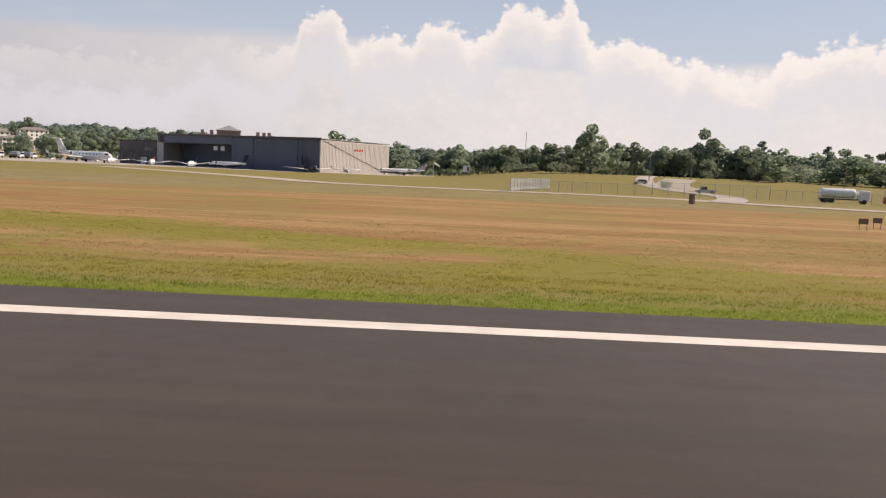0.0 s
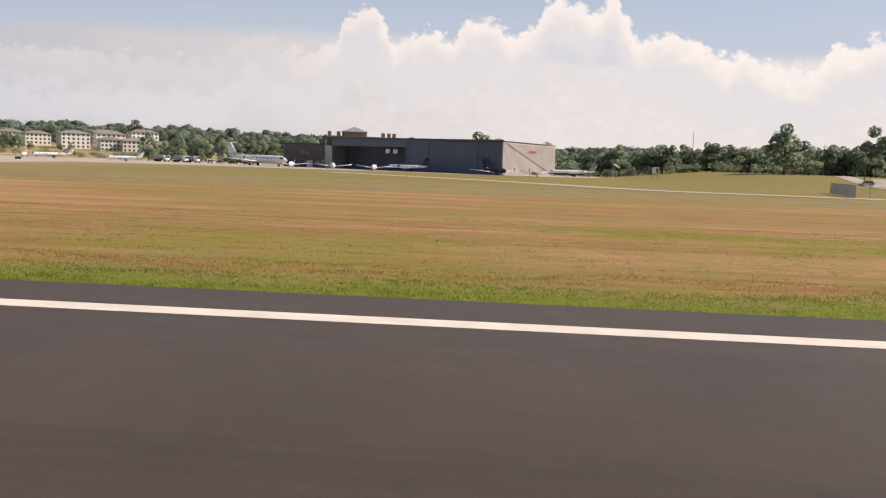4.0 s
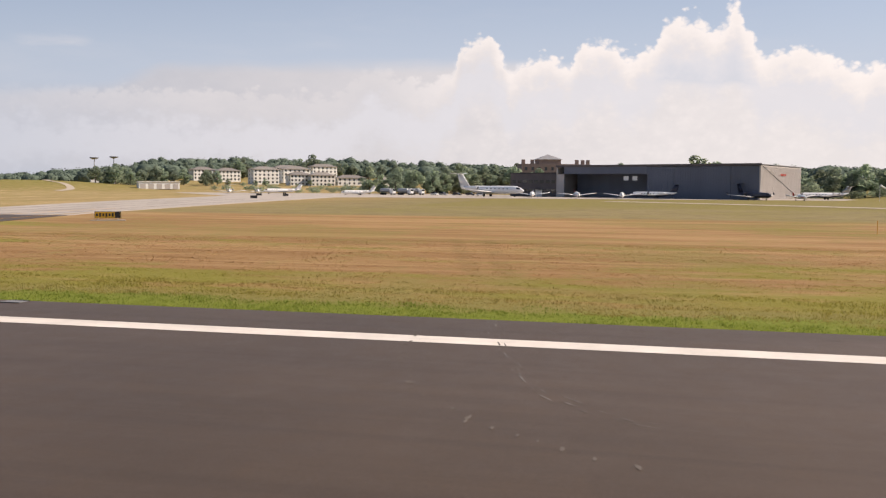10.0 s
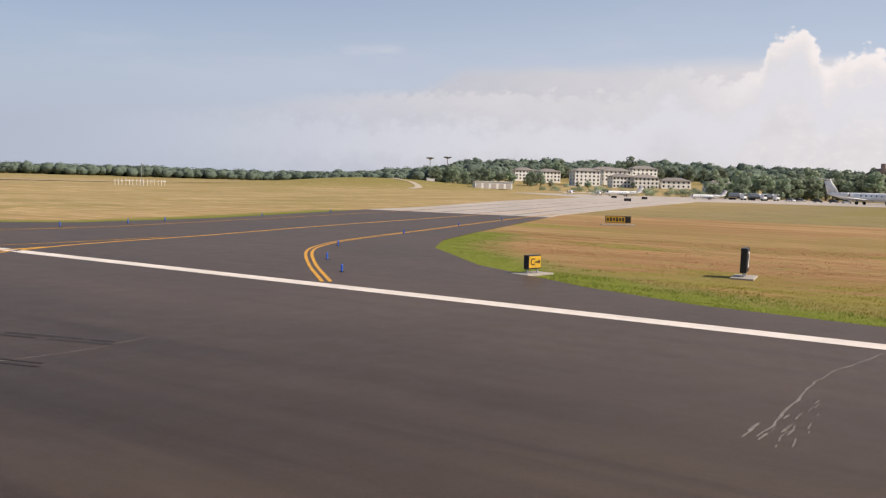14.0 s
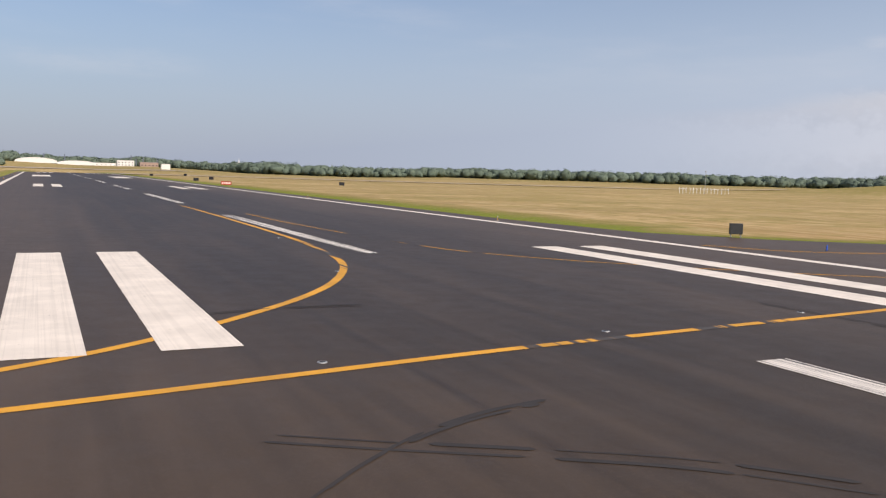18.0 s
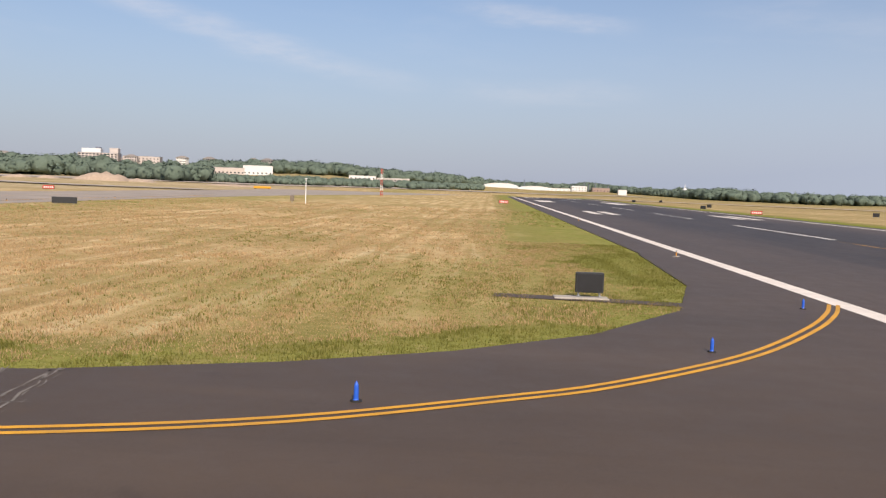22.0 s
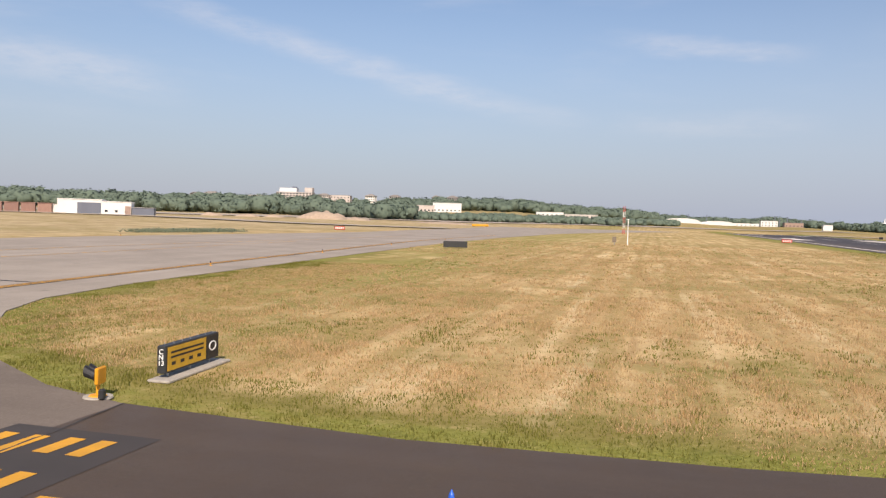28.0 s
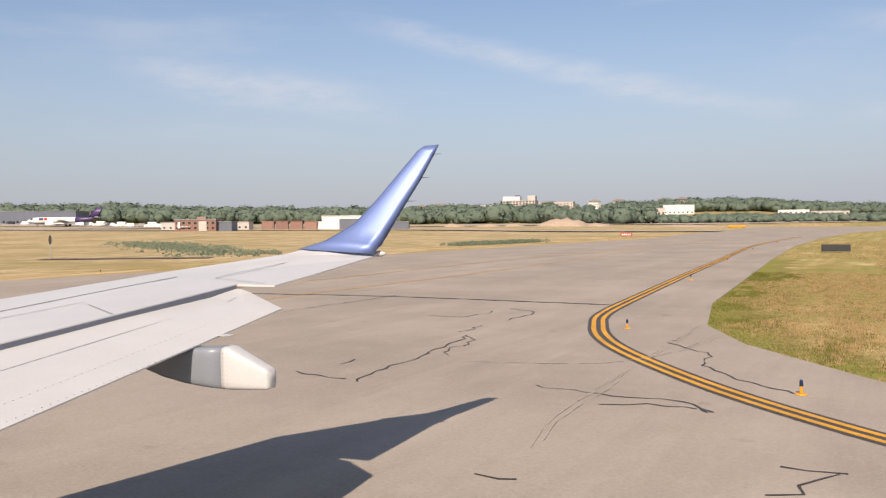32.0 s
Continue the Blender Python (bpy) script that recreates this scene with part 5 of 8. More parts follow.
def tree_template(kind, seed):
    """A tree 10 m high: trunk with limbs, crown of leaf clumps."""
    rng = np.random.default_rng(seed)
    t = thing("tree", {"broad": "leafy broad crowned tree in full summer green", "light": "light green leafy summer tree", "pine": "dark green pine with a ragged crown", "shrub": "dense rounded green roadside shrub"}[kind], "tree")
    mb = MB()
    if kind == "pine":
        mb.tube((0, 0, -0.6), (0.1, 0, 9.4), 0.20, 0.04, 7)
        cs, rs = [], []
        for k in range(13):
            z = 1.8 + 7.9 * k / 12
            reach = (1.0 - (z - 1.8) / 9.0) * 2.3 + 0.25
            for j in range(4):
                a = rng.uniform(0, 6.28)
                e = (reach * 0.6 * math.cos(a), reach * 0.6 * math.sin(a), z - 0.1)
                if k % 2 == 0:
                    mb.tube((0, 0, z - 0.2), e, 0.05, 0.02, 4)
                cs.append(e)
                rs.append([reach * 0.55, reach * 0.55, 0.42])
        v = leaf_cloud(rng, np.array(cs), np.array(rs), 760, 0.25)
        mat = "needle"
    elif kind == "shrub":
        mb.tube((0, 0, -0.5), (0, 0, 3), 0.15, 0.08, 6)
        cs = rng.uniform((-2.8, -2.8, 2.0), (2.8, 2.8, 6.2), (14, 3))
        v = leaf_cloud(rng, cs, np.full((14, 3), 2.3) * (1, 1, 1.2), 520, 0.42)
        v = v[np.repeat(v.reshape(-1, 4, 3)[:, :, 2].min(1) > 0, 4)]
        mat = "leaf2"
    else:
        lean = rng.uniform(-0.3, 0.3, 2)
        top = (lean[0], lean[1], 5.2)
        mb.tube((0, 0, -0.6), top, 0.30, 0.16, 8)
        cs, rs = [], []
        for k in range(14):
            a = 2.4 * k + rng.uniform(-0.4, 0.4)
            z = rng.uniform(1.5, 8.3)
            reach = 2.7 * math.sin(math.pi * (z - 0.2) / 9.8) * rng.uniform(0.55, 1.05)
            e = (reach * math.cos(a), reach * math.sin(a), z)
            mb.tube((lean[0] * 0.6, lean[1] * 0.6, min(z - 1.1, 4.8)), e, 0.10, 0.03, 5)
            cs.append(e)
            r = rng.uniform(0.95, 1.65)
            rs.append([r, r, r * 0.85])
        cs.append((lean[0], lean[1], 8.8))
        rs.append([1.2, 1.2, 1.15])
        v = leaf_cloud(rng, np.array(cs), np.array(rs), 1500, 0.36)
        mat = "leaf" if kind == "broad" else "leaf2"
    obj("trunk", mb, "bark", t)
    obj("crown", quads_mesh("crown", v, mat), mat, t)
    return t


TREES = {"broad": [tree_template("broad", s) for s in (11, 12, 13, 14)], "light": [tree_template("light", s) for s in (21, 22, 23)], "pine": [tree_template("pine", s) for s in (31, 32, 33)], "shrub": [tree_template("shrub", s) for s in (41, 42)]}
used = set()
rt = random.Random(5)


def plant(kind, x, y, h, wide=1.0):
    src = rt.choice(TREES[kind])
    m = pose(x, y, gz(x, y), 0, 0, rt.uniform(0, 360)) @ Matrix.Diagonal((h / 10 * wide, h / 10 * wide, h / 10, 1))
    if src in used:
        t = copy_thing(src, m)
    else:
        src.matrix_world = m
        used.add(src)
        t = src
    tagged(t, group="trees round the airfield")
    return t


def row(kinds, x0, y0, x1, y1, n, h0, h1, spread=4.0, wide=(0.9, 1.25)):
    for k in range(n):
        f = (k + rt.uniform(-0.3, 0.3)) / max(1, n - 1)
        plant(rt.choice(kinds), x0 + (x1 - x0) * f + rt.uniform(-spread, spread), y0 + (y1 - y0) * f + rt.uniform(-spread, spread), rt.uniform(h0, h1), rt.uniform(*wide))


# belt south of the hangar, then the road's trees
row(["light", "light", "broad"], 412, 300, 425, 190, 24, 10, 13)
row(["broad", "light"], 450, 310, 470, 190, 16, 10.5, 14, 8)
row(["shrub"], 404, 302, 416, 186, 30, 5.0, 8.0, 3.0, (1.1, 1.5))
row(["shrub"], 412, 160, 392, 44, 26, 5.0, 8.0, 4.0, (1.2, 1.7))
plant("broad", 335, 223, 15.5, 1.05)
plant("light", 340, 212, 8, 1.3)
plant("pine", 372, 207, 11, 1.3)
row(["broad", "light"], 400, 196, 420, 165, 6, 11, 13.5)
plant("broad", 415, 158, 19.5, 0.9)
plant("broad", 408, 168, 12.5, 0.95)
row(["light", "pine", "broad"], 425, 152, 400, 40, 24, 12, 15, 7, (1.2, 1.6))
row(["broad", "light"], 445, 140, 420, 20, 18, 8, 11, 8, (1.2, 1.6))
row(["shrub", "light"], 330, 158, 318, 70, 14, 7, 11, 6, (1.2, 1.7))
row(["shrub", "broad"], 350, 140, 335, 30, 12, 10, 14, 6, (1.1, 1.5))
plant("shrub", 262, 211, 4.5, 1.3)
# behind the hangar and up to the houses
row(["broad", "light"], 425, 505, 540, 455, 18, 9.5, 12.5, 8)
row(["broad", "light"], 480, 520, 570, 470, 16, 10, 13.5, 10)
row(["broad"], 560, 470, 640, 400, 12, 12, 16, 12)
row(["broad", "light"], 470, 330, 520, 480, 10, 14, 17, 8)
row(["shrub"], 450, 575, 480, 530, 9, 4, 7, 6, (1.3, 1.7))
row(["shrub"], 520, 640, 575, 560, 14, 4, 6.5, 9, (1.3, 1.8))
row(["shrub", "light"], 610, 700, 640, 600, 9, 4, 6, 8, (1.2, 1.6))
row(["broad"], 720, 780, 790, 600, 20, 12, 16, 14)
plant("broad", 790, 683, 19, 1.2)
row(["broad"], 530, 735, 500, 690, 10, 7, 10, 7)
row(["broad"], 570, 745, 610, 690, 12, 9, 12, 10)
row(["broad", "shrub"], 520, 700, 470, 700, 8, 7, 11, 8, (1.1, 1.5))


# weeds and low brush on the west field
def brush():
    rng = np.random.default_rng(15)
    k = 420
    f = rng.uniform(0, 1, k)
    x = -225 + 70 * f + rng.normal(0, 3, k)
    y = 562 - 48 * f + rng.normal(0, 3.5, k)
    f = rng.uniform(0, 1, 260)
    x2, y2 = -148 + 3 * f + rng.normal(0, 1.5, 260), 560 + 26 * f + rng.normal(0, 2, 260)
    x, y = np.append(x, x2), np.append(y, y2)
    k = len(x)
    cs = np.stack([x, y, ground_height(x, y) + 0.15], -1)
    v = leaf_cloud(rng, cs, np.tile([[1.1, 1.1, 0.45]], (k, 1)) * rng.uniform(0.4, 1.3, (k, 1)), 17000, 0.14)
    tagged(new("weeds", quads_mesh("weeds", v, "leaf2")), "low green weeds in the dry grass", "weeds", kind="stuff")


brush()


# woods on the rises: too far to tell apart
def crown_template():
    bm = bmesh.new()
    bmesh.ops.create_icosphere(bm, subdivisions=2, radius=1.0)
    v = np.array([p.co[:] for p in bm.verts])
    f = np.array([[p.index for p in q.verts] for q in bm.faces])
    bm.free()
    return v, f


def canopy(name, x, y, h, wide, seed, label, leaves=76):
    """Lumpy crowns, one island each, with a fringe of leaf clumps that breaks their outline."""
    rng = np.random.default_rng(seed)
    m = len(x)
    z = ground_height(x, y)
    v, f = crown_template()
    k = len(v)
    lump = rng.uniform(0.60, 1.05, (m, k, 1))
    turn = rng.uniform(0, 2 * np.pi, m)
    ca, sa = np.cos(turn)[:, None], np.sin(turn)[:, None]
    vx, vy = v[None, :, 0] * ca - v[None, :, 1] * sa, v[None, :, 0] * sa + v[None, :, 1] * ca
    base = np.stack([vx, vy, np.broadcast_to(v[None, :, 2], vx.shape)], -1) * lump
    size = np.stack([h * wide, h * wide, h * 0.52], -1)[:, None, :]
    root = np.stack([x, y, z + 0.46 * h], -1)[:, None, :]
    co = (base * size + root).reshape(-1, 3)
    tri = (f[None] + (np.arange(m) * k)[:, None, None]).reshape(-1, 3)
    tid = np.repeat(np.arange(m), leaves)
    d = rng.normal(size=(len(tid), 3))
    d[:, 2] = np.where(d[:, 2] < -0.5, -d[:, 2], d[:, 2])
    d /= np.linalg.norm(d, axis=1, keepdims=True)
    p = d * size[tid, 0] * rng.uniform(0.72, 1.10, (len(tid), 1)) + root[tid, 0]
    nn = d + np.array([0, 0, 0.4]) + 0.3 * rng.normal(size=d.shape)
    a = np.cross(nn, rng.normal(size=d.shape))
    a /= np.linalg.norm(a, axis=1, keepdims=True)
    b = np.cross(nn, a)
    b /= np.linalg.norm(b, axis=1, keepdims=True)
    s = (h[tid] * 0.072 * rng.uniform(0.6, 1.4, len(tid)))[:, None]
    leaf = np.stack([p - a * s, p + a * s, p + b * s * 1.5], 1).reshape(-1, 3)
    tri = np.concatenate([tri, np.arange(len(leaf)).reshape(-1, 3) + len(co)])
    co = np.concatenate([co, leaf])
    me = bpy.data.meshes.new(name)
    me.vertices.add(len(co))
    me.vertices.foreach_set("co", co.astype(np.float32).ravel())
    me.loops.add(tri.size)
    me.loops.foreach_set("vertex_index", tri.ravel().astype(np.int32))
    me.polygons.add(len(tri))
    me.polygons.foreach_set("loop_start", np.arange(0, tri.size, 3))
    me.update(calc_edges=True)
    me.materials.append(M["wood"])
    return tagged(new(name, me), label, "woods", kind="stuff")


def woods():
    rng = np.random.default_rng(77)
    n = 11000
    az = np.where(rng.uniform(0, 1, n) < 0.06, rng.uniform(-9, 14, n), rng.uniform(-78, 128, n))
    inner = np.interp(az, [-78, -62, -52, -30, -24, -21.6, -20.6, -8, -4, -1.5, 7, 9, 12, 18, 50, 56, 62, 70, 84, 92, 128],
                      [900, 880, 760, 680, 600, 600, 985, 985, 1060, 2060, 2060, 1500, 1000, 880, 830, 760, 760, 860, 830, 640, 560])
    front = rng.uniform(0, 1, n) < 0.45
    r = np.where(front, inner + 110 * rng.uniform(0, 1, n), inner + 60 + 1700 * rng.uniform(0, 1, n) ** 1.4)
    x, y = np.sin(np.radians(az)) * r, 430 + np.cos(np.radians(az)) * r
    swell = np.array([noise.noise(Vector((q * 0.012, w * 0.012, 2.0))) for q, w in zip(x, y)])
    h = (11.5 + 4.0 * swell) * rng.uniform(0.55, 1.25, n) * np.where(r > 1900, 1.5, 1.0) * np.interp(az, [-36, -32, -28, -26.5, -22, -20, 14, 22, 52, 60], [1.0, 1.2, 1.15, 0.85, 0.85, 1.0, 1.0, 0.78, 0.78, 1.0])
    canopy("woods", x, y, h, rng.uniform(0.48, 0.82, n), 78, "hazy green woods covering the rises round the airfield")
    m = 700
    az, r = rng.uniform(-22.5, -3.0, m), 0
    r = np.interp(az, [-22, -8, -3], [620, 660, 800]) + 90 * rng.uniform(0, 1, m)
    x, y = np.sin(np.radians(az)) * r, 430 + np.cos(np.radians(az)) * r
    canopy("scrub", x, y, rng.uniform(2.5, 6.5, m), rng.uniform(0.6, 0.9, m), 79, "low green scrub at the foot of the wooded hill", 40)


woods()

# ---- parked aircraft and vehicles ----
def ring(x, y, z, ry, rz, n=12):
    return [(x, y + ry * math.cos(2 * math.pi * k / n), z + rz * math.sin(2 * math.pi * k / n)) for k in range(n)]


def foil(p, chord, thick, up=(0, 0, 1), n=5):
    """A closed wing section from its leading edge p backwards (-x)."""
    u = Vector(up)
    top = [Vector(p) + Vector((-chord * f, 0, 0)) + u * thick * math.sin(math.pi * f ** 0.6) for f in [k / n for k in range(n + 1)]]
    low = [Vector(p) + Vector((-chord * f, 0, 0)) - u * thick * 0.6 * math.sin(math.pi * f ** 0.6) for f in [k / n for k in range(n - 1, 0, -1)]]
    return [tuple(q) for q in top + low]


def surface(name, a, b, ca, cb, ta, tb, mat, parent, up=(0, 0, 1), label=""):
    me = fix_normals(MB().loft([foil(a, ca, ta, up), foil(b, cb, tb, up)]).mesh(name, True))
    return obj(name, me, mat, parent, label)


def wheel_leg(parent, x, y, z, r, double=False):
    leg = obj("gear_leg", MB().tube((x, y, z), (x, y, r), r * 0.3, n=6), "grey", parent)
    for s in ((-1, 1) if double else (0,)):
        o = obj("wheel", MB().tube((x, y + s * r * 0.7 - r * 0.25, r), (x, y + s * r * 0.7 + r * 0.25, r), r, n=12), "rubber", leg)


def jet(x, y, heading, length, label, body="planewhite", tail="planewhite", belly=None, name="business_jet", ttail=True, wingpod=False, group="parked aircraft", fin=1.0):
    """heading: degrees from +x. Engines at the tail, or under the wings for a freighter."""
    t = thing(name, label, "aircraft", at_ground(x, y, heading), group)
    L = length
    R = L * (0.040 if wingpod else 0.050)
    zc = R * (2.2 if wingpod else 1.75)
    prof = ((0.5, 0.06, -0.25), (0.485, 0.32, -0.2), (0.455, 0.62, -0.12), (0.41, 0.88, -0.04), (0.35, 1.0, 0), (-0.12, 1.0, 0), (-0.25, 0.86, 0.12), (-0.38, 0.50, 0.42), (-0.48, 0.16, 0.66), (-0.5, 0.05, 0.7))
    obj("fuselage", fix_normals(MB().loft([ring(L * f, 0, zc + R * o, R * s, R * s, 14) for f, s, o in prof]).mesh("fuselage", True)), body, t)
    if belly:
        obj("belly_stripe", fix_normals(MB().loft([ring(L * f, 0, zc + R * (o - 0.42), R * s * 0.93, R * s * 0.62, 14) for f, s, o in prof[2:8]]).mesh("belly", True)), belly, t)
    half = L * (0.40 if wingpod else 0.46)
    for s in (-1, 1):
        surface("wing", (L * 0.10, s * R * 0.5, zc - R * 0.7), (L * (-0.07 if not wingpod else -0.10), s * half, zc - R * 0.3 + L * 0.02), L * 0.19, L * 0.055, R * 0.22, R * 0.09, "planewhite", t)
        if not wingpod:
            surface("winglet", (L * -0.07, s * half, zc - R * 0.3 + L * 0.02), (L * -0.105, s * (half + 0.25), zc - R * 0.3 + L * 0.065), L * 0.055, L * 0.03, R * 0.04, R * 0.03, tail, t, (0, 1, 0))
        ex, ey, ez, er, el_ = (L * -0.22, s * R * 1.7, zc + R * 0.45, R * 0.48, L * 0.14) if not wingpod else (L * 0.12, s * half * 0.36, zc - R * 1.25, R * 0.58, L * 0.12)
        e = obj("engine", fix_normals(MB().loft([ring(ex + el_ * f, ey, ez, er * q, er * q) for f, q in ((0.5, 0.85), (0.46, 1.0), (0.1, 1.02), (-0.3, 0.85), (-0.5, 0.55))]).mesh("engine", True)), body if not wingpod else "planewhite", t)
        obj("intake", MB().tube((ex + el_ * 0.50, ey, ez), (ex + el_ * 0.51, ey, ez), er * 0.78, n=12), "dark", e)
        obj("pylon", MB().box((ex, ey - s * (R * 0.5 if not wingpod else 0), ez + (0 if not wingpod else R * 0.55)), (el_ * 0.6, R * (0.9 if not wingpod else 0.2), R * (0.16 if not wingpod else 0.7)), 0.02), "planewhite", t)
        tz = zc + L * (0.165 * fin if ttail else 0.03)
        surface("tailplane", (L * (-0.455 if ttail else -0.40), 0, tz), (L * -0.50, s * L * (0.16 if ttail else 0.17), tz + L * 0.012), L * 0.09, L * 0.045, R * 0.07, R * 0.03, tail if ttail else "planewhite", t)
        wheel_leg(t, L * -0.06, s * R * 1.5, zc - R * 0.5, R * 0.38, wingpod)
    surface("fin", (L * -0.33, 0, zc + R * 0.75), (L * -0.455, 0, zc + L * 0.170 * fin), L * 0.16, L * 0.09, R * 0.10, R * 0.05, tail, t, (0, 1, 0))
    wheel_leg(t, L * 0.36, 0, zc - R * 0.6, R * 0.30)
    me = MB().box((0, 0, 0), (R * 0.34, R * 0.03, R * 0.30), 0.02).mesh("pane")
    if not wingpod:
        for s in (-1, 1):
            for k in range(6):
                o = obj("cabin_window", me, "glass", t)
                o.location = (L * (0.28 - 0.062 * k), s * R * 0.965, zc + R * 0.28)
    obj("windscreen", fix_normals(MB().loft([ring(L * f, 0, zc + R * (o + 0.20), R * s * 1.01, R * s * 0.55, 14) for f, s, o in ((0.452, 0.63, -0.02), (0.43, 0.75, 0.05), (0.408, 0.86, 0.10))]).mesh("windscreen", True)), "glass", t)
    return t


def prop_plane(x, y, heading, length, label, trim="red"):
    t = thing("light_aircraft", label, "aircraft", at_ground(x, y, heading), "parked aircraft")
    L = length
    z = 1.25
    obj("fuselage", fix_normals(MB().loft([ring(L * f, 0, z + o, L * s, L * s * 1.1, 10) for f, s, o in ((0.5, 0.02, 0), (0.47, 0.055, 0), (0.35, 0.07, 0.05), (0.2, 0.085, 0.15), (0.0, 0.085, 0.2), (-0.15, 0.06, 0.1), (-0.5, 0.015, 0.15))]).mesh("fuselage", True)), "planewhite", t)
    obj("cabin_window", fix_normals(MB().loft([ring(L * f, 0, z + 0.42, L * s, L * 0.05, 10) for f, s in ((0.24, 0.04), (0.16, 0.078), (0.0, 0.080), (-0.08, 0.05))]).mesh("cabin")), "glass", t)
    obj("cowl_stripe", fix_normals(MB().loft([ring(L * f, 0, z - 0.05, L * s, L * 0.03, 10) for f, s in ((0.46, 0.06), (0.3, 0.079), (-0.1, 0.073), (-0.3, 0.045))]).mesh("stripe")), trim, t)
    for s in (-1, 1):
        surface("wing", (L * 0.18, s * 0.3, z - 0.25), (L * 0.14, s * L * 0.62, z + 0.75), L * 0.2, L * 0.14, 0.26, 0.16, "planewhite", t)
        surface("tailplane", (L * -0.40, 0, z + 0.25), (L * -0.42, s * L * 0.2, z + 0.25), L * 0.11, L * 0.07, 0.04, 0.02, "planewhite", t)
        wheel_leg(t, L * 0.08, s * L * 0.18, z - 0.3, 0.24)
    surface("fin", (L * -0.34, 0, z + 0.2), (L * -0.43, 0, z + L * 0.19), L * 0.15, L * 0.08, 0.05, 0.03, trim, t, (0, 1, 0))
    wheel_leg(t, L * 0.40, 0, z - 0.3, 0.22)
    obj("propeller", MB().box((L * 0.515, 0, z), (0.06, 0.16, 1.9), 0.02), "dark", t)
    return t


jet(348, 369, 64, 20, "white business jet with a black tail beside the hangar", tail="navy", belly="navy", fin=1.15)
jet(333.5, 333, 206, 21, "dark business jet with long white wings and a T tail", tail="navy", body="navy", fin=1.2)
jet(367, 437, 244, 34, "large white business jet with a T tail", fin=1.2)
jet(377, 300, 100, 21, "white twin with dark stripes beside the hangar", tail="silver", belly="navy")
jet(383, 568, 205, 17, "white business jet with a T tail", name="business_jet")
jet(389, 556, 205, 17, "white business jet with a T tail")
jet(393, 545, 130, 19, "white business jet on the far apron")
jet(371, 499, 125, 16, "small white jet beside the fuel trucks")
prop_plane(345, 399, 192, 12.5, "white light aircraft with red trim before the open hangar")
prop_plane(349, 417, 182, 11.5, "white light aircraft with blue trim before the annex", "blue")
prop_plane(340, 381, 180, 11.5, "small white light aircraft near the hangar door", "navy")
prop_plane(330, 318, 200, 9, "white high tailed light aircraft at the hangar corner", "red")
fr = jet(-567, 811, 208, 48, "white freighter with a purple tail on the cargo apron", tail="purple", name="cargo_jet", ttail=False, wingpod=True)
obj("rear_paint", fix_normals(MB().loft([ring(48 * f, 0, 48 * 0.040 * (2.2 + o), 48 * 0.040 * s * 1.012, 48 * 0.040 * s * 1.012, 14) for f, s, o in ((-0.17, 0.95, 0.05), (-0.25, 0.86, 0.12), (-0.38, 0.50, 0.42), (-0.48, 0.16, 0.66))]).mesh("rear", True)), "purple", fr, "purple rear fuselage")
for k, (c, w) in enumerate((("purple", 3.0), ("red", 2.2))):
    obj("side_mark", MB().box((14.0 - 3.0 * k, 1.93, 4.9), (w, 0.06, 1.6), 0.02), c, fr, "plain coloured shapes")


def car(x, y, heading, colour, label, kind="car"):
    t = thing("car" if kind == "car" else kind, label, "car" if kind == "car" else "truck", at_ground(x, y, heading), "parked vehicles")
    L, W, H = {"car": (4.5, 1.8, 1.45), "pickup_truck": (5.6, 1.95, 1.85), "van": (5.6, 2.0, 2.3), "box_truck": (8.0, 2.4, 3.2)}[kind]
    b = 0.55 * H if kind != "van" else 0.5 * H
    rings = [[(px, sy * W / 2 * q, pz) for sy, pz in ((-1, 0.3), (1, 0.3), (1, b * h), (-1, b * h))] for px, q, h in ((-L / 2, 0.9, 0.9), (-L / 2 + 0.15, 1, 1), (L * 0.28, 1, 1), (L / 2 - 0.15, 0.97, 0.86), (L / 2, 0.85, 0.7))]
    obj("body", fix_normals(MB().loft(rings).mesh("body")), colour, t)
    spans = {"car": ((-0.46, -0.30, 0.10, 0.26)), "pickup_truck": ((-0.08, -0.02, 0.18, 0.28)), "van": ((-0.49, -0.47, 0.30, 0.42)), "box_truck": ((0.24, 0.27, 0.36, 0.44))}[kind]
    cab = [[(L * px, sy * W / 2 * q, pz) for sy, pz in ((-1, b), (1, b), (1, hh), (-1, hh))] for px, q, hh in ((spans[0], 0.94, b + 0.02), (spans[1], 0.84, H), (spans[2], 0.84, H), (spans[3], 0.92, b + 0.02))]
    obj("cabin", fix_normals(MB().loft(cab).mesh("cabin")), "glass" if kind != "van" else colour, t)
    obj("roof_panel", MB().box((L * (spans[1] + spans[2]) / 2, 0, H), (L * (spans[2] - spans[1]), W * 0.8, 0.05), 0.02), colour, t)
    if kind == "box_truck":
        obj("cargo_box", MB().box((-L * 0.14, 0, 1.95), (L * 0.68, W, 2.5), 0.05), "signwhite", t)
    r = 0.33 if kind == "car" else 0.40
    for sx in (-0.31, 0.31):
        for sy in (-1, 1):
            w = obj("wheel", MB().tube((L * sx, sy * (W / 2 - 0.2), r), (L * sx, sy * (W / 2 + 0.01), r), r, n=12), "rubber", t)
            obj("rim", MB().tube((L * sx, sy * (W / 2 + 0.01), r), (L * sx, sy * (W / 2 + 0.03), r), r * 0.6, n=10), "silver", w)
    for sy in (-1, 1):
        obj("headlight", MB().box((L / 2 - 0.05, sy * W * 0.34, b * 0.72), (0.12, 0.32, 0.16), 0.02), "signwhite", t)
    return t


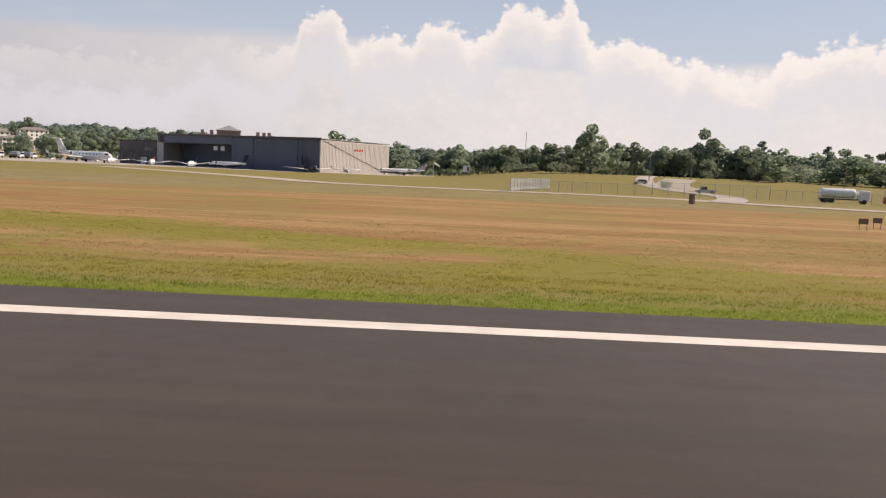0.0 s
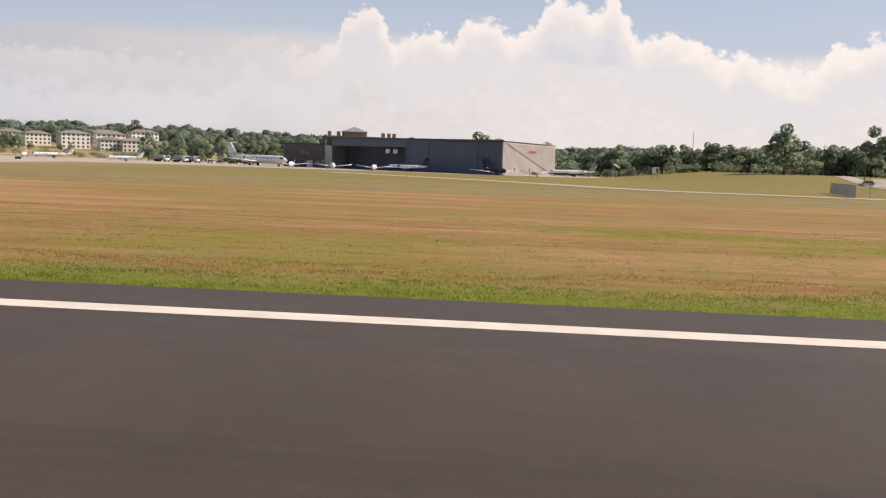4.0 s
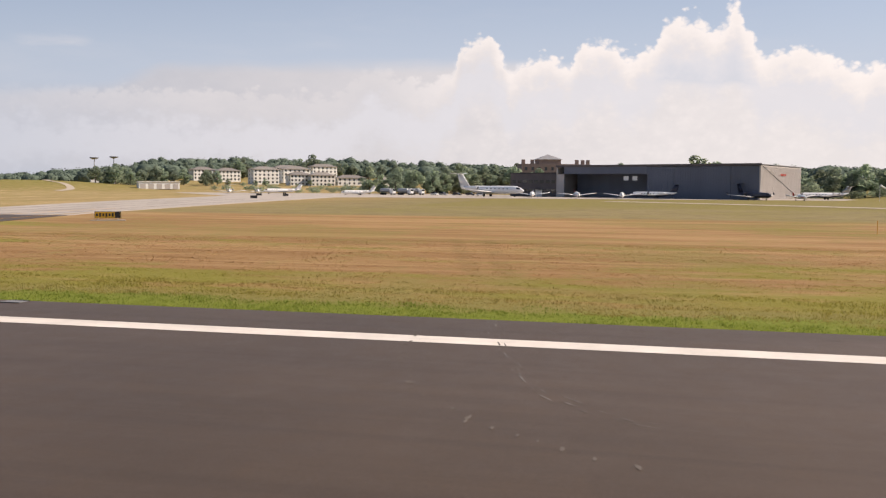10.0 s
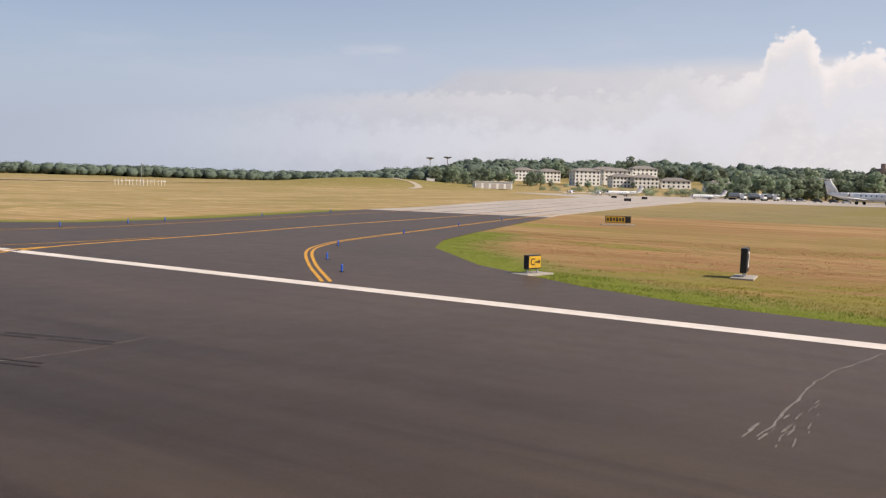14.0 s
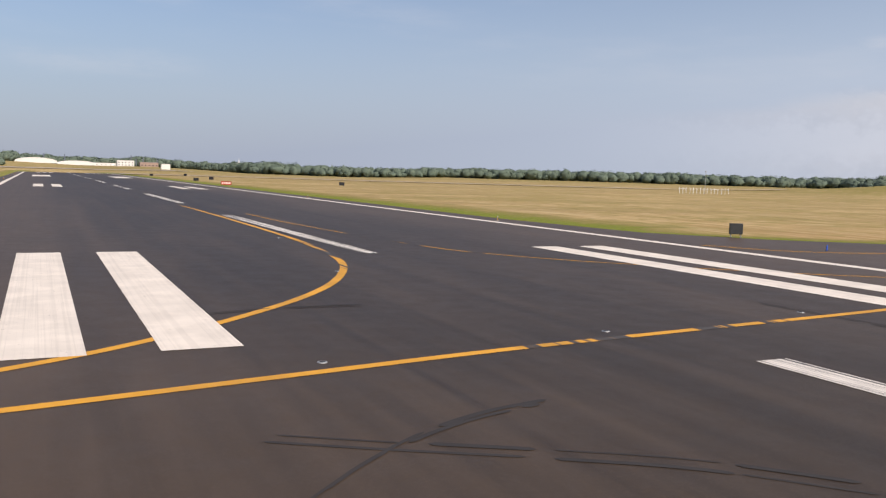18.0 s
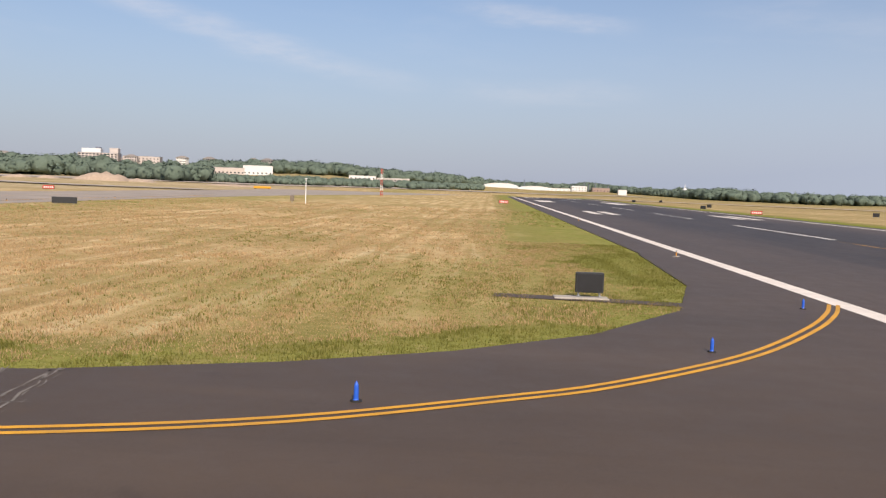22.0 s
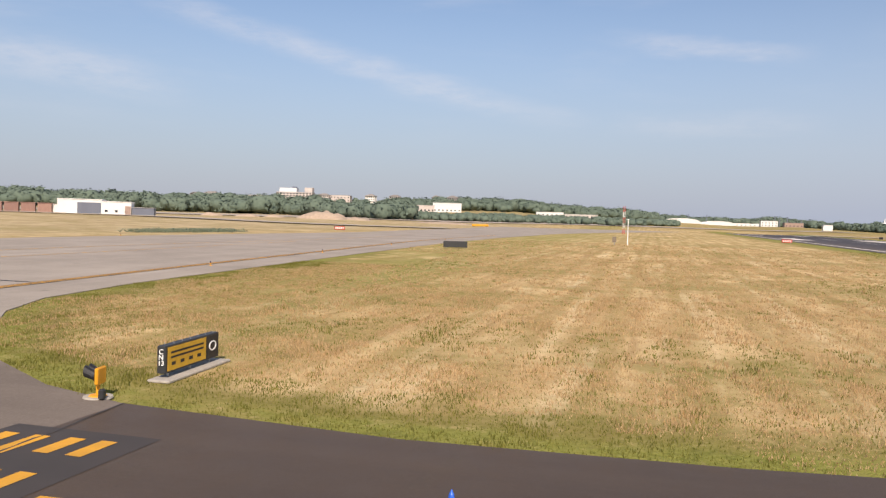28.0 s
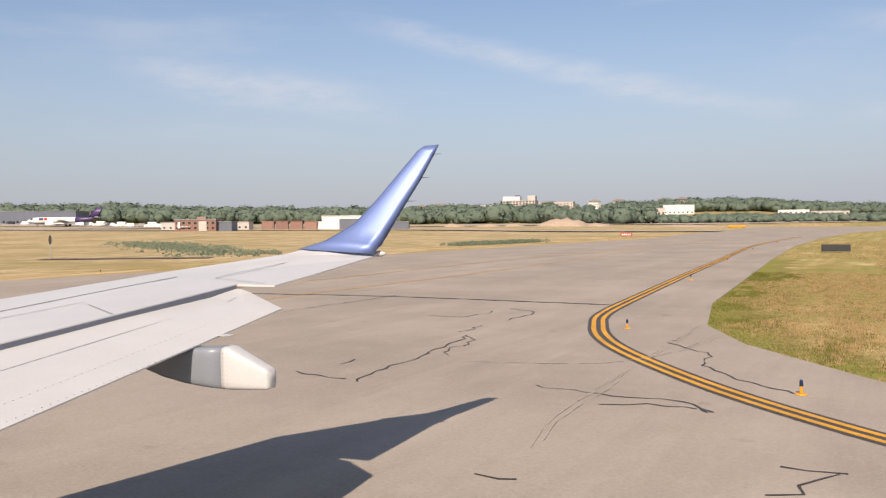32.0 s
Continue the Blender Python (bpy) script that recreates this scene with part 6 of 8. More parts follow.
def tank_truck(x, y, heading, label, tank="silver", cabcol="signwhite", L=9.5):
    t = thing("tank_truck", label, "truck", at_ground(x, y, heading), "parked vehicles")
    obj("chassis", MB().box((0, 0, 0.85), (L, 1.0, 0.3), 0.03), "dark", t)
    obj("tank", fix_normals(MB().loft([ring(px, 0, 2.15, 1.15 * q, 1.05 * q, 14) for px, q in ((-L * 0.48, 0.6), (-L * 0.465, 0.95), (-L * 0.44, 1), (L * 0.16, 1), (L * 0.185, 0.95), (L * 0.20, 0.6))]).mesh("tank", True)), tank, t)
    for k in range(4):
        obj("tank_band", MB().loft([ring(-L * 0.40 + L * 0.17 * k + d, 0, 2.15, 1.17, 1.07, 14) for d in (0, 0.12)]), tank, t)
    cab = obj("cab", MB().box((L * 0.36, 0, 1.75), (L * 0.22, 2.3, 2.3), 0.15), cabcol, t)
    obj("windscreen", MB().box((L * 0.472, 0, 2.3), (0.08, 1.9, 0.9), 0.03), "glass", cab)
    for sx in (-0.40, -0.27, 0.36):
        for sy in (-1, 1):
            obj("wheel", MB().tube((L * sx, sy * 0.75, 0.5), (L * sx, sy * 1.15, 0.5), 0.5, n=12), "rubber", t)
    return t


for x, y, h, c in ((396, 492, 240, "silver"), (399, 484, 240, "silver"), (401, 479, 240, "silver")):
    tank_truck(x, y, h, "silver aviation fuel truck on the far apron", c)
for k, (x, y, c) in enumerate(((405, 471, "signwhite"), (407, 467, "silver"), (401, 459, "signblack"), (404, 453, "dark"), (398, 447, "signwhite"))):
    car(x, y, 240 + 7 * k, c, {"signwhite": "white car parked beside the apron", "silver": "silver car parked beside the apron", "signblack": "black car parked beside the apron", "dark": "dark grey car parked beside the apron"}[c])
car(280, 214.5, 95, "silver", "silver car on the access road")
car(238, 205, 80, "silver", "silver pickup truck behind the fence", "pickup_truck")
tank_truck(188, 189, 262, "white cement tank trailer beside the road", "planewhite", "planewhite", 10.5)
car(184, 178, 262, "red", "red truck behind the white tanker", "box_truck")
for k in range(13):
    f = k / 12
    car(-590 + 115 * f, 838 + 2 * math.sin(5 * k) - 18 * f, 205 + 9 * (k % 3), "signwhite" if k % 4 else "silver", "white delivery van on the cargo apron" if k % 4 else "silver delivery van on the cargo apron", "van" if k % 3 else "box_truck")
for k in range(5):
    car(-655 + 9 * k, 812 + 5 * k, 208, "signwhite" if k % 2 else "dark", "white van by the cargo terminal" if k % 2 else "dark van by the cargo terminal", "van")

# ---- airfield signs, lamps, fences ----
def text_mesh(words, size, depth=0.01):
    c = bpy.data.curves.new("lettering", "FONT")
    c.body, c.size, c.extrude, c.align_x, c.align_y = words, size, depth, "CENTER", "CENTER"
    tmp = bpy.data.objects.new("lettering", c)
    me = bpy.data.meshes.new_from_object(tmp)
    bpy.data.objects.remove(tmp)
    return me


def letters(words, size, parent, loc, rz=0.0, mat="signwhite", lie=90):
    o = obj("lettering", text_mesh(words, size), mat, parent)
    o.location, o.rotation_euler = loc, (radians(lie), 0, radians(rz))
    return o


def edge_lamp(x, y, label, top, name, category="airfield lamp", h=0.42, group="edge lamps", pad=True):
    t = thing(name, label, category, pose(x, y, 0), group)
    if pad:
        obj("base_plate", MB().tube((0, 0, 0.0), (0, 0, 0.02), 0.14 if top == "lampcap" else 0.24, 0.125 if top == "lampcap" else 0.22, 16), "orange" if top == "lampcap" else "pad", t)
    obj("stem", MB().tube((0, 0, 0.03), (0, 0, h * 0.62), 0.036, 0.030, 10), "orange", t)
    obj("collar", MB().tube((0, 0, h * 0.58), (0, 0, h * 0.64), 0.14 * h, 0.14 * h, 12), "orange" if top != "lampcap" else "dark", t)
    obj("lens", MB().loft([ring_z(r * h, h * f) for r, f in ((0.115, 0.64), (0.13, 0.75), (0.115, 0.92), (0.05, 1.0))]), top, t)
    return t


def ring_z(r, z, n=12, x=0.0, y=0.0):
    return [(x + r * math.cos(2 * math.pi * k / n), y + r * math.sin(2 * math.pi * k / n), z) for k in range(n)]


lamp = edge_lamp(22.85, 309.3, "yellow stemmed runway edge lamp with a clear top", "silver", "runway_lamp", h=0.40)
for side in (1, -1):
    for k in range(-5, 13):
        y = 309.3 + 60.3 * k
        if (side, k) in ((1, 0), (1, 2), (-1, 2)):
            continue
        copy_thing(lamp, pose(side * 22.85, y, 0))
blue_lamp = edge_lamp(-76.3, 446.0, "yellow taxiway edge lamp with a dark blue top", "lampcap", "taxiway_lamp", h=0.33, group="taxiway lamps")
for x, y in ((-85.2, 453.1), (-91.9, 463.0), (-95.0, 489), (-97, 515), (-99, 545), (-100, 580), (-100, 620), (-139.5, 480), (-138.5, 510), (-137.5, 540), (-136, 570), (-134, 600)):
    copy_thing(blue_lamp, pose(x, y, 0))


def marker(x, y):
    t = thing("blue_marker", "blue plastic taxiway edge marker post", "marker post", pose(x, y, 0), "blue markers")
    obj("foot", MB().tube((0, 0, 0), (0, 0, 0.03), 0.11, 0.10, 14), "rubber", t)
    obj("tube", MB().loft([ring_z(r, z, 14) for r, z in ((0.055, 0.03), (0.046, 0.05), (0.044, 0.27), (0.036, 0.31))]), "bluelamp", t)
    obj("cap", MB().loft([ring_z(r, z, 12) for r, z in ((0.036, 0.31), (0.022, 0.335), (0.009, 0.37))]), "bluelamp", t)
    return t


mk = marker(-29.2, 456.6)
for x, y in ((-23.6, 466.0), (-37.1, 450.1), (-46.9, 447.2), (-57.3, 445.7), (-67.0, 445.0), (29.6, 429.1), (36.8, 434.2), (25.6, 425.0), (28.6, 459.3), (35.0, 458.6), (42, 460), (47, 461.5), (50, 438.5), (64, 442.0), (80, 446.0), (62, 464.5), (78, 468.5)):
    copy_thing(mk, pose(x, y, 0))


def flush_lamp(x, y):
    t = thing("flush_lamp", "round flush runway lamp in a steel ring", "airfield lamp", pose(x, y, 0), "flush lamps")
    obj("ring", MB().loft([ring_z(r, z, 18) for r, z in ((0.11, 0.0), (0.106, 0.014), (0.075, 0.016), (0.07, 0.010))], False), "steel", t)
    obj("dome", MB().loft([ring_z(r, z, 14) for r, z in ((0.071, 0.010), (0.06, 0.02), (0.02, 0.025))]), "dark", t)
    return t


fl = flush_lamp(5.5, 426.2)
for x, y in ((3.0, 419.2), (9.5, 432.3), (14.8, 437.4), (-9.5, 439.4), (-1.5, 440.6), (6.5, 441.5), (-4, 455), (-2, 472), (0.9, 395), (0.9, 380), (-0.8, 498)):
    copy_thing(fl, pose(x, y, 0))


def board(name, x, y, rz, w, h, d, face, label, category="sign", lift=0.22, pad=True, back="signblack", group=""):
    """A box sign on two legs; its face looks along its own -y."""
    t = thing(name, label, category, at_ground(x, y, rz), group)
    obj("box", MB().box((0, 0, lift + h / 2), (w, d, h), 0.02), back, t)
    if face:
        obj("face", MB().box((0, -d / 2 - 0.008, lift + h / 2), (w - 0.10, 0.012, h - 0.10), 0.004), face, t)
    for s in (-1, 1):
        leg = obj("leg", MB().tube((s * w * 0.38, 0, -0.1), (s * w * 0.38, 0, lift), 0.035, n=8), "steel", t)
        obj("foot_plate", MB().box((s * w * 0.38, 0, 0.05), (0.16, 0.16, 0.02), 0.005), "steel", leg)
    if pad:
        obj("pad", MB().box((0, 0, -0.02), (w + 0.9, d + 0.75, 0.10), 0.02), "pad", t, "pale concrete pad")
    return t


s2 = board("distance_sign", 37.2, 410.9, 6, 1.0, 1.12, 0.28, "signblack", "black distance board with a white figure two")
letters("2", 1.05, s2, (0, -0.165, 0.78))
sc = board("location_sign", 31.2, 418.7, -12, 0.95, 0.62, 0.26, "signyellow", "yellow taxiway sign with a black letter and arrow")
letters("C", 0.44, sc, (-0.18, -0.15, 0.53), mat="signblack")
obj("arrow", MB().box((0.14, -0.15, 0.53), (0.26, 0.012, 0.06)).add([(0.24, -0.156, 0.64), (0.36, -0.156, 0.53), (0.24, -0.156, 0.42)], [(0, 1, 2)]), "signblack", sc)
ds = board("direction_sign", 83.7, 434.0, -62, 2.7, 0.72, 0.34, "signyellow", "long yellow direction sign with dark lettering bars")
for k in range(6):
    obj("lettering_bar", MB().box((-1.1 + 0.32 * k, -0.19, 0.58), (0.20, 0.01, 0.40 if k % 2 else 0.30)), "signblack", ds)
obj("dark_panel", MB().box((1.0, -0.19, 0.58), (0.55, 0.012, 0.60)), "signblack", ds)
for k, (x, y, rz) in enumerate(((233, 486, -60), (290, 500, -60), (300, 515, -60))):
    board("apron_sign", x, y, rz, 2.0, 0.8, 0.3, "signblack", "dark sign board beside the apron taxiway", pad=False)
b1 = board("dark_board", -31.1, 466.6, 2, 1.02, 0.74, 0.26, None, "dark green-black back of a sign board on short legs", back="dark", lift=0.20, pad=False)
obj("pad", MB().box((-0.30, -0.05, -0.02), (2.0, 0.70, 0.11), 0.02), "pad", b1, "pale concrete pad")
obj("back_panel", MB().box((0, -0.137, 0.57), (0.92, 0.02, 0.64), 0.01), "signblack", b1)
board("dark_board", 31.6, 469.9, -30, 0.95, 0.80, 0.26, None, "dark back of a sign board across the runway", back="dark", pad=False)
board("dark_board", -89.3, 541.5, 6, 3.1, 0.80, 0.3, None, "long dark sign board at the taxiway bend", back="dark", lift=0.12, pad=False)
marking("service_strip", [(-34.6, 466.6), (-31, 466.3), (-26.2, 465.6)], 1.05, "taxi", "narrow asphalt strip leading to the sign board", z=-0.02)

# big sign at the hold line, its end towards the taxiway
cn = thing("hold_sign", "black framed yellow sign with stencilled end, on a concrete pad", "sign", pose(-75.45, 452.95, 0, 0, 0, 3) @ Matrix.Diagonal((0.65, 1.0, 0.65, 1.0)))
obj("box", MB().box((0, 0, 0.68), (0.34, 2.7, 0.98), 0.02), "dark", cn)
obj("yellow_face", MB().box((0.178, -0.32, 0.68), (0.012, 1.9, 0.84), 0.004), "signyellow", cn)
obj("dark_face", MB().box((0.178, 0.98, 0.68), (0.012, 0.62, 0.84), 0.004), "signblack", cn)
for r in range(2):
    obj("lettering_bar", MB().box((0.187, -0.32, 0.90 - 0.17 * r), (0.006, 1.6, 0.07)), "signblack", cn)
for k in range(4):
    obj("lettering_bar", MB().box((0.187, -1.0 + 0.42 * k, 0.50), (0.006, 0.18, 0.12)), "signblack", cn)
letters("O", 0.55, cn, (0.19, 0.98, 0.68), 90, "signwhite")
for k, w in enumerate(("C", "N", "13")):
    letters(w, 0.25, cn, (0, -1.36, 0.96 - 0.20 * k))
for s in (-1, 0, 1):
    obj("leg", MB().tube((0, s * 1.05, -0.05), (0, s * 1.05, 0.2), 0.04, n=8), "steel", cn)
obj("pad", MB().box((0.10, 0, -0.02), (0.86, 3.2, 0.11), 0.03), "pad", cn, "pale concrete pad")
for k in range(12):
    obj("wire_spike", MB().tube((-0.1 + 0.2 * (k % 2), -1.1 + 0.2 * k, 1.17), (-0.1 + 0.2 * (k % 2), -1.1 + 0.2 * k, 1.24), 0.008, n=5), "steel", cn)

gd = thing("guard_lamp", "yellow runway guard lamp with twin black hoods on a round pad", "airfield lamp", pose(-75.5, 449.5, 0, 0, 0, -80) @ Matrix.Scale(0.72, 4))
obj("pad", MB().tube((0, 0, -0.02), (0, 0, 0.035), 0.42, 0.40, 20), "pad", gd, "pale round concrete pad")
obj("base_plate", MB().tube((0, 0, 0.035), (0, 0, 0.07), 0.26, 0.22, 16), "orange", gd)
obj("stem", MB().tube((0, 0, 0.07), (0, 0, 0.40), 0.06, 0.05, 10), "orange", gd)
obj("body", MB().box((0, 0.06, 0.62), (0.56, 0.11, 0.50), 0.04), "orange", gd)
for s in (-1, 1):
    hd = obj("hood", MB().loft([[(s * 0.14 + r * math.cos(a), 0.0 - dy, 0.62 + 0.45 * dy + r * math.sin(a)) for a in [math.pi * k / 7 for k in range(14)]] for r, dy in ((0.14, 0.0), (0.15, 0.14), (0.17, 0.30))], False), "signblack", gd)
    obj("lamp_lens", MB().tube((s * 0.14, -0.05, 0.62), (s * 0.14, -0.07, 0.62), 0.12, n=14), "signyellow", hd)
obj("cable_box", MB().box((0.34, 0.28, 0.16), (0.22, 0.16, 0.30), 0.04), "dark", gd)

# posts, masts and boards further off
pl = thing("white_pole", "slim white pole with a small lamp box in the grass", "pole", pose(-68.9, 591, 0))
obj("pole", MB().tube((0, 0, -0.1), (0, 0, 4.7), 0.09, 0.06, 8), "signwhite", pl)
obj("cross_arm", MB().box((0, 0, 4.6), (0.5, 0.08, 0.08), 0.01), "signwhite", pl)
ub = thing("utility_box", "brown cabinet on a post beside the white pole", "cabinet", pose(-71.2, 590, 0))
obj("cabinet", MB().box((0, 0, 0.95), (0.7, 0.45, 1.0), 0.03), "timber", ub)
obj("post", MB().tube((0, 0, -0.1), (0, 0, 0.5), 0.06, n=8), "steel", ub)
tw = thing("lattice_mast", "red and white lattice mast beside the runway's end", "mast", at_ground(-74.7, 745))
for k in range(5):
    paint_of = "signred" if k % 2 == 0 else "signwhite"
    for a in (0, 1, 2):
        p = (0.45 * math.cos(2.094 * a), 0.45 * math.sin(2.094 * a))
        q = (0.45 * math.cos(2.094 * (a + 1)), 0.45 * math.sin(2.094 * (a + 1)))
        obj("upright", MB().tube((*p, 2.0 * k), (*p, 2.0 * k + 2.0), 0.06, n=5), paint_of, tw)
        obj("strut", MB().tube((*p, 2.0 * k), (*q, 2.0 * k + 1.0), 0.035, n=4), paint_of, tw)
        obj("strut", MB().tube((*q, 2.0 * k + 1.0), (*p, 2.0 * k + 2.0), 0.035, n=4), paint_of, tw)
sp = thing("round_sign", "grey back of a round sign on a post", "sign", at_ground(-173, 501, -20))
obj("post", MB().tube((0, 0, -0.1), (0, 0, 2.4), 0.05, n=8), "steel", sp)
obj("disc", MB().tube((0, -0.06, 2.2), (0, -0.03, 2.2), 0.55, n=16), "dark", sp)
for x, y, rz, c, lab in ((-139.6, 632, 20, "signred", "red mandatory sign at the taxiway"), (-31.2, 666, 4, "signred", "red mandatory sign beside the runway"), (27.8, 639, -8, "signred", "red mandatory sign beside the runway")):
    r = board("red_sign", x, y, rz, 2.6, 0.85, 0.3, c, lab, pad=False)
    for k in range(5):
        obj("lettering_bar", MB().box((-0.9 + 0.45 * k, -0.17, 0.64), (0.24, 0.012, 0.40)), "signwhite", r)
for x, y in ((42.3, 740), (67.6, 667), (30.4, 700), (33.5, 845), (58, 905)):
    board("small_black_board", x, y, -15, 1.6, 1.0, 0.3, None, "small black board seen from behind", back="signblack", pad=False)
for k in range(5):
    e = thing("localiser_antenna", "white localiser antenna frame in the grass", "antenna", at_ground(203 + 3.2 * k, 672 - 2.1 * k, -34), "antenna row")
    obj("bar", MB().box((0, 0, 1.7), (3.4, 0.12, 0.12), 0.01), "signwhite", e)
    for j in (-1, 0, 1):
        obj("post", MB().tube((1.2 * j, 0, -0.2), (1.2 * j, 0, 2.2), 0.07, n=6), "signwhite", e)
am = thing("antenna_mast", "thin grey mast above the antenna row", "mast", at_ground(211, 669))
obj("pole", MB().tube((0, 0, -0.2), (0, 0, 8.5), 0.10, 0.06, 8), "steel", am)
obj("mast_head", MB().box((0, 0, 8.2), (0.5, 0.3, 0.5), 0.03), "steel", am)

# east roadside
def utility_pole(x, y, h, arm=True):
    t = thing("utility_pole", "weathered wooden utility pole", "pole", at_ground(x, y), "utility poles")
    obj("pole", MB().tube((0, 0, -0.5), (0, 0, h), 0.17, 0.11, 8), "timber", t)
    if arm:
        obj("cross_arm", MB().box((0, 0, h - 0.8), (2.4, 0.12, 0.14), 0.01, rz=70), "timber", t)
        for k in (-1, 1):
            obj("insulator", MB().tube((k * 0.37, k * 1.0, h - 0.75), (k * 0.37, k * 1.0, h - 0.5), 0.06, n=6), "grey", t)


for x, y, h, a in ((397.7, 244.4, 18.6, False), (360.3, 166.6, 11.6, True), (298, 208, 10, True), (312, 190, 11, True), (300, 140, 14, True), (345, 205, 12, True)):
    utility_pole(x, y, h, a)
ws = thing("white_sign_board", "white notice board on two posts before the trees", "sign", at_ground(333, 271.4, -85))
obj("panel", MB().box((0, 0, 3.0), (2.6, 0.15, 2.4), 0.03), "signwhite", ws)
obj("dark_half", MB().box((0.7, -0.09, 3.0), (0.9, 0.02, 1.8)), "clad", ws)
for s in (-1, 1):
    obj("post", MB().tube((s * 1.0, 0.1, -0.2), (s * 1.0, 0.1, 3.0), 0.08, n=8), "timber", ws)
fp = smooth_line([(262, 384), (230, 350), (200, 322), (172, 300), (166, 275), (165, 248), (160, 232), (149, 223), (138, 205), (125, 175), (112, 130), (105, 60)], 4)
tagged(obj("perimeter_road", ribbon(MB(), fp, 9.0, 0.02), "path"), "pale narrow perimeter road", "road", kind="structure")
ar = smooth_line([(150, 226), (175, 217), (205, 210), (236, 208), (255, 211), (274, 213), (295, 210), (315, 206), (345, 198), (395, 190)], 4)


def over_ground(mb, lift):
    mb.v = [(x, y, gz(x, y) + lift) for x, y, z in mb.v]
    return mb


tagged(obj("bare_earth", over_ground(ribbon(MB(), smooth_line([(252, 203), (280, 204), (318, 192)], 4), 11.0, 0), 0.02), "gravel"), "bare tan earth beside the access road", "earth", kind="structure")
tagged(obj("access_road", over_ground(ribbon(MB(), ar, 6.0, 0.03), 0.06), "apron"), "pale access road behind the fence", "road", kind="structure")


def fence(pts, h, label, slats=False):
    t = thing("chain_link_fence" if not slats else "panel_fence", label, "fence")
    line = smooth_line(pts, 3.0)
    if slats:
        for a, b in zip(line, line[1:]):
            c = ((a[0] + b[0]) / 2, (a[1] + b[1]) / 2)
            turn = math.degrees(math.atan2(b[1] - a[1], b[0] - a[0]))
            for k in range(9):
                f = (k + 0.5) / 9
                obj("slat", MB().box((a[0] + (b[0] - a[0]) * f, a[1] + (b[1] - a[1]) * f, h / 2 + 0.1), (0.16, 0.04, h), 0.0, rz=turn), "palegrey", t)
            for zz in (0.5, h - 0.4):
                obj("rail", MB().box((c[0], c[1], zz), (math.dist(a, b) - 0.14, 0.06, 0.10), 0.0, rz=turn), "palegrey", t)
    else:
        mb = MB()
        for a, b in zip(line, line[1:]):
            for k in range(8):
                f0, f1 = k / 8, (k + 1) / 8
                p0 = (a[0] + (b[0] - a[0]) * f0, a[1] + (b[1] - a[1]) * f0)
                p1 = (a[0] + (b[0] - a[0]) * f1, a[1] + (b[1] - a[1]) * f1)
                mb.tube((*p0, 0.1), (*p1, h), 0.012, n=3, caps=False).tube((*p0, h), (*p1, 0.1), 0.012, n=3, caps=False)
            mb.tube((*a, h * 0.5), (*b, h * 0.5), 0.012, n=3, caps=False)
        obj("wire_mesh", mb, "steel", t)
        for a, b in zip(line, line[1:]):
            obj("rail", MB().tube((*a, h), (*b, h), 0.035, n=5), "steel", t)
    for p in line:
        obj("post", MB().tube((*p, -0.2), (*p, h + 0.15), 0.06, n=6), "steel" if not slats else "timber", t)


fence([(166, 262.5), (188, 256.6), (211, 250.6)], 2.4, "pale slatted fence panels running from the grass", True)
fence([(176, 259), (177, 252), (179, 243), (181, 232)], 2.2, "chain link fence along the road")
fence([(188, 205), (184, 185), (176, 160), (165, 130), (155, 90)], 2.2, "chain link fence behind the road")
fence([(181, 232), (184, 218), (188, 205)], 2.9, "chain link gate across the access road")
us = thing("utility_pedestal", "grey utility pedestal beside the perimeter road", "cabinet", pose(134, 236, 0, 0, 0, 20))
obj("cabinet", MB().box((0, 0, 0.75), (0.8, 0.6, 1.5), 0.05), "timber", us)
obj("lid", MB().box((0, 0, 1.53), (0.9, 0.7, 0.08), 0.02), "grey", us)
for x, y in ((78.11, 235.33), (81.34, 232.54)):
    board("brown_board", x, y, 70, 0.8, 0.5, 0.12, None, "small brown board on legs in the grass", back="timber", lift=0.5, pad=False)
st = thing("survey_stake", "thin orange survey stake in the dry grass", "stake", pose(83.5, 356.4, 0))
obj("stake", MB().box((0, 0, 0.55), (0.07, 0.05, 1.25), 0.01), "orange", st)
obj("flag", MB().box((0.08, 0, 1.05), (0.16, 0.01, 0.16)), "orange", st)
wk = thing("windsock_mast", "white windsock on a pole beside the apron", "windsock", at_ground(353, 285, -70))
obj("pole", MB().tube((0, 0, -0.2), (0, 0, 6), 0.10, 0.07, 8), "signwhite", wk)
obj("sock", MB().loft([[(0.3 + px, r * math.cos(a), 5.7 - 0.5 * px + r * math.sin(a)) for a in [math.pi * k / 5 for k in range(10)]] for px, r in ((0, 0.45), (1.2, 0.35), (2.6, 0.2))], False), "signwhite", wk)

# far pavements that follow the ground
tagged(obj("far_taxiway", over_ground(ribbon(MB(), smooth_line([(20, 945), (180, 836), (330, 740)], 10), 26, 0), 0.35), "gravel"), "pale taxiway far across the grass", "taxiway", kind="structure")
tagged(obj("crossing_runway", over_ground(ribbon(MB(), smooth_line([(-640, 668), (-250, 975), (110, 1257)], 10), 38, 0), 0.35), "gravel"), "pale crossing runway far across the airfield", "runway", kind="structure")
tagged(obj("west_taxiway", over_ground(ribbon(MB(), smooth_line([(-800, 740), (-450, 735), (-135, 733)], 10), 24, 0), 0.30), "gravel"), "pale taxiway in front of the cargo area", "taxiway", kind="structure")
tagged(obj("cargo_apron", over_ground(ribbon(MB(), smooth_line([(-760, 742), (-420, 905), (-250, 1005)], 10), 60, 0), 0.25), "gravel"), "pale concrete cargo apron", "apron", kind="structure")
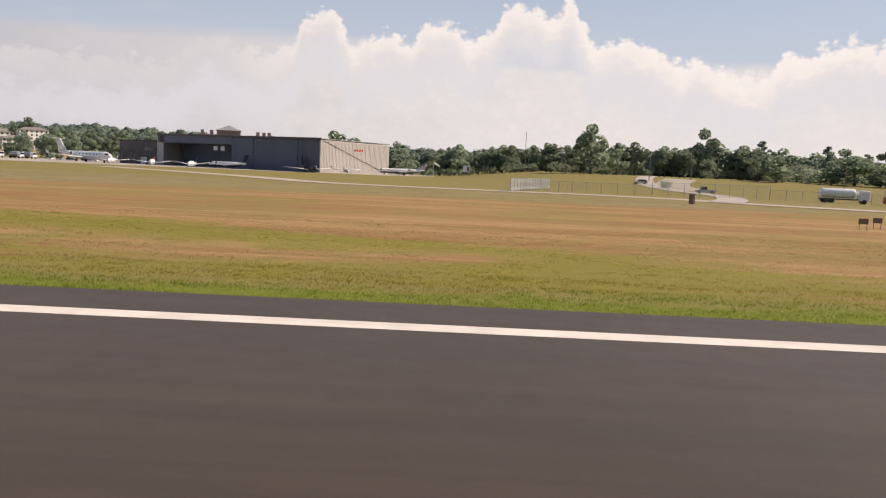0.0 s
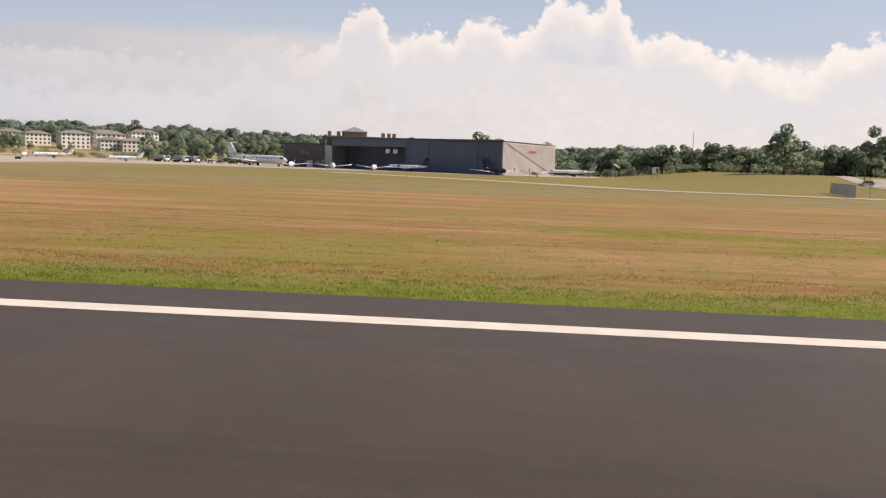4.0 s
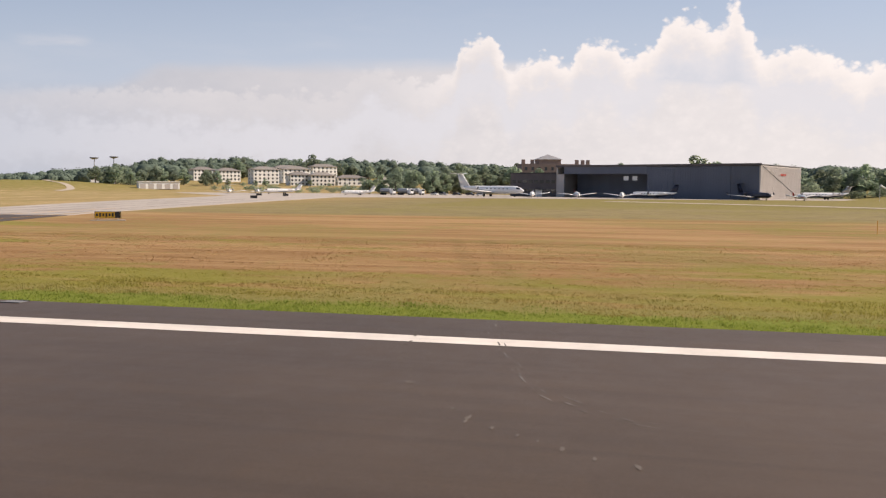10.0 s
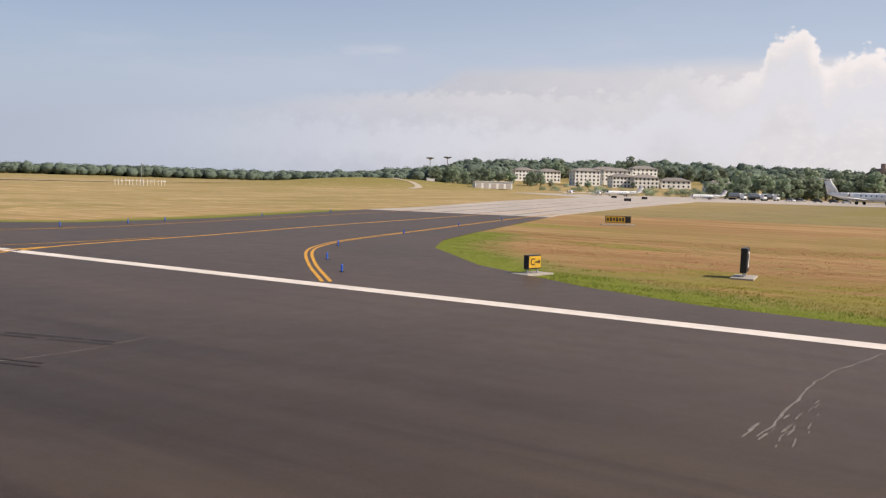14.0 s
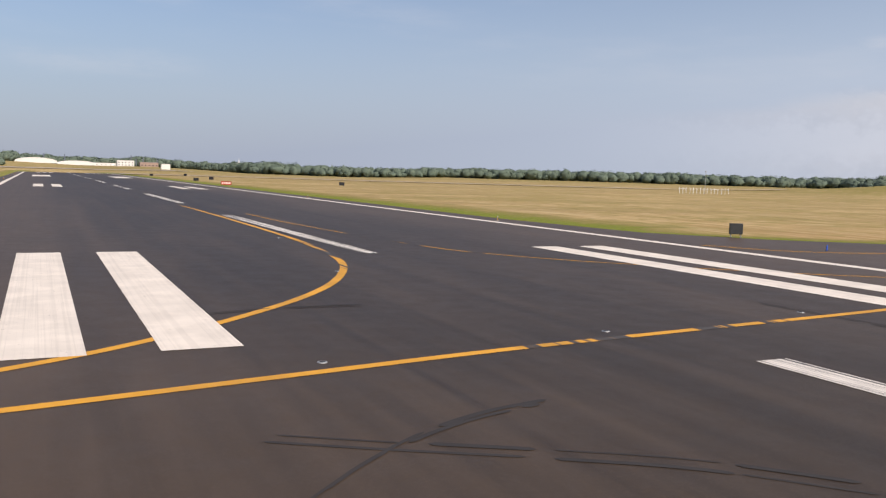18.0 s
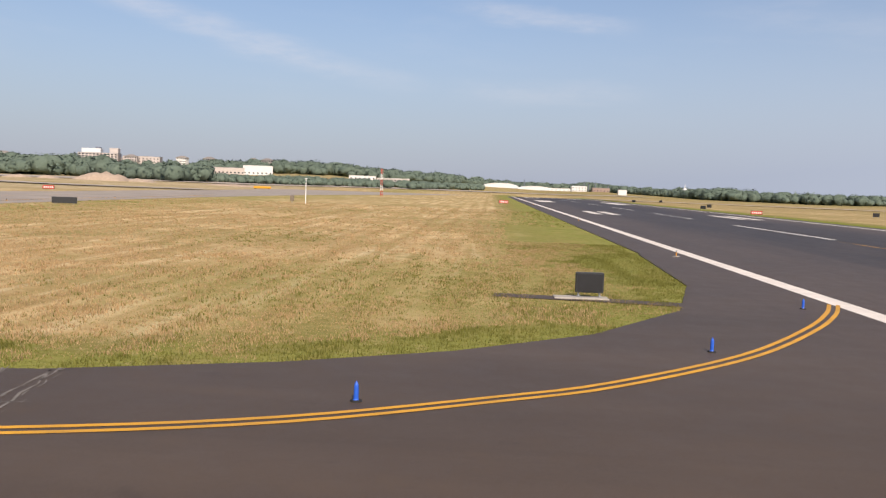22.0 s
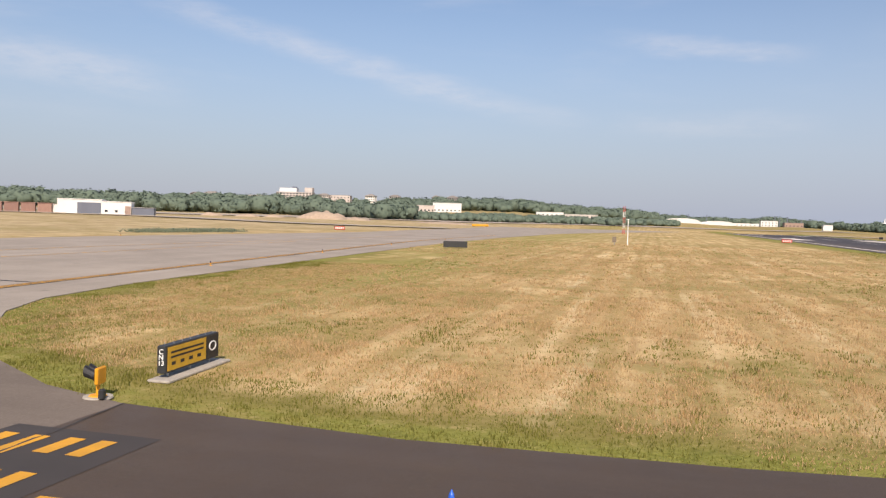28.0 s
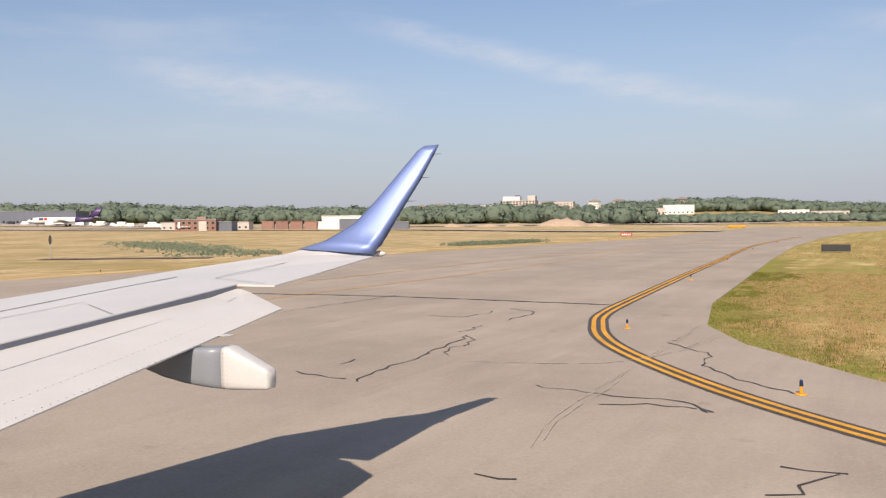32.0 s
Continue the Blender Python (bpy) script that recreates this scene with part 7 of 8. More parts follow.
marking("old_pad", [(-171, 498), (-166.5, 501), (-159, 505.5), (-154, 508)], 3.2, "taxi_old", "worn grey strip of old paving in the grass", z=0.03, step=3)

# gravel heaps
def heap(x, y, w, d, h, seed):
    rng = random.Random(seed)
    n = 14
    t = thing("gravel_heap", "pale tan gravel heap beyond the taxiway", "gravel heap", at_ground(x, y), "gravel heaps", "stuff")
    mb = MB()
    vs = [(-w / 2 + w * i / n, -d / 2 + d * j / n) for j in range(n + 1) for i in range(n + 1)]
    pts = []
    for px, py in vs:
        q = max(0, 1 - (2 * px / w) ** 2) * max(0, 1 - (2 * py / d) ** 2)
        pts.append((px, py, -0.3 + h * q ** 0.6 * (0.85 + 0.3 * noise.noise(Vector((px * 0.25 + seed, py * 0.25, 0)))) + rng.uniform(-0.1, 0.1)))
    mb.add(pts, [(j * (n + 1) + i, j * (n + 1) + i + 1, (j + 1) * (n + 1) + i + 1, (j + 1) * (n + 1) + i) for j in range(n) for i in range(n)])
    obj("heap", mb, "sand", t, smooth=True)


for k, a in enumerate(((-255, 908, 30, 18, 5.5), (-236, 915, 16, 12, 2.4), (-300, 900, 14, 10, 2.2), (-285, 905, 12, 10, 2.0), (-318, 890, 12, 9, 2.4), (-190, 935, 40, 10, 1.4))):
    heap(*a, k)
yb = thing("yellow_barrier", "low yellow barrier across the far taxiway", "barrier", at_ground(-150, 860, 35))
obj("beam", MB().box((0, 0, 0.7), (9, 0.6, 1.0), 0.1), "orange", yb)
for s in (-1, 1):
    obj("foot", MB().box((s * 3.5, 0, 0.1), (0.6, 1.2, 0.2), 0.03), "dark", yb)

# ---- cracks and scrapes ----
def crack(pts, width, mat, label, seed, wobble=0.12, name="sealed_crack", z=0.005):
    rng = random.Random(seed)
    line = smooth_line(pts, 0.35)
    line = [(x + rng.uniform(-wobble, wobble), y + rng.uniform(-wobble, wobble)) for x, y in line]
    taper = [rng.uniform(0.4, 1.3) for _ in line]
    return tagged(obj(name, ribbon(MB(), line, width, z, 0, taper), mat), label, "crack", kind="structure")


SEALED = [[(-95.1, 450.1), (-95.4, 451.6), (-95.5, 453.2), (-95.5, 454.2), (-95.7, 454.8), (-95.9, 456.5), (-96.1, 458.1), (-96.3, 458.8)],
          [(-96.3, 458.8), (-95.6, 457.9), (-95.4, 456.7), (-95.5, 456.0), (-95.0, 454.8)],
          [(-91.0, 451.5), (-90.0, 451.4), (-88.9, 451.2), (-87.9, 451.2), (-87.1, 451.1), (-86.6, 450.5), (-86.7, 450.3), (-86.9, 450.6)],
          [(-86.9, 450.6), (-87.6, 450.7), (-89.0, 450.2)],
          [(-100.5, 464.0), (-99.1, 463.9), (-98.7, 465.5), (-98.8, 466.4)],
          [(-97.1, 459.6), (-96.9, 460.5), (-97.2, 461.8)],
          [(-96.9, 463.5), (-96.8, 465.6), (-97.1, 466.9), (-98.6, 467.7)],
          [(-89.7, 460.0), (-89.0, 459.2), (-88.0, 458.0), (-88.1, 456.8), (-87.4, 455.4), (-86.4, 454.1), (-85.3, 453.1)],
          [(-84.9, 446.9), (-84.5, 446.9), (-83.9, 447.1)],
          [(-84.1, 447.0), (-84.2, 446.6), (-84.5, 446.1), (-84.6, 445.8), (-85.0, 445.4)],
          [(-97.3, 450.7), (-96.5, 450.4), (-95.5, 450.4)],
          [(-96.9, 452.1), (-97.0, 453.0)],
          [(-89.1, 444.5), (-88.3, 444.6)],
          [(-107.2, 462.6), (-106.9, 471.8)],
          [(-104.0, 474.5), (-102.8, 475.9)]]
for k, p in enumerate(SEALED):
    crack(p, 0.056, "tar", "black sealed crack in the pale taxiway", k)
crack([(-125, 468.3), (-114.3, 469.9), (-107.9, 471.0), (-100, 471.2), (-94.6, 471.1)], 0.30, "tar", "broad black tar joint across the taxiway", 50, 0.05)
crack([(-81.35, 453.0), (-81.15, 450.5), (-81.0, 448.3), (-80.65, 445.2), (-80.0, 440)], 0.085, "tar", "black seam between two pavements", 51, 0.025)
crack([(-74.7, 449.2), (-74.55, 447.6), (-74.45, 446.8), (-74.4, 440), (-74.4, 425)], 0.05, "tar", "dark seam between two pavements", 52, 0.02, z=0.012)
def scrape(pts, width, mat, label, seed, name="pale_scrape", length=(3, 7), jitter=0.07):
    """Broken scratches along a line."""
    rng = random.Random(seed)
    line = smooth_line(pts, 0.10)
    mb, i = MB(), 0
    while i < len(line) - 4:
        n = rng.randint(*length)
        dx, dy = rng.gauss(0, jitter), rng.gauss(0, jitter)
        seg = [(x + dx, y + dy) for x, y in line[i:i + n]]
        ribbon(mb, seg, width * rng.uniform(0.2, 0.8), rng.uniform(0.005, 0.0095), 0.0, [0.2] + [1.0] * (len(seg) - 2) + [0.2])
        i += n + rng.randint(0, 3)
    return tagged(obj(name, mb, mat), label, "scrape", kind="structure")


PALE = [([(19.6, 355.6), (17.6, 354.6), (16.6, 354.0), (15.4, 352.9), (14.6, 352.5), (12.9, 351.4), (11.9, 350.5), (10.6, 349.8), (8.5, 348.8), (6, 347.6)], 0.03), ([(25.0, 357.6), (22.6, 357.0), (21.6, 356.4), (19.6, 355.6)], 0.022),
        ([(14.2, 293.2), (14.0, 292.8), (12.8, 292.0), (12.8, 291.4), (12.4, 291.2)], 0.045), ([(12.8, 291.4), (12.8, 290.4), (12.4, 290.2)], 0.04), ([(11.1, 289.1), (10.6, 288.7)], 0.045),
        ([(11.1, 405.0), (11.9, 404.9), (13.7, 404.9), (16.3, 404.8), (18, 404.5), (20.5, 403.9)], 0.05), ([(6.7, 419.7), (7.1, 419.1), (8.6, 418.8), (10.7, 419.0)], 0.05),
        ([(-44.28, 451.36), (-43.88, 449.9), (-43.61, 449.43), (-43.43, 449.14), (-43.29, 448.69), (-43.08, 448.53), (-43.06, 448.1)], 0.05), ([(-43.36, 451.48), (-43.24, 450.57), (-43.2, 449.97), (-43.08, 449.16), (-43.11, 448.65), (-43.27, 448.25)], 0.05), ([(-43.2, 451.52), (-43.13, 450.6), (-42.96, 450.14), (-42.92, 449.53), (-42.73, 448.99), (-42.7, 448.39), (-42.89, 448.06), (-43.28, 448.11)], 0.055), ([(-43.36, 451.48), (-43.2, 450.87), (-43.1, 450.49)], 0.04), ([(-43.41, 448.98), (-43.12, 448.7), (-42.93, 448.87), (-42.43, 449.03)], 0.025),
        ([(-59.8, 448.6), (-58.5, 446.8), (-58, 446.4)], 0.045), ([(-59.4, 448.7), (-58.1, 447.2), (-57.8, 446.7)], 0.04), ([(-58.7, 448.9), (-57.7, 447.2)], 0.04), ([(-58.7, 448.9), (-57.4, 447.5)], 0.035),
        ([(-89.7, 464.9), (-89.6, 457.5), (-89.6, 454.7), (-89.4, 452.2), (-89.4, 450.3), (-89.3, 448.4), (-88.9, 446.4)], 0.13),
        ([(-88.7, 462.4), (-89.1, 458.2), (-90.3, 455.5), (-92.0, 454.5), (-94.2, 453.9)], 0.13)]
for k, (p, w) in enumerate(PALE):
    if p[0][0] < -82:
        for q in range(2):
            scrape([(x + 0.12 * q, y + 0.12 * q) for x, y in p], w * 0.42, "jointpale", "worn pale joint across the taxiway", 200 + k + 20 * q, "pale_joint", (6, 22), 0.03)
        continue
    crack(p, w, "pale_crack", "pale dusty crack in the asphalt", 80 + k, 0.04, "pale_crack")
    if -48 < p[0][0] < -38:
        scrape([(x + 0.07, y) for x, y in p], w * 0.9, "pale_crack", "faint pale scratches on the asphalt", 300 + k)
SCRAPES = [([(10.8, 402.6), (12.1, 402.6), (16, 403), (21.9, 403.5), (24.6, 403.5)], 0.04), ([(10.6, 404.5), (12.5, 404.6), (14.6, 404.5)], 0.06), ([(22.9, 410.7), (26, 411)], 0.05), ([(-27.3, 446.9), (-26.2, 447.2), (-25.7, 448.0)], 0.06),
           ([(25.0, 382.0), (23.1, 381.8), (20.0, 381.0), (18.0, 380.4), (16.5, 379.8), (15.4, 378.9), (14.7, 378.0), (14.4, 376.9)], 0.07), ([(24.9, 384.1), (23.6, 383.9)], 0.07), ([(24.9, 382.2), (23.4, 381.9)], 0.09),
           ([(-25, 450.3), (-24, 450.6)], 0.05), ([(-21, 443.3), (-20, 443.3), (-19, 443.8), (-18.3, 443.7)], 0.06)]


for k, (p, w) in enumerate(SCRAPES):
    scrape(p, w, "pale_crack", "faint pale scrape on the asphalt", 120 + k)
    scrape([(x + 0.15, y - 0.12) for x, y in p], w * 0.7, "pale_crack", "faint pale scrape on the asphalt", 160 + k)
for k, (p, q) in enumerate((((11.07, 405.04), (12.08, 404.94)), ((11.37, 405.0), (12.41, 404.91)), ((11.21, 404.66), (12.2, 404.57)), ((11.73, 404.87), (12.79, 404.8)), ((11.44, 404.57), (12.45, 404.5)), ((11.03, 404.67), (12.01, 404.57)), ((10.81, 405.04), (11.79, 404.92)))):
    scrape([p, ((p[0] + q[0]) / 2 + 0.03 * k, (p[1] + q[1]) / 2), q], 0.075, "pale_crack", "pale skid smear on the asphalt", 340 + k)


# scuffs where aircraft turn off the runway
for k, (p, q) in enumerate([((-27.3, 446.9), (-26.75, 447.1)), ((-27.21, 447.08), (-26.77, 447.28)), ((-26.73, 446.99), (-26.23, 447.55)), ((-26.61, 447.23), (-25.6, 447.96)), ((-25.26, 449.8), (-24.44, 450.28)), ((-25.05, 450.07), (-23.7, 450.69)), ((-27.26, 448.68), (-26.81, 448.92)), ((-27.83, 448.29), (-27.63, 448.17)), ((-15.5, 468.87), (-14.85, 467.6)), ((-15.77, 471.1), (-14.5, 468.69))]):
    for j in range(4):
        scrape([(p[0] + 0.05 * j, p[1] - 0.06 * j), ((p[0] + q[0]) / 2, (p[1] + q[1]) / 2 - 0.05 * j), (q[0], q[1] - 0.07 * j)], 0.07, "scuff", "pale scuffs on the turning taxiway", 500 + 5 * k + j, length=(2, 6), jitter=0.05)
for k, (x, y) in enumerate([(-28.65, 445.52), (-27.18, 445.69), (-26.12, 445.81), (-25.35, 445.9), (-24.56, 445.99), (-23.75, 446.08), (-22.69, 446.2), (-26.25, 445.27), (-25.99, 444.66), (-25.88, 444.1), (-24.87, 445.11), (-24.54, 444.52), (-24.04, 443.99)]):
    rng = random.Random(600 + k)
    for j in range(7):
        px, py = x + rng.gauss(0, 0.7), y - abs(rng.gauss(0, 0.28))
        scrape([(px, py), (px + 0.22, py - 0.10), (px + rng.uniform(0.3, 0.6), py - 0.22)], 0.06, "scuff", "short pale ticks beside the pavement joint", 620 + 8 * k + j, length=(2, 5), jitter=0.03)


def tread(pts, wide, gap, seed):
    """A tyre's print: short bars across its way."""
    rng = random.Random(seed)
    line, mb, run = smooth_line(pts, 0.02), MB(), 0.0
    for (ax, ay), (bx, by) in zip(line, line[1:]):
        d = math.hypot(bx - ax, by - ay)
        run += d
        if run > gap:
            run = 0.0
            ux, uy = -(by - ay) / d, (bx - ax) / d
            for side in (-0.5, 0.0):
                if rng.random() < 0.8:
                    a, b = side * wide + rng.uniform(0, 0.04), (side + 0.45) * wide
                    ribbon(mb, [(ax + ux * a, ay + uy * a), (ax + ux * (a + b) / 2 + 0.01, ay + uy * (a + b) / 2), (ax + ux * b, ay + uy * b)], gap * 0.35, 0.006, 0.0, [0.3, 1.0, 0.3])
    return tagged(obj("tread_mark", mb, "scuff"), "faint dusty print of tyre treads", "tyre mark", kind="structure")


for k, p in enumerate(([(-72.27, 445.0), (-72.34, 446.27), (-72.24, 447.14), (-71.98, 447.85), (-71.5, 448.4)], [(-71.9, 445.0), (-71.9, 446.2), (-71.7, 447.0)], [(-67.8, 445.4), (-67.5, 448.1)])):
    tread(p, 0.28, 0.075, 700 + k)


def chips(pts, gap, seed):
    """A dotted arc of knocks left by a wheel."""
    rng = random.Random(seed)
    line, mb, run = smooth_line(pts, 0.05), MB(), 0.0
    for (ax, ay), (bx, by) in zip(line, line[1:]):
        run -= math.hypot(bx - ax, by - ay)
        if run < 0:
            run = gap * rng.uniform(0.7, 1.3)
            for q in range(rng.randint(1, 3)):
                x, y, s = ax + rng.gauss(0, 0.05), ay + rng.gauss(0, 0.05), rng.uniform(0.05, 0.13)
                ribbon(mb, [(x - s, y), (x, y + s * rng.uniform(-0.3, 0.3)), (x + s, y)], s * 0.8, rng.uniform(0.005, 0.0095), 0.0, [0.3, 1.0, 0.3])
    return tagged(obj("pale_knocks", mb, "scuff"), "dotted arc of pale knocks in the asphalt", "scrape", kind="structure")


TYRES = [[(-11.75, 432.42), (-10.88, 433.23), (-9.64, 434.16), (-8.23, 434.84), (-6.82, 435.18)], [(-11.71, 434.81), (-10.14, 433.84), (-8.05, 432.62), (-6.45, 431.54), (-4.94, 429.97)], [(6.69, 443.37), (6.93, 437.48), (6.75, 432.84), (6.52, 430.87), (6.01, 428.7)], [(6.02, 431.86), (5.95, 428.49), (5.89, 425.42), (6.22, 422.69), (6.69, 420.53), (7.29, 418.11)], [(6.85, 431.92), (7.33, 428.72), (7.72, 425.31), (8.66, 422.22), (9.65, 418.94)], [(-10.71, 446.01), (-9.16, 446.36), (-7.81, 446.45), (-5.98, 446.4)]]
for k, p in enumerate(TYRES):
    for q in (-0.12, 0.12):
        scrape([(x + q, y + q) for x, y in p], 0.22, "tyre", "dark curved tyre marks on the asphalt", 400 + 2 * k + int(q > 0), "tyre_mark", (12, 40), 0.02)
chips([(24.8, 384.1), (22.6, 383.8), (20.6, 383.5), (18.9, 383.2), (18.0, 382.8), (16.3, 382.3), (15.4, 381.7), (14.8, 381.2), (14.0, 380.4), (13.5, 379.7), (12.8, 378.8), (12.5, 377.9)], 0.62, 61)
chips([(10.8, 402.8), (11.8, 402.9), (13.3, 403.0), (15.5, 403.15), (18.1, 403.25), (21.1, 403.3), (24.4, 403.4)], 0.30, 62)
for k, p in enumerate(([(-38.5, 438.2), (-32.6, 440.5), (-28.5, 441.6), (-22.8, 443.9), (-21.9, 444.2)], [(-31.1, 445.2), (-29.4, 445.6), (-26.9, 445.9), (-22, 446.4)])):
    crack(p, 0.085, "pale_crack", "pale joint across the asphalt", 140 + k, 0.02, "pale_joint")

crack([(-25, 362.62), (0, 362.58), (12, 362.62), (25, 362.6)], 0.08, "pale_crack", "pale seam between two runway surfaces", 150, 0.012, "pale_seam")
tagged(obj("dirt_track", over_ground(ribbon(MB(), smooth_line([(372, 655), (400, 668), (425, 690), (432, 706), (455, 722), (505, 738)], 4), 4.0, 0), 0.1), "path"), "bare dirt track winding over the bank", "track", kind="structure")

for k in range(1, 5):
    f = k / 5
    pts = [(sx + (nx - sx) * f, sy + (ny - sy) * f) for (sx, sy), (nx, ny) in (((97, 447.8), (94, 473.8)), ((129, 454.5), (120, 480.5)), ((175, 463), (168, 494.5)), ((240, 473.5), (232, 511)))]
    marking("slab_joint", pts, 0.35, "tar", "dark joint between concrete taxiway slabs", z=0.004, step=4)

dg = thing("drain_grate", "small steel drain grate at the edge of the runway", "drain", pose(24.75, 398.0, 0.0, 0, 0, 90))
for s in (-1, 1):
    obj("rim", MB().box((0, s * 0.26, 0.012), (0.8, 0.05, 0.03), 0.005), "dark", dg)
for k in range(8):
    obj("bar", MB().box((-0.35 + 0.10 * k, 0, 0.010), (0.035, 0.46, 0.024), 0.004), "grey", dg)

# ---- the airliner's wing, where the ride ends ----
EYE = Vector((-83.42, 432.84, 0))
FW, OB = Vector((-0.98953, -0.14436, 0)), Vector((-0.14436, 0.98953, 0))


def wp(o, f, z):
    """Metres outboard and forward of the seat, and height."""
    return EYE + OB * o + FW * f + Vector((0, 0, z))


def build_wing():
    t = thing("airliner_wing", "white airliner wing with lowered flap and blue upturned winglet", "wing")
    plane = lambda o: 3.40 - 0.10 * (11.3 - o)

    def section(o, le, zle, te, zte, th):
        """Ring of a nearly flat skin: round nose, thin rear edge."""
        top = [(0.0, -0.045), (0.008, -0.018), (0.03, -0.002), (0.35, 0.008), (1.0, 0.0)]
        low = [(1.0, -0.022), (0.62, -th), (0.22, -th * 0.95), (0.04, -0.10)]
        return [wp(o, le + (te - le) * c, zle + (zte - zle) * c + d) for c, d in top + low]

    inner = [(0.9, 10.66, 6.86, 0.42), (3.4, 9.78, 6.53, 0.36), (5.74, 8.95, 6.23, 0.30), (8.86, 7.85, 5.82, 0.20)]
    obj("inner_skin", fix_normals(MB().loft([section(o, le, plane(o), te, plane(o), th) for o, le, te, th in inner]).mesh("inner_skin")), "sheet", t)
    outer = [(8.865, 7.85, 3.156, 5.30, 3.150, 0.023), (9.69, 7.56, 3.24, 5.22, 3.232, 0.08), (11.0, 6.42, 3.44, 5.12, 3.372, 0.08), (11.36, 6.12, 3.545, 5.09, 3.412, 0.05)]
    obj("outer_skin", fix_normals(MB().loft([section(*q) for q in outer]).mesh("outer_skin")), "sheet", t)
    # dark strip along the skin's rear edge: the flap gap's shade as colour
    cove = MB()
    ring = lambda o, te: [wp(o, te - 0.004, plane(o) - 0.012), wp(o, te + 0.10, plane(o) - 0.012), wp(o, te + 0.10, plane(o) - 0.16), wp(o, te - 0.004, plane(o) - 0.16)]
    obj("flap_cove", fix_normals(cove.loft([ring(0.95, 6.85), ring(5.74, 6.23), ring(8.84, 5.82)]).mesh("flap_cove")), "clad", t, "cove behind the fixed skin, dark for its shade")

    # flap, a little drooped behind the fixed skin
    def flap_ring(o, f0, f1, d0, d1, th):
        p = plane(o)
        top = [(0.0, 0.0), (0.06, 0.010), (0.5, 0.016), (1.0, 0.0)]
        low = [(1.0, -0.014), (0.55, -th * 0.7), (0.15, -th), (0.02, -th * 0.5)]
        return [wp(o, f0 + (f1 - f0) * c, p - d0 - (d1 - d0) * c + e) for c, e in top + low]
    fl = [(0.95, 6.84, 4.82, 0.065, 0.25, 0.16), (4.4, 6.38, 4.83, 0.065, 0.23, 0.15), (7.17, 6.06, 4.93, 0.06, 0.21, 0.13), (8.39, 5.90, 4.93, 0.08, 0.18, 0.11), (8.62, 5.88, 5.28, 0.07, 0.14, 0.08), (8.83, 5.84, 5.62, 0.06, 0.09, 0.05)]
    flap = obj("flap", fix_normals(MB().loft([flap_ring(*q) for q in fl]).mesh("flap")), "sheet", t)
    obj("flap_tab", MB().box(wp(7.20, 4.89, plane(7.2) - 0.211), (0.16, 0.12, 0.008), 0.004), "sheet", flap)

    def flap_top(o, f):
        f0, f1, d0, d1 = [float(np.interp(o, [q[0] for q in fl], [q[m] for q in fl])) for m in (1, 2, 3, 4)]
        c = (f0 - f) / (f0 - f1)
        return plane(o) - d0 - (d1 - d0) * c + 0.016 * (1 - abs(c - 0.5) * 2)

    rb = MB()
    for q in range(92):
        o = 1.2 + 0.08 * q
        rb.box(wp(o, 5.17 + 0.023 * (o - 4.69), flap_top(o, 5.17 + 0.023 * (o - 4.69)) + 0.001), (0.008, 0.008, 0.003))
    for q in range(70):
        o = 1.2 + 0.08 * q
        rb.box(wp(o, 4.90, flap_top(o, 4.90) + 0.002), (0.007, 0.007, 0.003))
    tagged(obj("rivets", rb, "grey", flap), kind="stuff")

    fold = MB()
    rows = []
    for q in range(31):
        o = 1.0 + 7.5 * q / 30
        f0, f1 = [float(np.interp(o, [r[0] for r in fl], [r[m] for r in fl])) for m in (1, 2)]
        f = f0 + (f1 - f0) * 0.36
        rows += [wp(o, f + 0.006, flap_top(o, f) + 0.003), wp(o, f - 0.006, flap_top(o, f) + 0.003)]
    obj("flap_fold", fold.add(rows, [(2 * q, 2 * q + 1, 2 * q + 3, 2 * q + 2) for q in range(30)]), "steel", flap, "thin grey fold line along the flap")
    ringed = MB()
    for q in range(12):
        a = 2 * math.pi * q / 12
        o, f = 3.05 + 0.07 * math.cos(a), 5.02 + 0.05 * math.sin(a)
        ringed.box(wp(o, f, flap_top(o, f) + 0.002), (0.012, 0.012, 0.003))
    tagged(obj("access_cap", ringed, "clad", flap, "ring of dark screws on the flap"), kind="stuff")

    # seams on the upper skin
    def seam(name, pts, width, mat="steel"):
        rows = []
        fine = [(a[0] + (b[0] - a[0]) * m / 5, a[1] + (b[1] - a[1]) * m / 5) for a, b in zip(pts, pts[1:]) for m in range(5)] + [pts[-1]]
        for m, (o, f) in enumerate(fine):
            a, b = fine[max(m - 1, 0)], fine[min(m + 1, len(fine) - 1)]
            n_ = Vector((-(b[1] - a[1]), b[0] - a[0])).normalized() * width / 2
            z = plane(o) + 0.0105 + (0.012 if o > 9.3 else 0)
            rows += [wp(o + n_.x, f + n_.y, z), wp(o - n_.x, f - n_.y, z)]
        obj(name, MB().add(rows, [(2 * m, 2 * m + 1, 2 * m + 3, 2 * m + 2) for m in range(len(fine) - 1)]), mat, t)
    seam("slat_seam", [(0.95, 8.93), (6.93, 7.51), (8.33, 7.22), (9.25, 6.98)], 0.030, "clad")
    seam("aileron_seam", [(9.2, 6.36), (10.4, 6.09), (11.2, 5.88)], 0.020, "clad")
    seam("aileron_end_seam", [(9.2, 6.36), (8.9, 5.46)], 0.016)
    seam("spoiler_seam", [(0.95, 8.60), (6.63, 7.18), (7.54, 6.93)], 0.013)
    seam("spoiler_end_seam", [(7.43, 6.79), (7.0, 6.08)], 0.013)
    seam("spoiler_end_seam", [(4.4, 7.5), (4.2, 6.45)], 0.013)

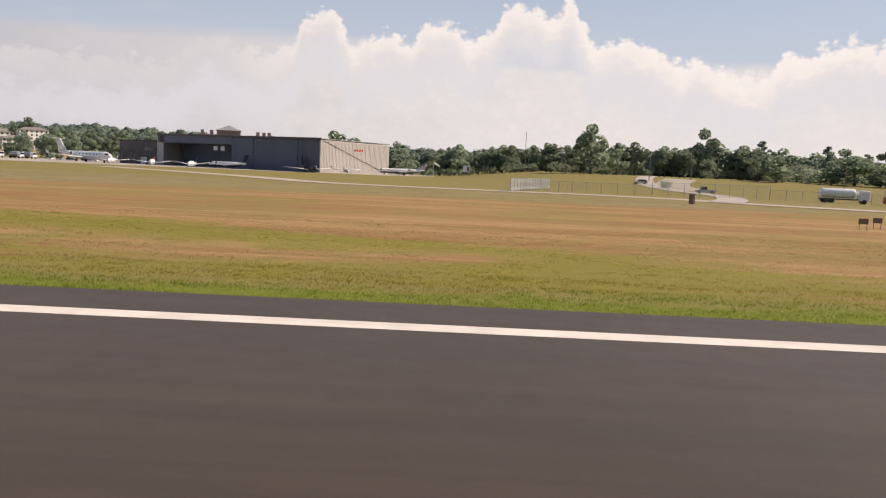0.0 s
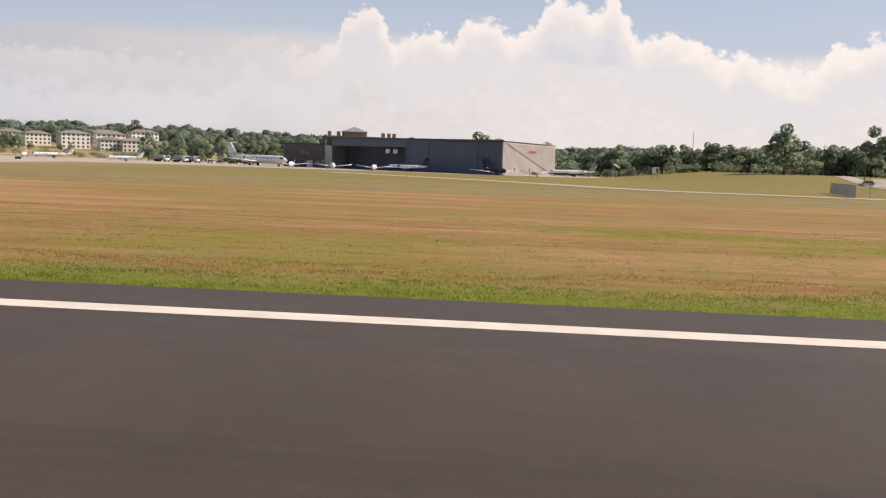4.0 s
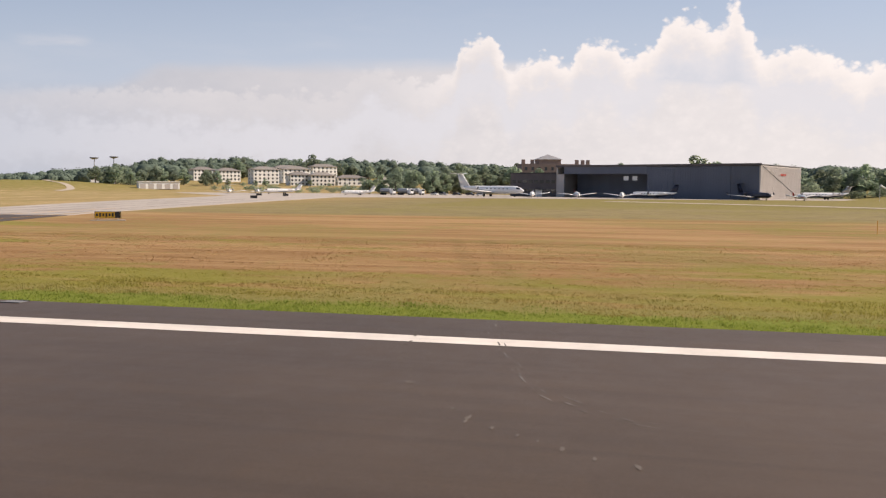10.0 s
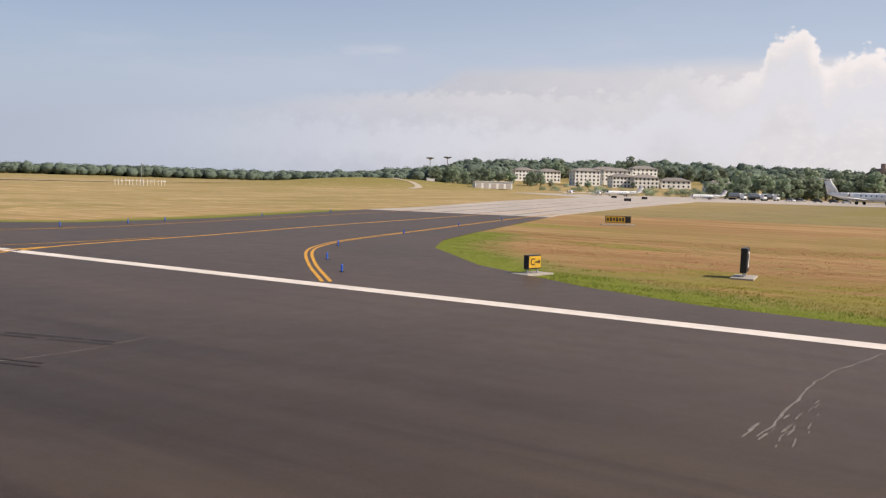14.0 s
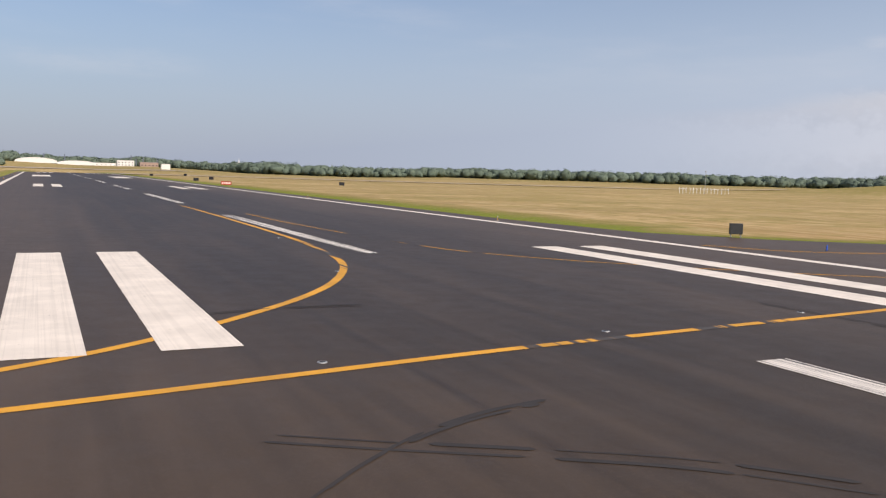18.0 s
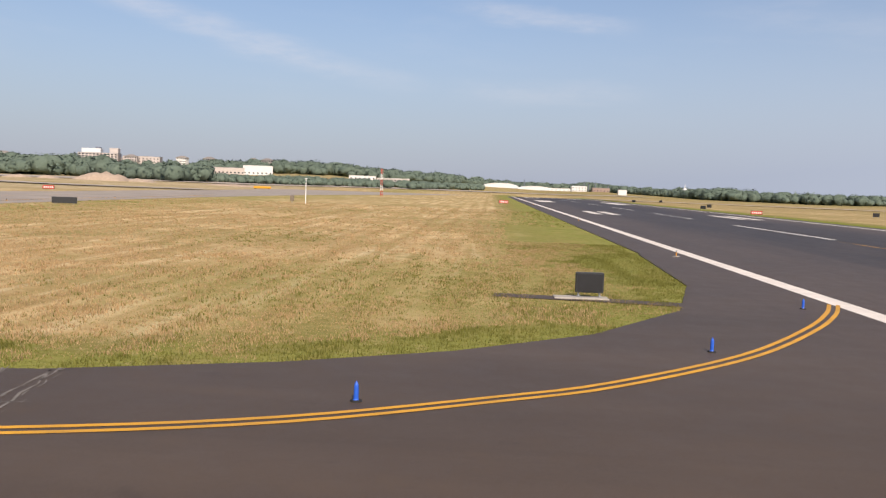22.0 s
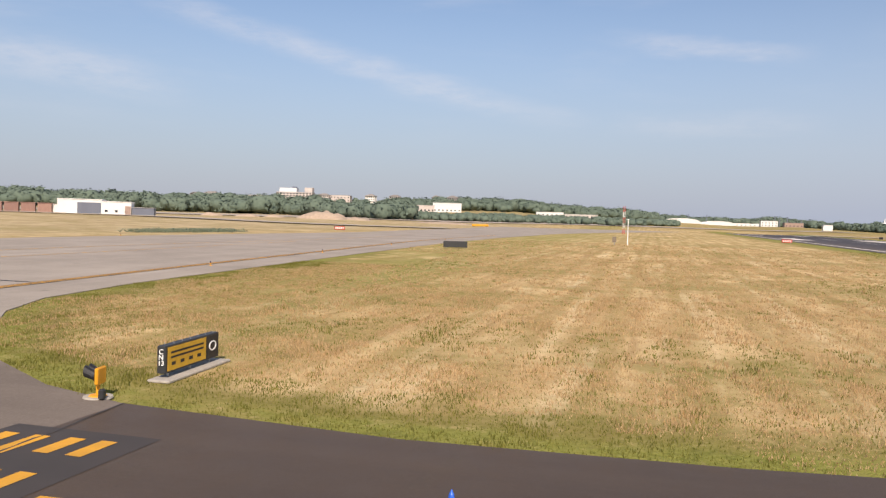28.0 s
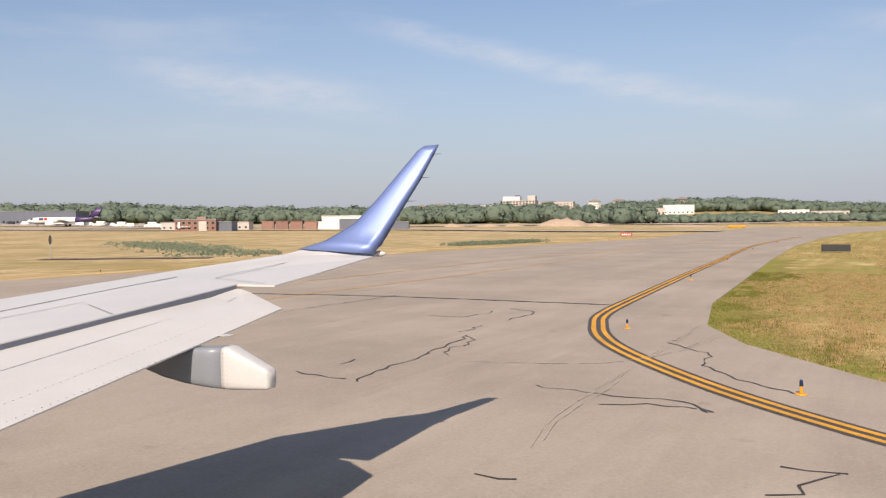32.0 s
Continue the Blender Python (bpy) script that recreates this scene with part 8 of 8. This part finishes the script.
    # winglet: sections from the wing up
    def blade(o, fle, zle, fte, zte, th):
        side = (OB * 0.94 - Vector((0, 0, 0.34))) * th
        a, b = wp(o, fle, zle), wp(o, fte, zte)
        cs = (0, 0.08, 0.25, 0.5, 0.75, 1)
        return [a + (b - a) * c + side * math.sin(math.pi * c ** 0.6) for c in cs] + [a + (b - a) * c - side * math.sin(math.pi * c ** 0.6) for c in cs[-2:0:-1]]
    wl = [(11.2, 6.30, 3.50, 5.08, 3.44, 0.05), (11.40, 5.95, 3.62, 5.02, 3.56, 0.05), (11.52, 5.52, 3.87, 4.94, 3.76, 0.045), (11.66, 5.20, 4.24, 4.75, 4.14, 0.04), (11.84, 4.91, 4.64, 4.55, 4.54, 0.03), (11.97, 4.66, 4.97, 4.38, 4.93, 0.022), (12.0, 4.58, 5.03, 4.33, 5.05, 0.012)]
    win = obj("winglet", fix_normals(MB().loft([blade(*s) for s in wl]).mesh("winglet", True)), "blue", t, "glossy blue winglet")
    obj("tip_fairing", fix_normals(MB().loft([[wp(11.45 + r * math.cos(a), f, 3.43 + r * math.sin(a)) for a in [math.pi * k / 5 for k in range(10)]] for f, r in ((5.6, 0.02), (5.3, 0.05), (5.05, 0.045), (4.98, 0.02))]).mesh("tip", True)), "sheet", t)
    for f, z, o in ((4.42, 4.90, 11.95), (4.55, 4.55, 11.83), (4.73, 4.20, 11.70)):
        obj("static_wick", MB().tube(wp(o, f, z), wp(o, f - 0.14, z + 0.005), 0.006, 0.002, 5), "dark", win)

    # flap track fairings: a body under the flap and a pale tail cone behind it
    for o in (6.84, 3.55):
        dz = plane(o) - plane(6.84)

        def ring_at(f, w, low, top):
            """Rounded box: a superellipse across the airflow."""
            pts, mid, half = [], (low + top) / 2, (top - low) / 2
            for k in range(20):
                a = 2 * math.pi * (k + 0.5) / 20
                c, d = math.cos(a), math.sin(a)
                pts.append(wp(o + w * math.copysign(abs(c) ** 0.34, c), f, mid + half * math.copysign(abs(d) ** 0.34, d) + dz))
            return pts
        body = [(6.5, 0.03, 2.66, 2.70), (6.0, 0.07, 2.57, 2.70), (5.52, 0.10, 2.49, 2.70), (5.30, 0.11, 2.42, 2.70), (5.04, 0.115, 2.37, 2.71), (4.81, 0.12, 2.345, 2.72), (4.61, 0.12, 2.335, 2.735)]
        tail = [(4.606, 0.122, 2.334, 2.737), (4.55, 0.121, 2.334, 2.733), (4.35, 0.105, 2.342, 2.638), (4.16, 0.085, 2.352, 2.548), (4.13, 0.070, 2.362, 2.525)]
        # body's grey stands in for the flap's shade; the cone stays pale
        fr_ = obj("flap_fairing", fix_normals(MB().loft([ring_at(*q) for q in body]).mesh("fairing", True)), "sheetshade", t, "grey flap fairing, shade in its colour")
        obj("fairing_tail", fix_normals(MB().loft([ring_at(*q) for q in tail]).mesh("fairing_tail", True)), "sheet", fr_, "pale tail cone")
        rv = MB()
        for k in range(9):
            z_ = 2.36 + 0.04 * k
            rv.box(wp(o - 0.121, 4.585, z_ + dz), (0.006, 0.003, 0.006)).box(wp(o - 0.119, 4.54, z_ + dz), (0.006, 0.003, 0.006))
        tagged(obj("rivets", rv, "grey", fr_), kind="stuff")
    # main landing gear under the root
    g0 = wp(1.75, 7.0, 0)
    obj("gear_leg", MB().tube(g0 + Vector((0, 0, 0.45)), g0 + Vector((0, 0, 2.35)), 0.11, 0.13, 12), "grey", t)
    obj("gear_brace", MB().tube(g0 + Vector((0, 0, 1.1)), wp(0.95, 7.2, 2.2), 0.06, n=8), "grey", t)
    for s in (-1, 1):
        w = obj("wheel", MB().tube(g0 + OB * (s * 0.35 - 0.15) + Vector((0, 0, 0.48)), g0 + OB * (s * 0.35 + 0.15) + Vector((0, 0, 0.48)), 0.48, n=20), "rubber", t)
        obj("rim", MB().tube(g0 + OB * (s * 0.35 - 0.16) + Vector((0, 0, 0.48)), g0 + OB * (s * 0.35 + 0.16) + Vector((0, 0, 0.48)), 0.22, n=14), "grey", w)


build_wing()

# ---- grass blades near the way ----
def inside(px, py, poly):
    hit = np.zeros(px.shape, bool)
    for (ax, ay), (bx, by) in zip(poly, poly[1:] + poly[:1]):
        c = ((ay > py) != (by > py)) & (px < (bx - ax) * (py - ay) / (by - ay + 1e-12) + ax)
        hit ^= c
    return hit


def blades(rng, x, y, tall, per, spread, width):
    n = len(x) * per
    bx, by = np.repeat(x, per) + rng.normal(0, spread, n), np.repeat(y, per) + rng.normal(0, spread, n)
    h = np.repeat(tall, per) * rng.uniform(0.5, 1.2, n)
    a = rng.uniform(0, 2 * np.pi, n)
    lean = h * rng.uniform(0.1, 0.7, n)
    b = a + rng.uniform(-2, 2, n)
    w = width * rng.uniform(0.6, 1.5, n)
    z0 = np.full(n, -0.06)
    v = np.stack([np.stack([bx - w * np.cos(a), by - w * np.sin(a), z0], -1), np.stack([bx + w * np.cos(a), by + w * np.sin(a), z0], -1), np.stack([bx + lean * np.cos(b), by + lean * np.sin(b), z0 + h], -1)], 1)
    return v.reshape(-1, 3)


def tri_mesh(name, v, mat):
    me = bpy.data.meshes.new(name)
    n = len(v) // 3
    me.vertices.add(len(v))
    me.vertices.foreach_set("co", v.astype(np.float32).ravel())
    me.loops.add(3 * n)
    me.loops.foreach_set("vertex_index", np.arange(3 * n))
    me.polygons.add(n)
    me.polygons.foreach_set("loop_start", np.arange(0, 3 * n, 3))
    me.update(calc_edges=True)
    me.materials.append(M[mat])
    return me


PAVED = [(25.1, 404)] + EAST_S[1:9] + [(130, 470), (25.1, 470)]


def sow():
    rng = np.random.default_rng(9)
    sown = {"greenblade": [], "lushblade": [], "dryblade": [], "fieldblade": []}

    def wave_at(x, y, fx, fy, seed):
        return np.array([noise.noise(Vector((a * fx, b * fy, seed))) for a, b in zip(x, y)])

    def patch(x0, x1, y0, y1, density, keep, tall, per, width):
        n = int((x1 - x0) * (y1 - y0) * density)
        x, y = rng.uniform(x0, x1, n), rng.uniform(y0, y1, n)
        ok = keep(x, y)
        x, y = x[ok], y[ok]
        d = near_line(x, y, EDGES, 14.0)
        wave = wave_at(x, y, 0.09, 0.09, 1.0) + 0.5 * wave_at(x, y, 0.5, 0.5, 4.0)
        lump = np.clip(1.0 + 1.1 * wave_at(x, y, 0.9, 0.25, 8.0), 0.45, 1.6)      # tufts and hollows
        dice = rng.uniform(0, 1, len(x))
        if x0 > 0:
            g = d + wave * 3.0 < 3.9
            lots = (("lushblade", g, 0.62, per + 1), ("fieldblade", ~g, 0.50, per + 1))
        else:
            g = (d + wave * 4.6 < np.where(x < -58, 1.2, 2.2)) | (dice < 0.50 * np.exp(-d / 7.0)) | ((wave > 0.42) & (dice < 0.6)) | (dice < 0.7 * np.exp(-(((x + 33) / 13) ** 2 + ((y - 468) / 12) ** 2))) | ((y > 455) & (dice < 0.95 * np.exp(-((x + 24.5) / 6.5) ** 2)))
            lots = (("greenblade", g, 0.62, per + 1), ("dryblade", ~g, 0.62, per + 2))
        for kind, m, f, each in lots:
            sown[kind].append(blades(rng, x[m], y[m], tall * f * lump[m], each, 0.10, width))

    right = lambda x, y: ~inside(x, y, PAVED)
    isle = lambda x, y: inside(x, y, ISLAND)
    patch(25.05, 33, 232, 420, 30, right, 0.12, 4, 0.014)
    patch(33, 62, 225, 436, 10.0, right, 0.085, 3, 0.022)
    near = lambda x, y: isle(x, y) & (near_line(x, y, EDGES, 9.0) < 8.5)
    mid = lambda x, y: isle(x, y) & (near_line(x, y, EDGES, 9.0) >= 8.5)
    patch(-94, -25, 448, 500, 42, near, 0.14, 4, 0.012)
    patch(-92, -27, 456, 480, 15, mid, 0.17, 4, 0.016)
    patch(-94, -26, 480, 530, 5.5, mid, 0.17, 3, 0.026)
    patch(-95, -25, 530, 600, 1.3, isle, 0.2, 3, 0.04)
    for name, kind, label in (("green_grass", "greenblade", "short yellow-green grass along the taxiway"), ("lush_grass", "lushblade", "short lush green grass along the runway"), ("dry_grass", "dryblade", "dry straw coloured mown grass"),
                              ("field_grass", "fieldblade", "dry tan and yellow-green mown grass beside the runway")):
        tagged(new(name, tri_mesh(name, np.concatenate(sown[kind]), kind)), label, "grass", kind="stuff")


sow()
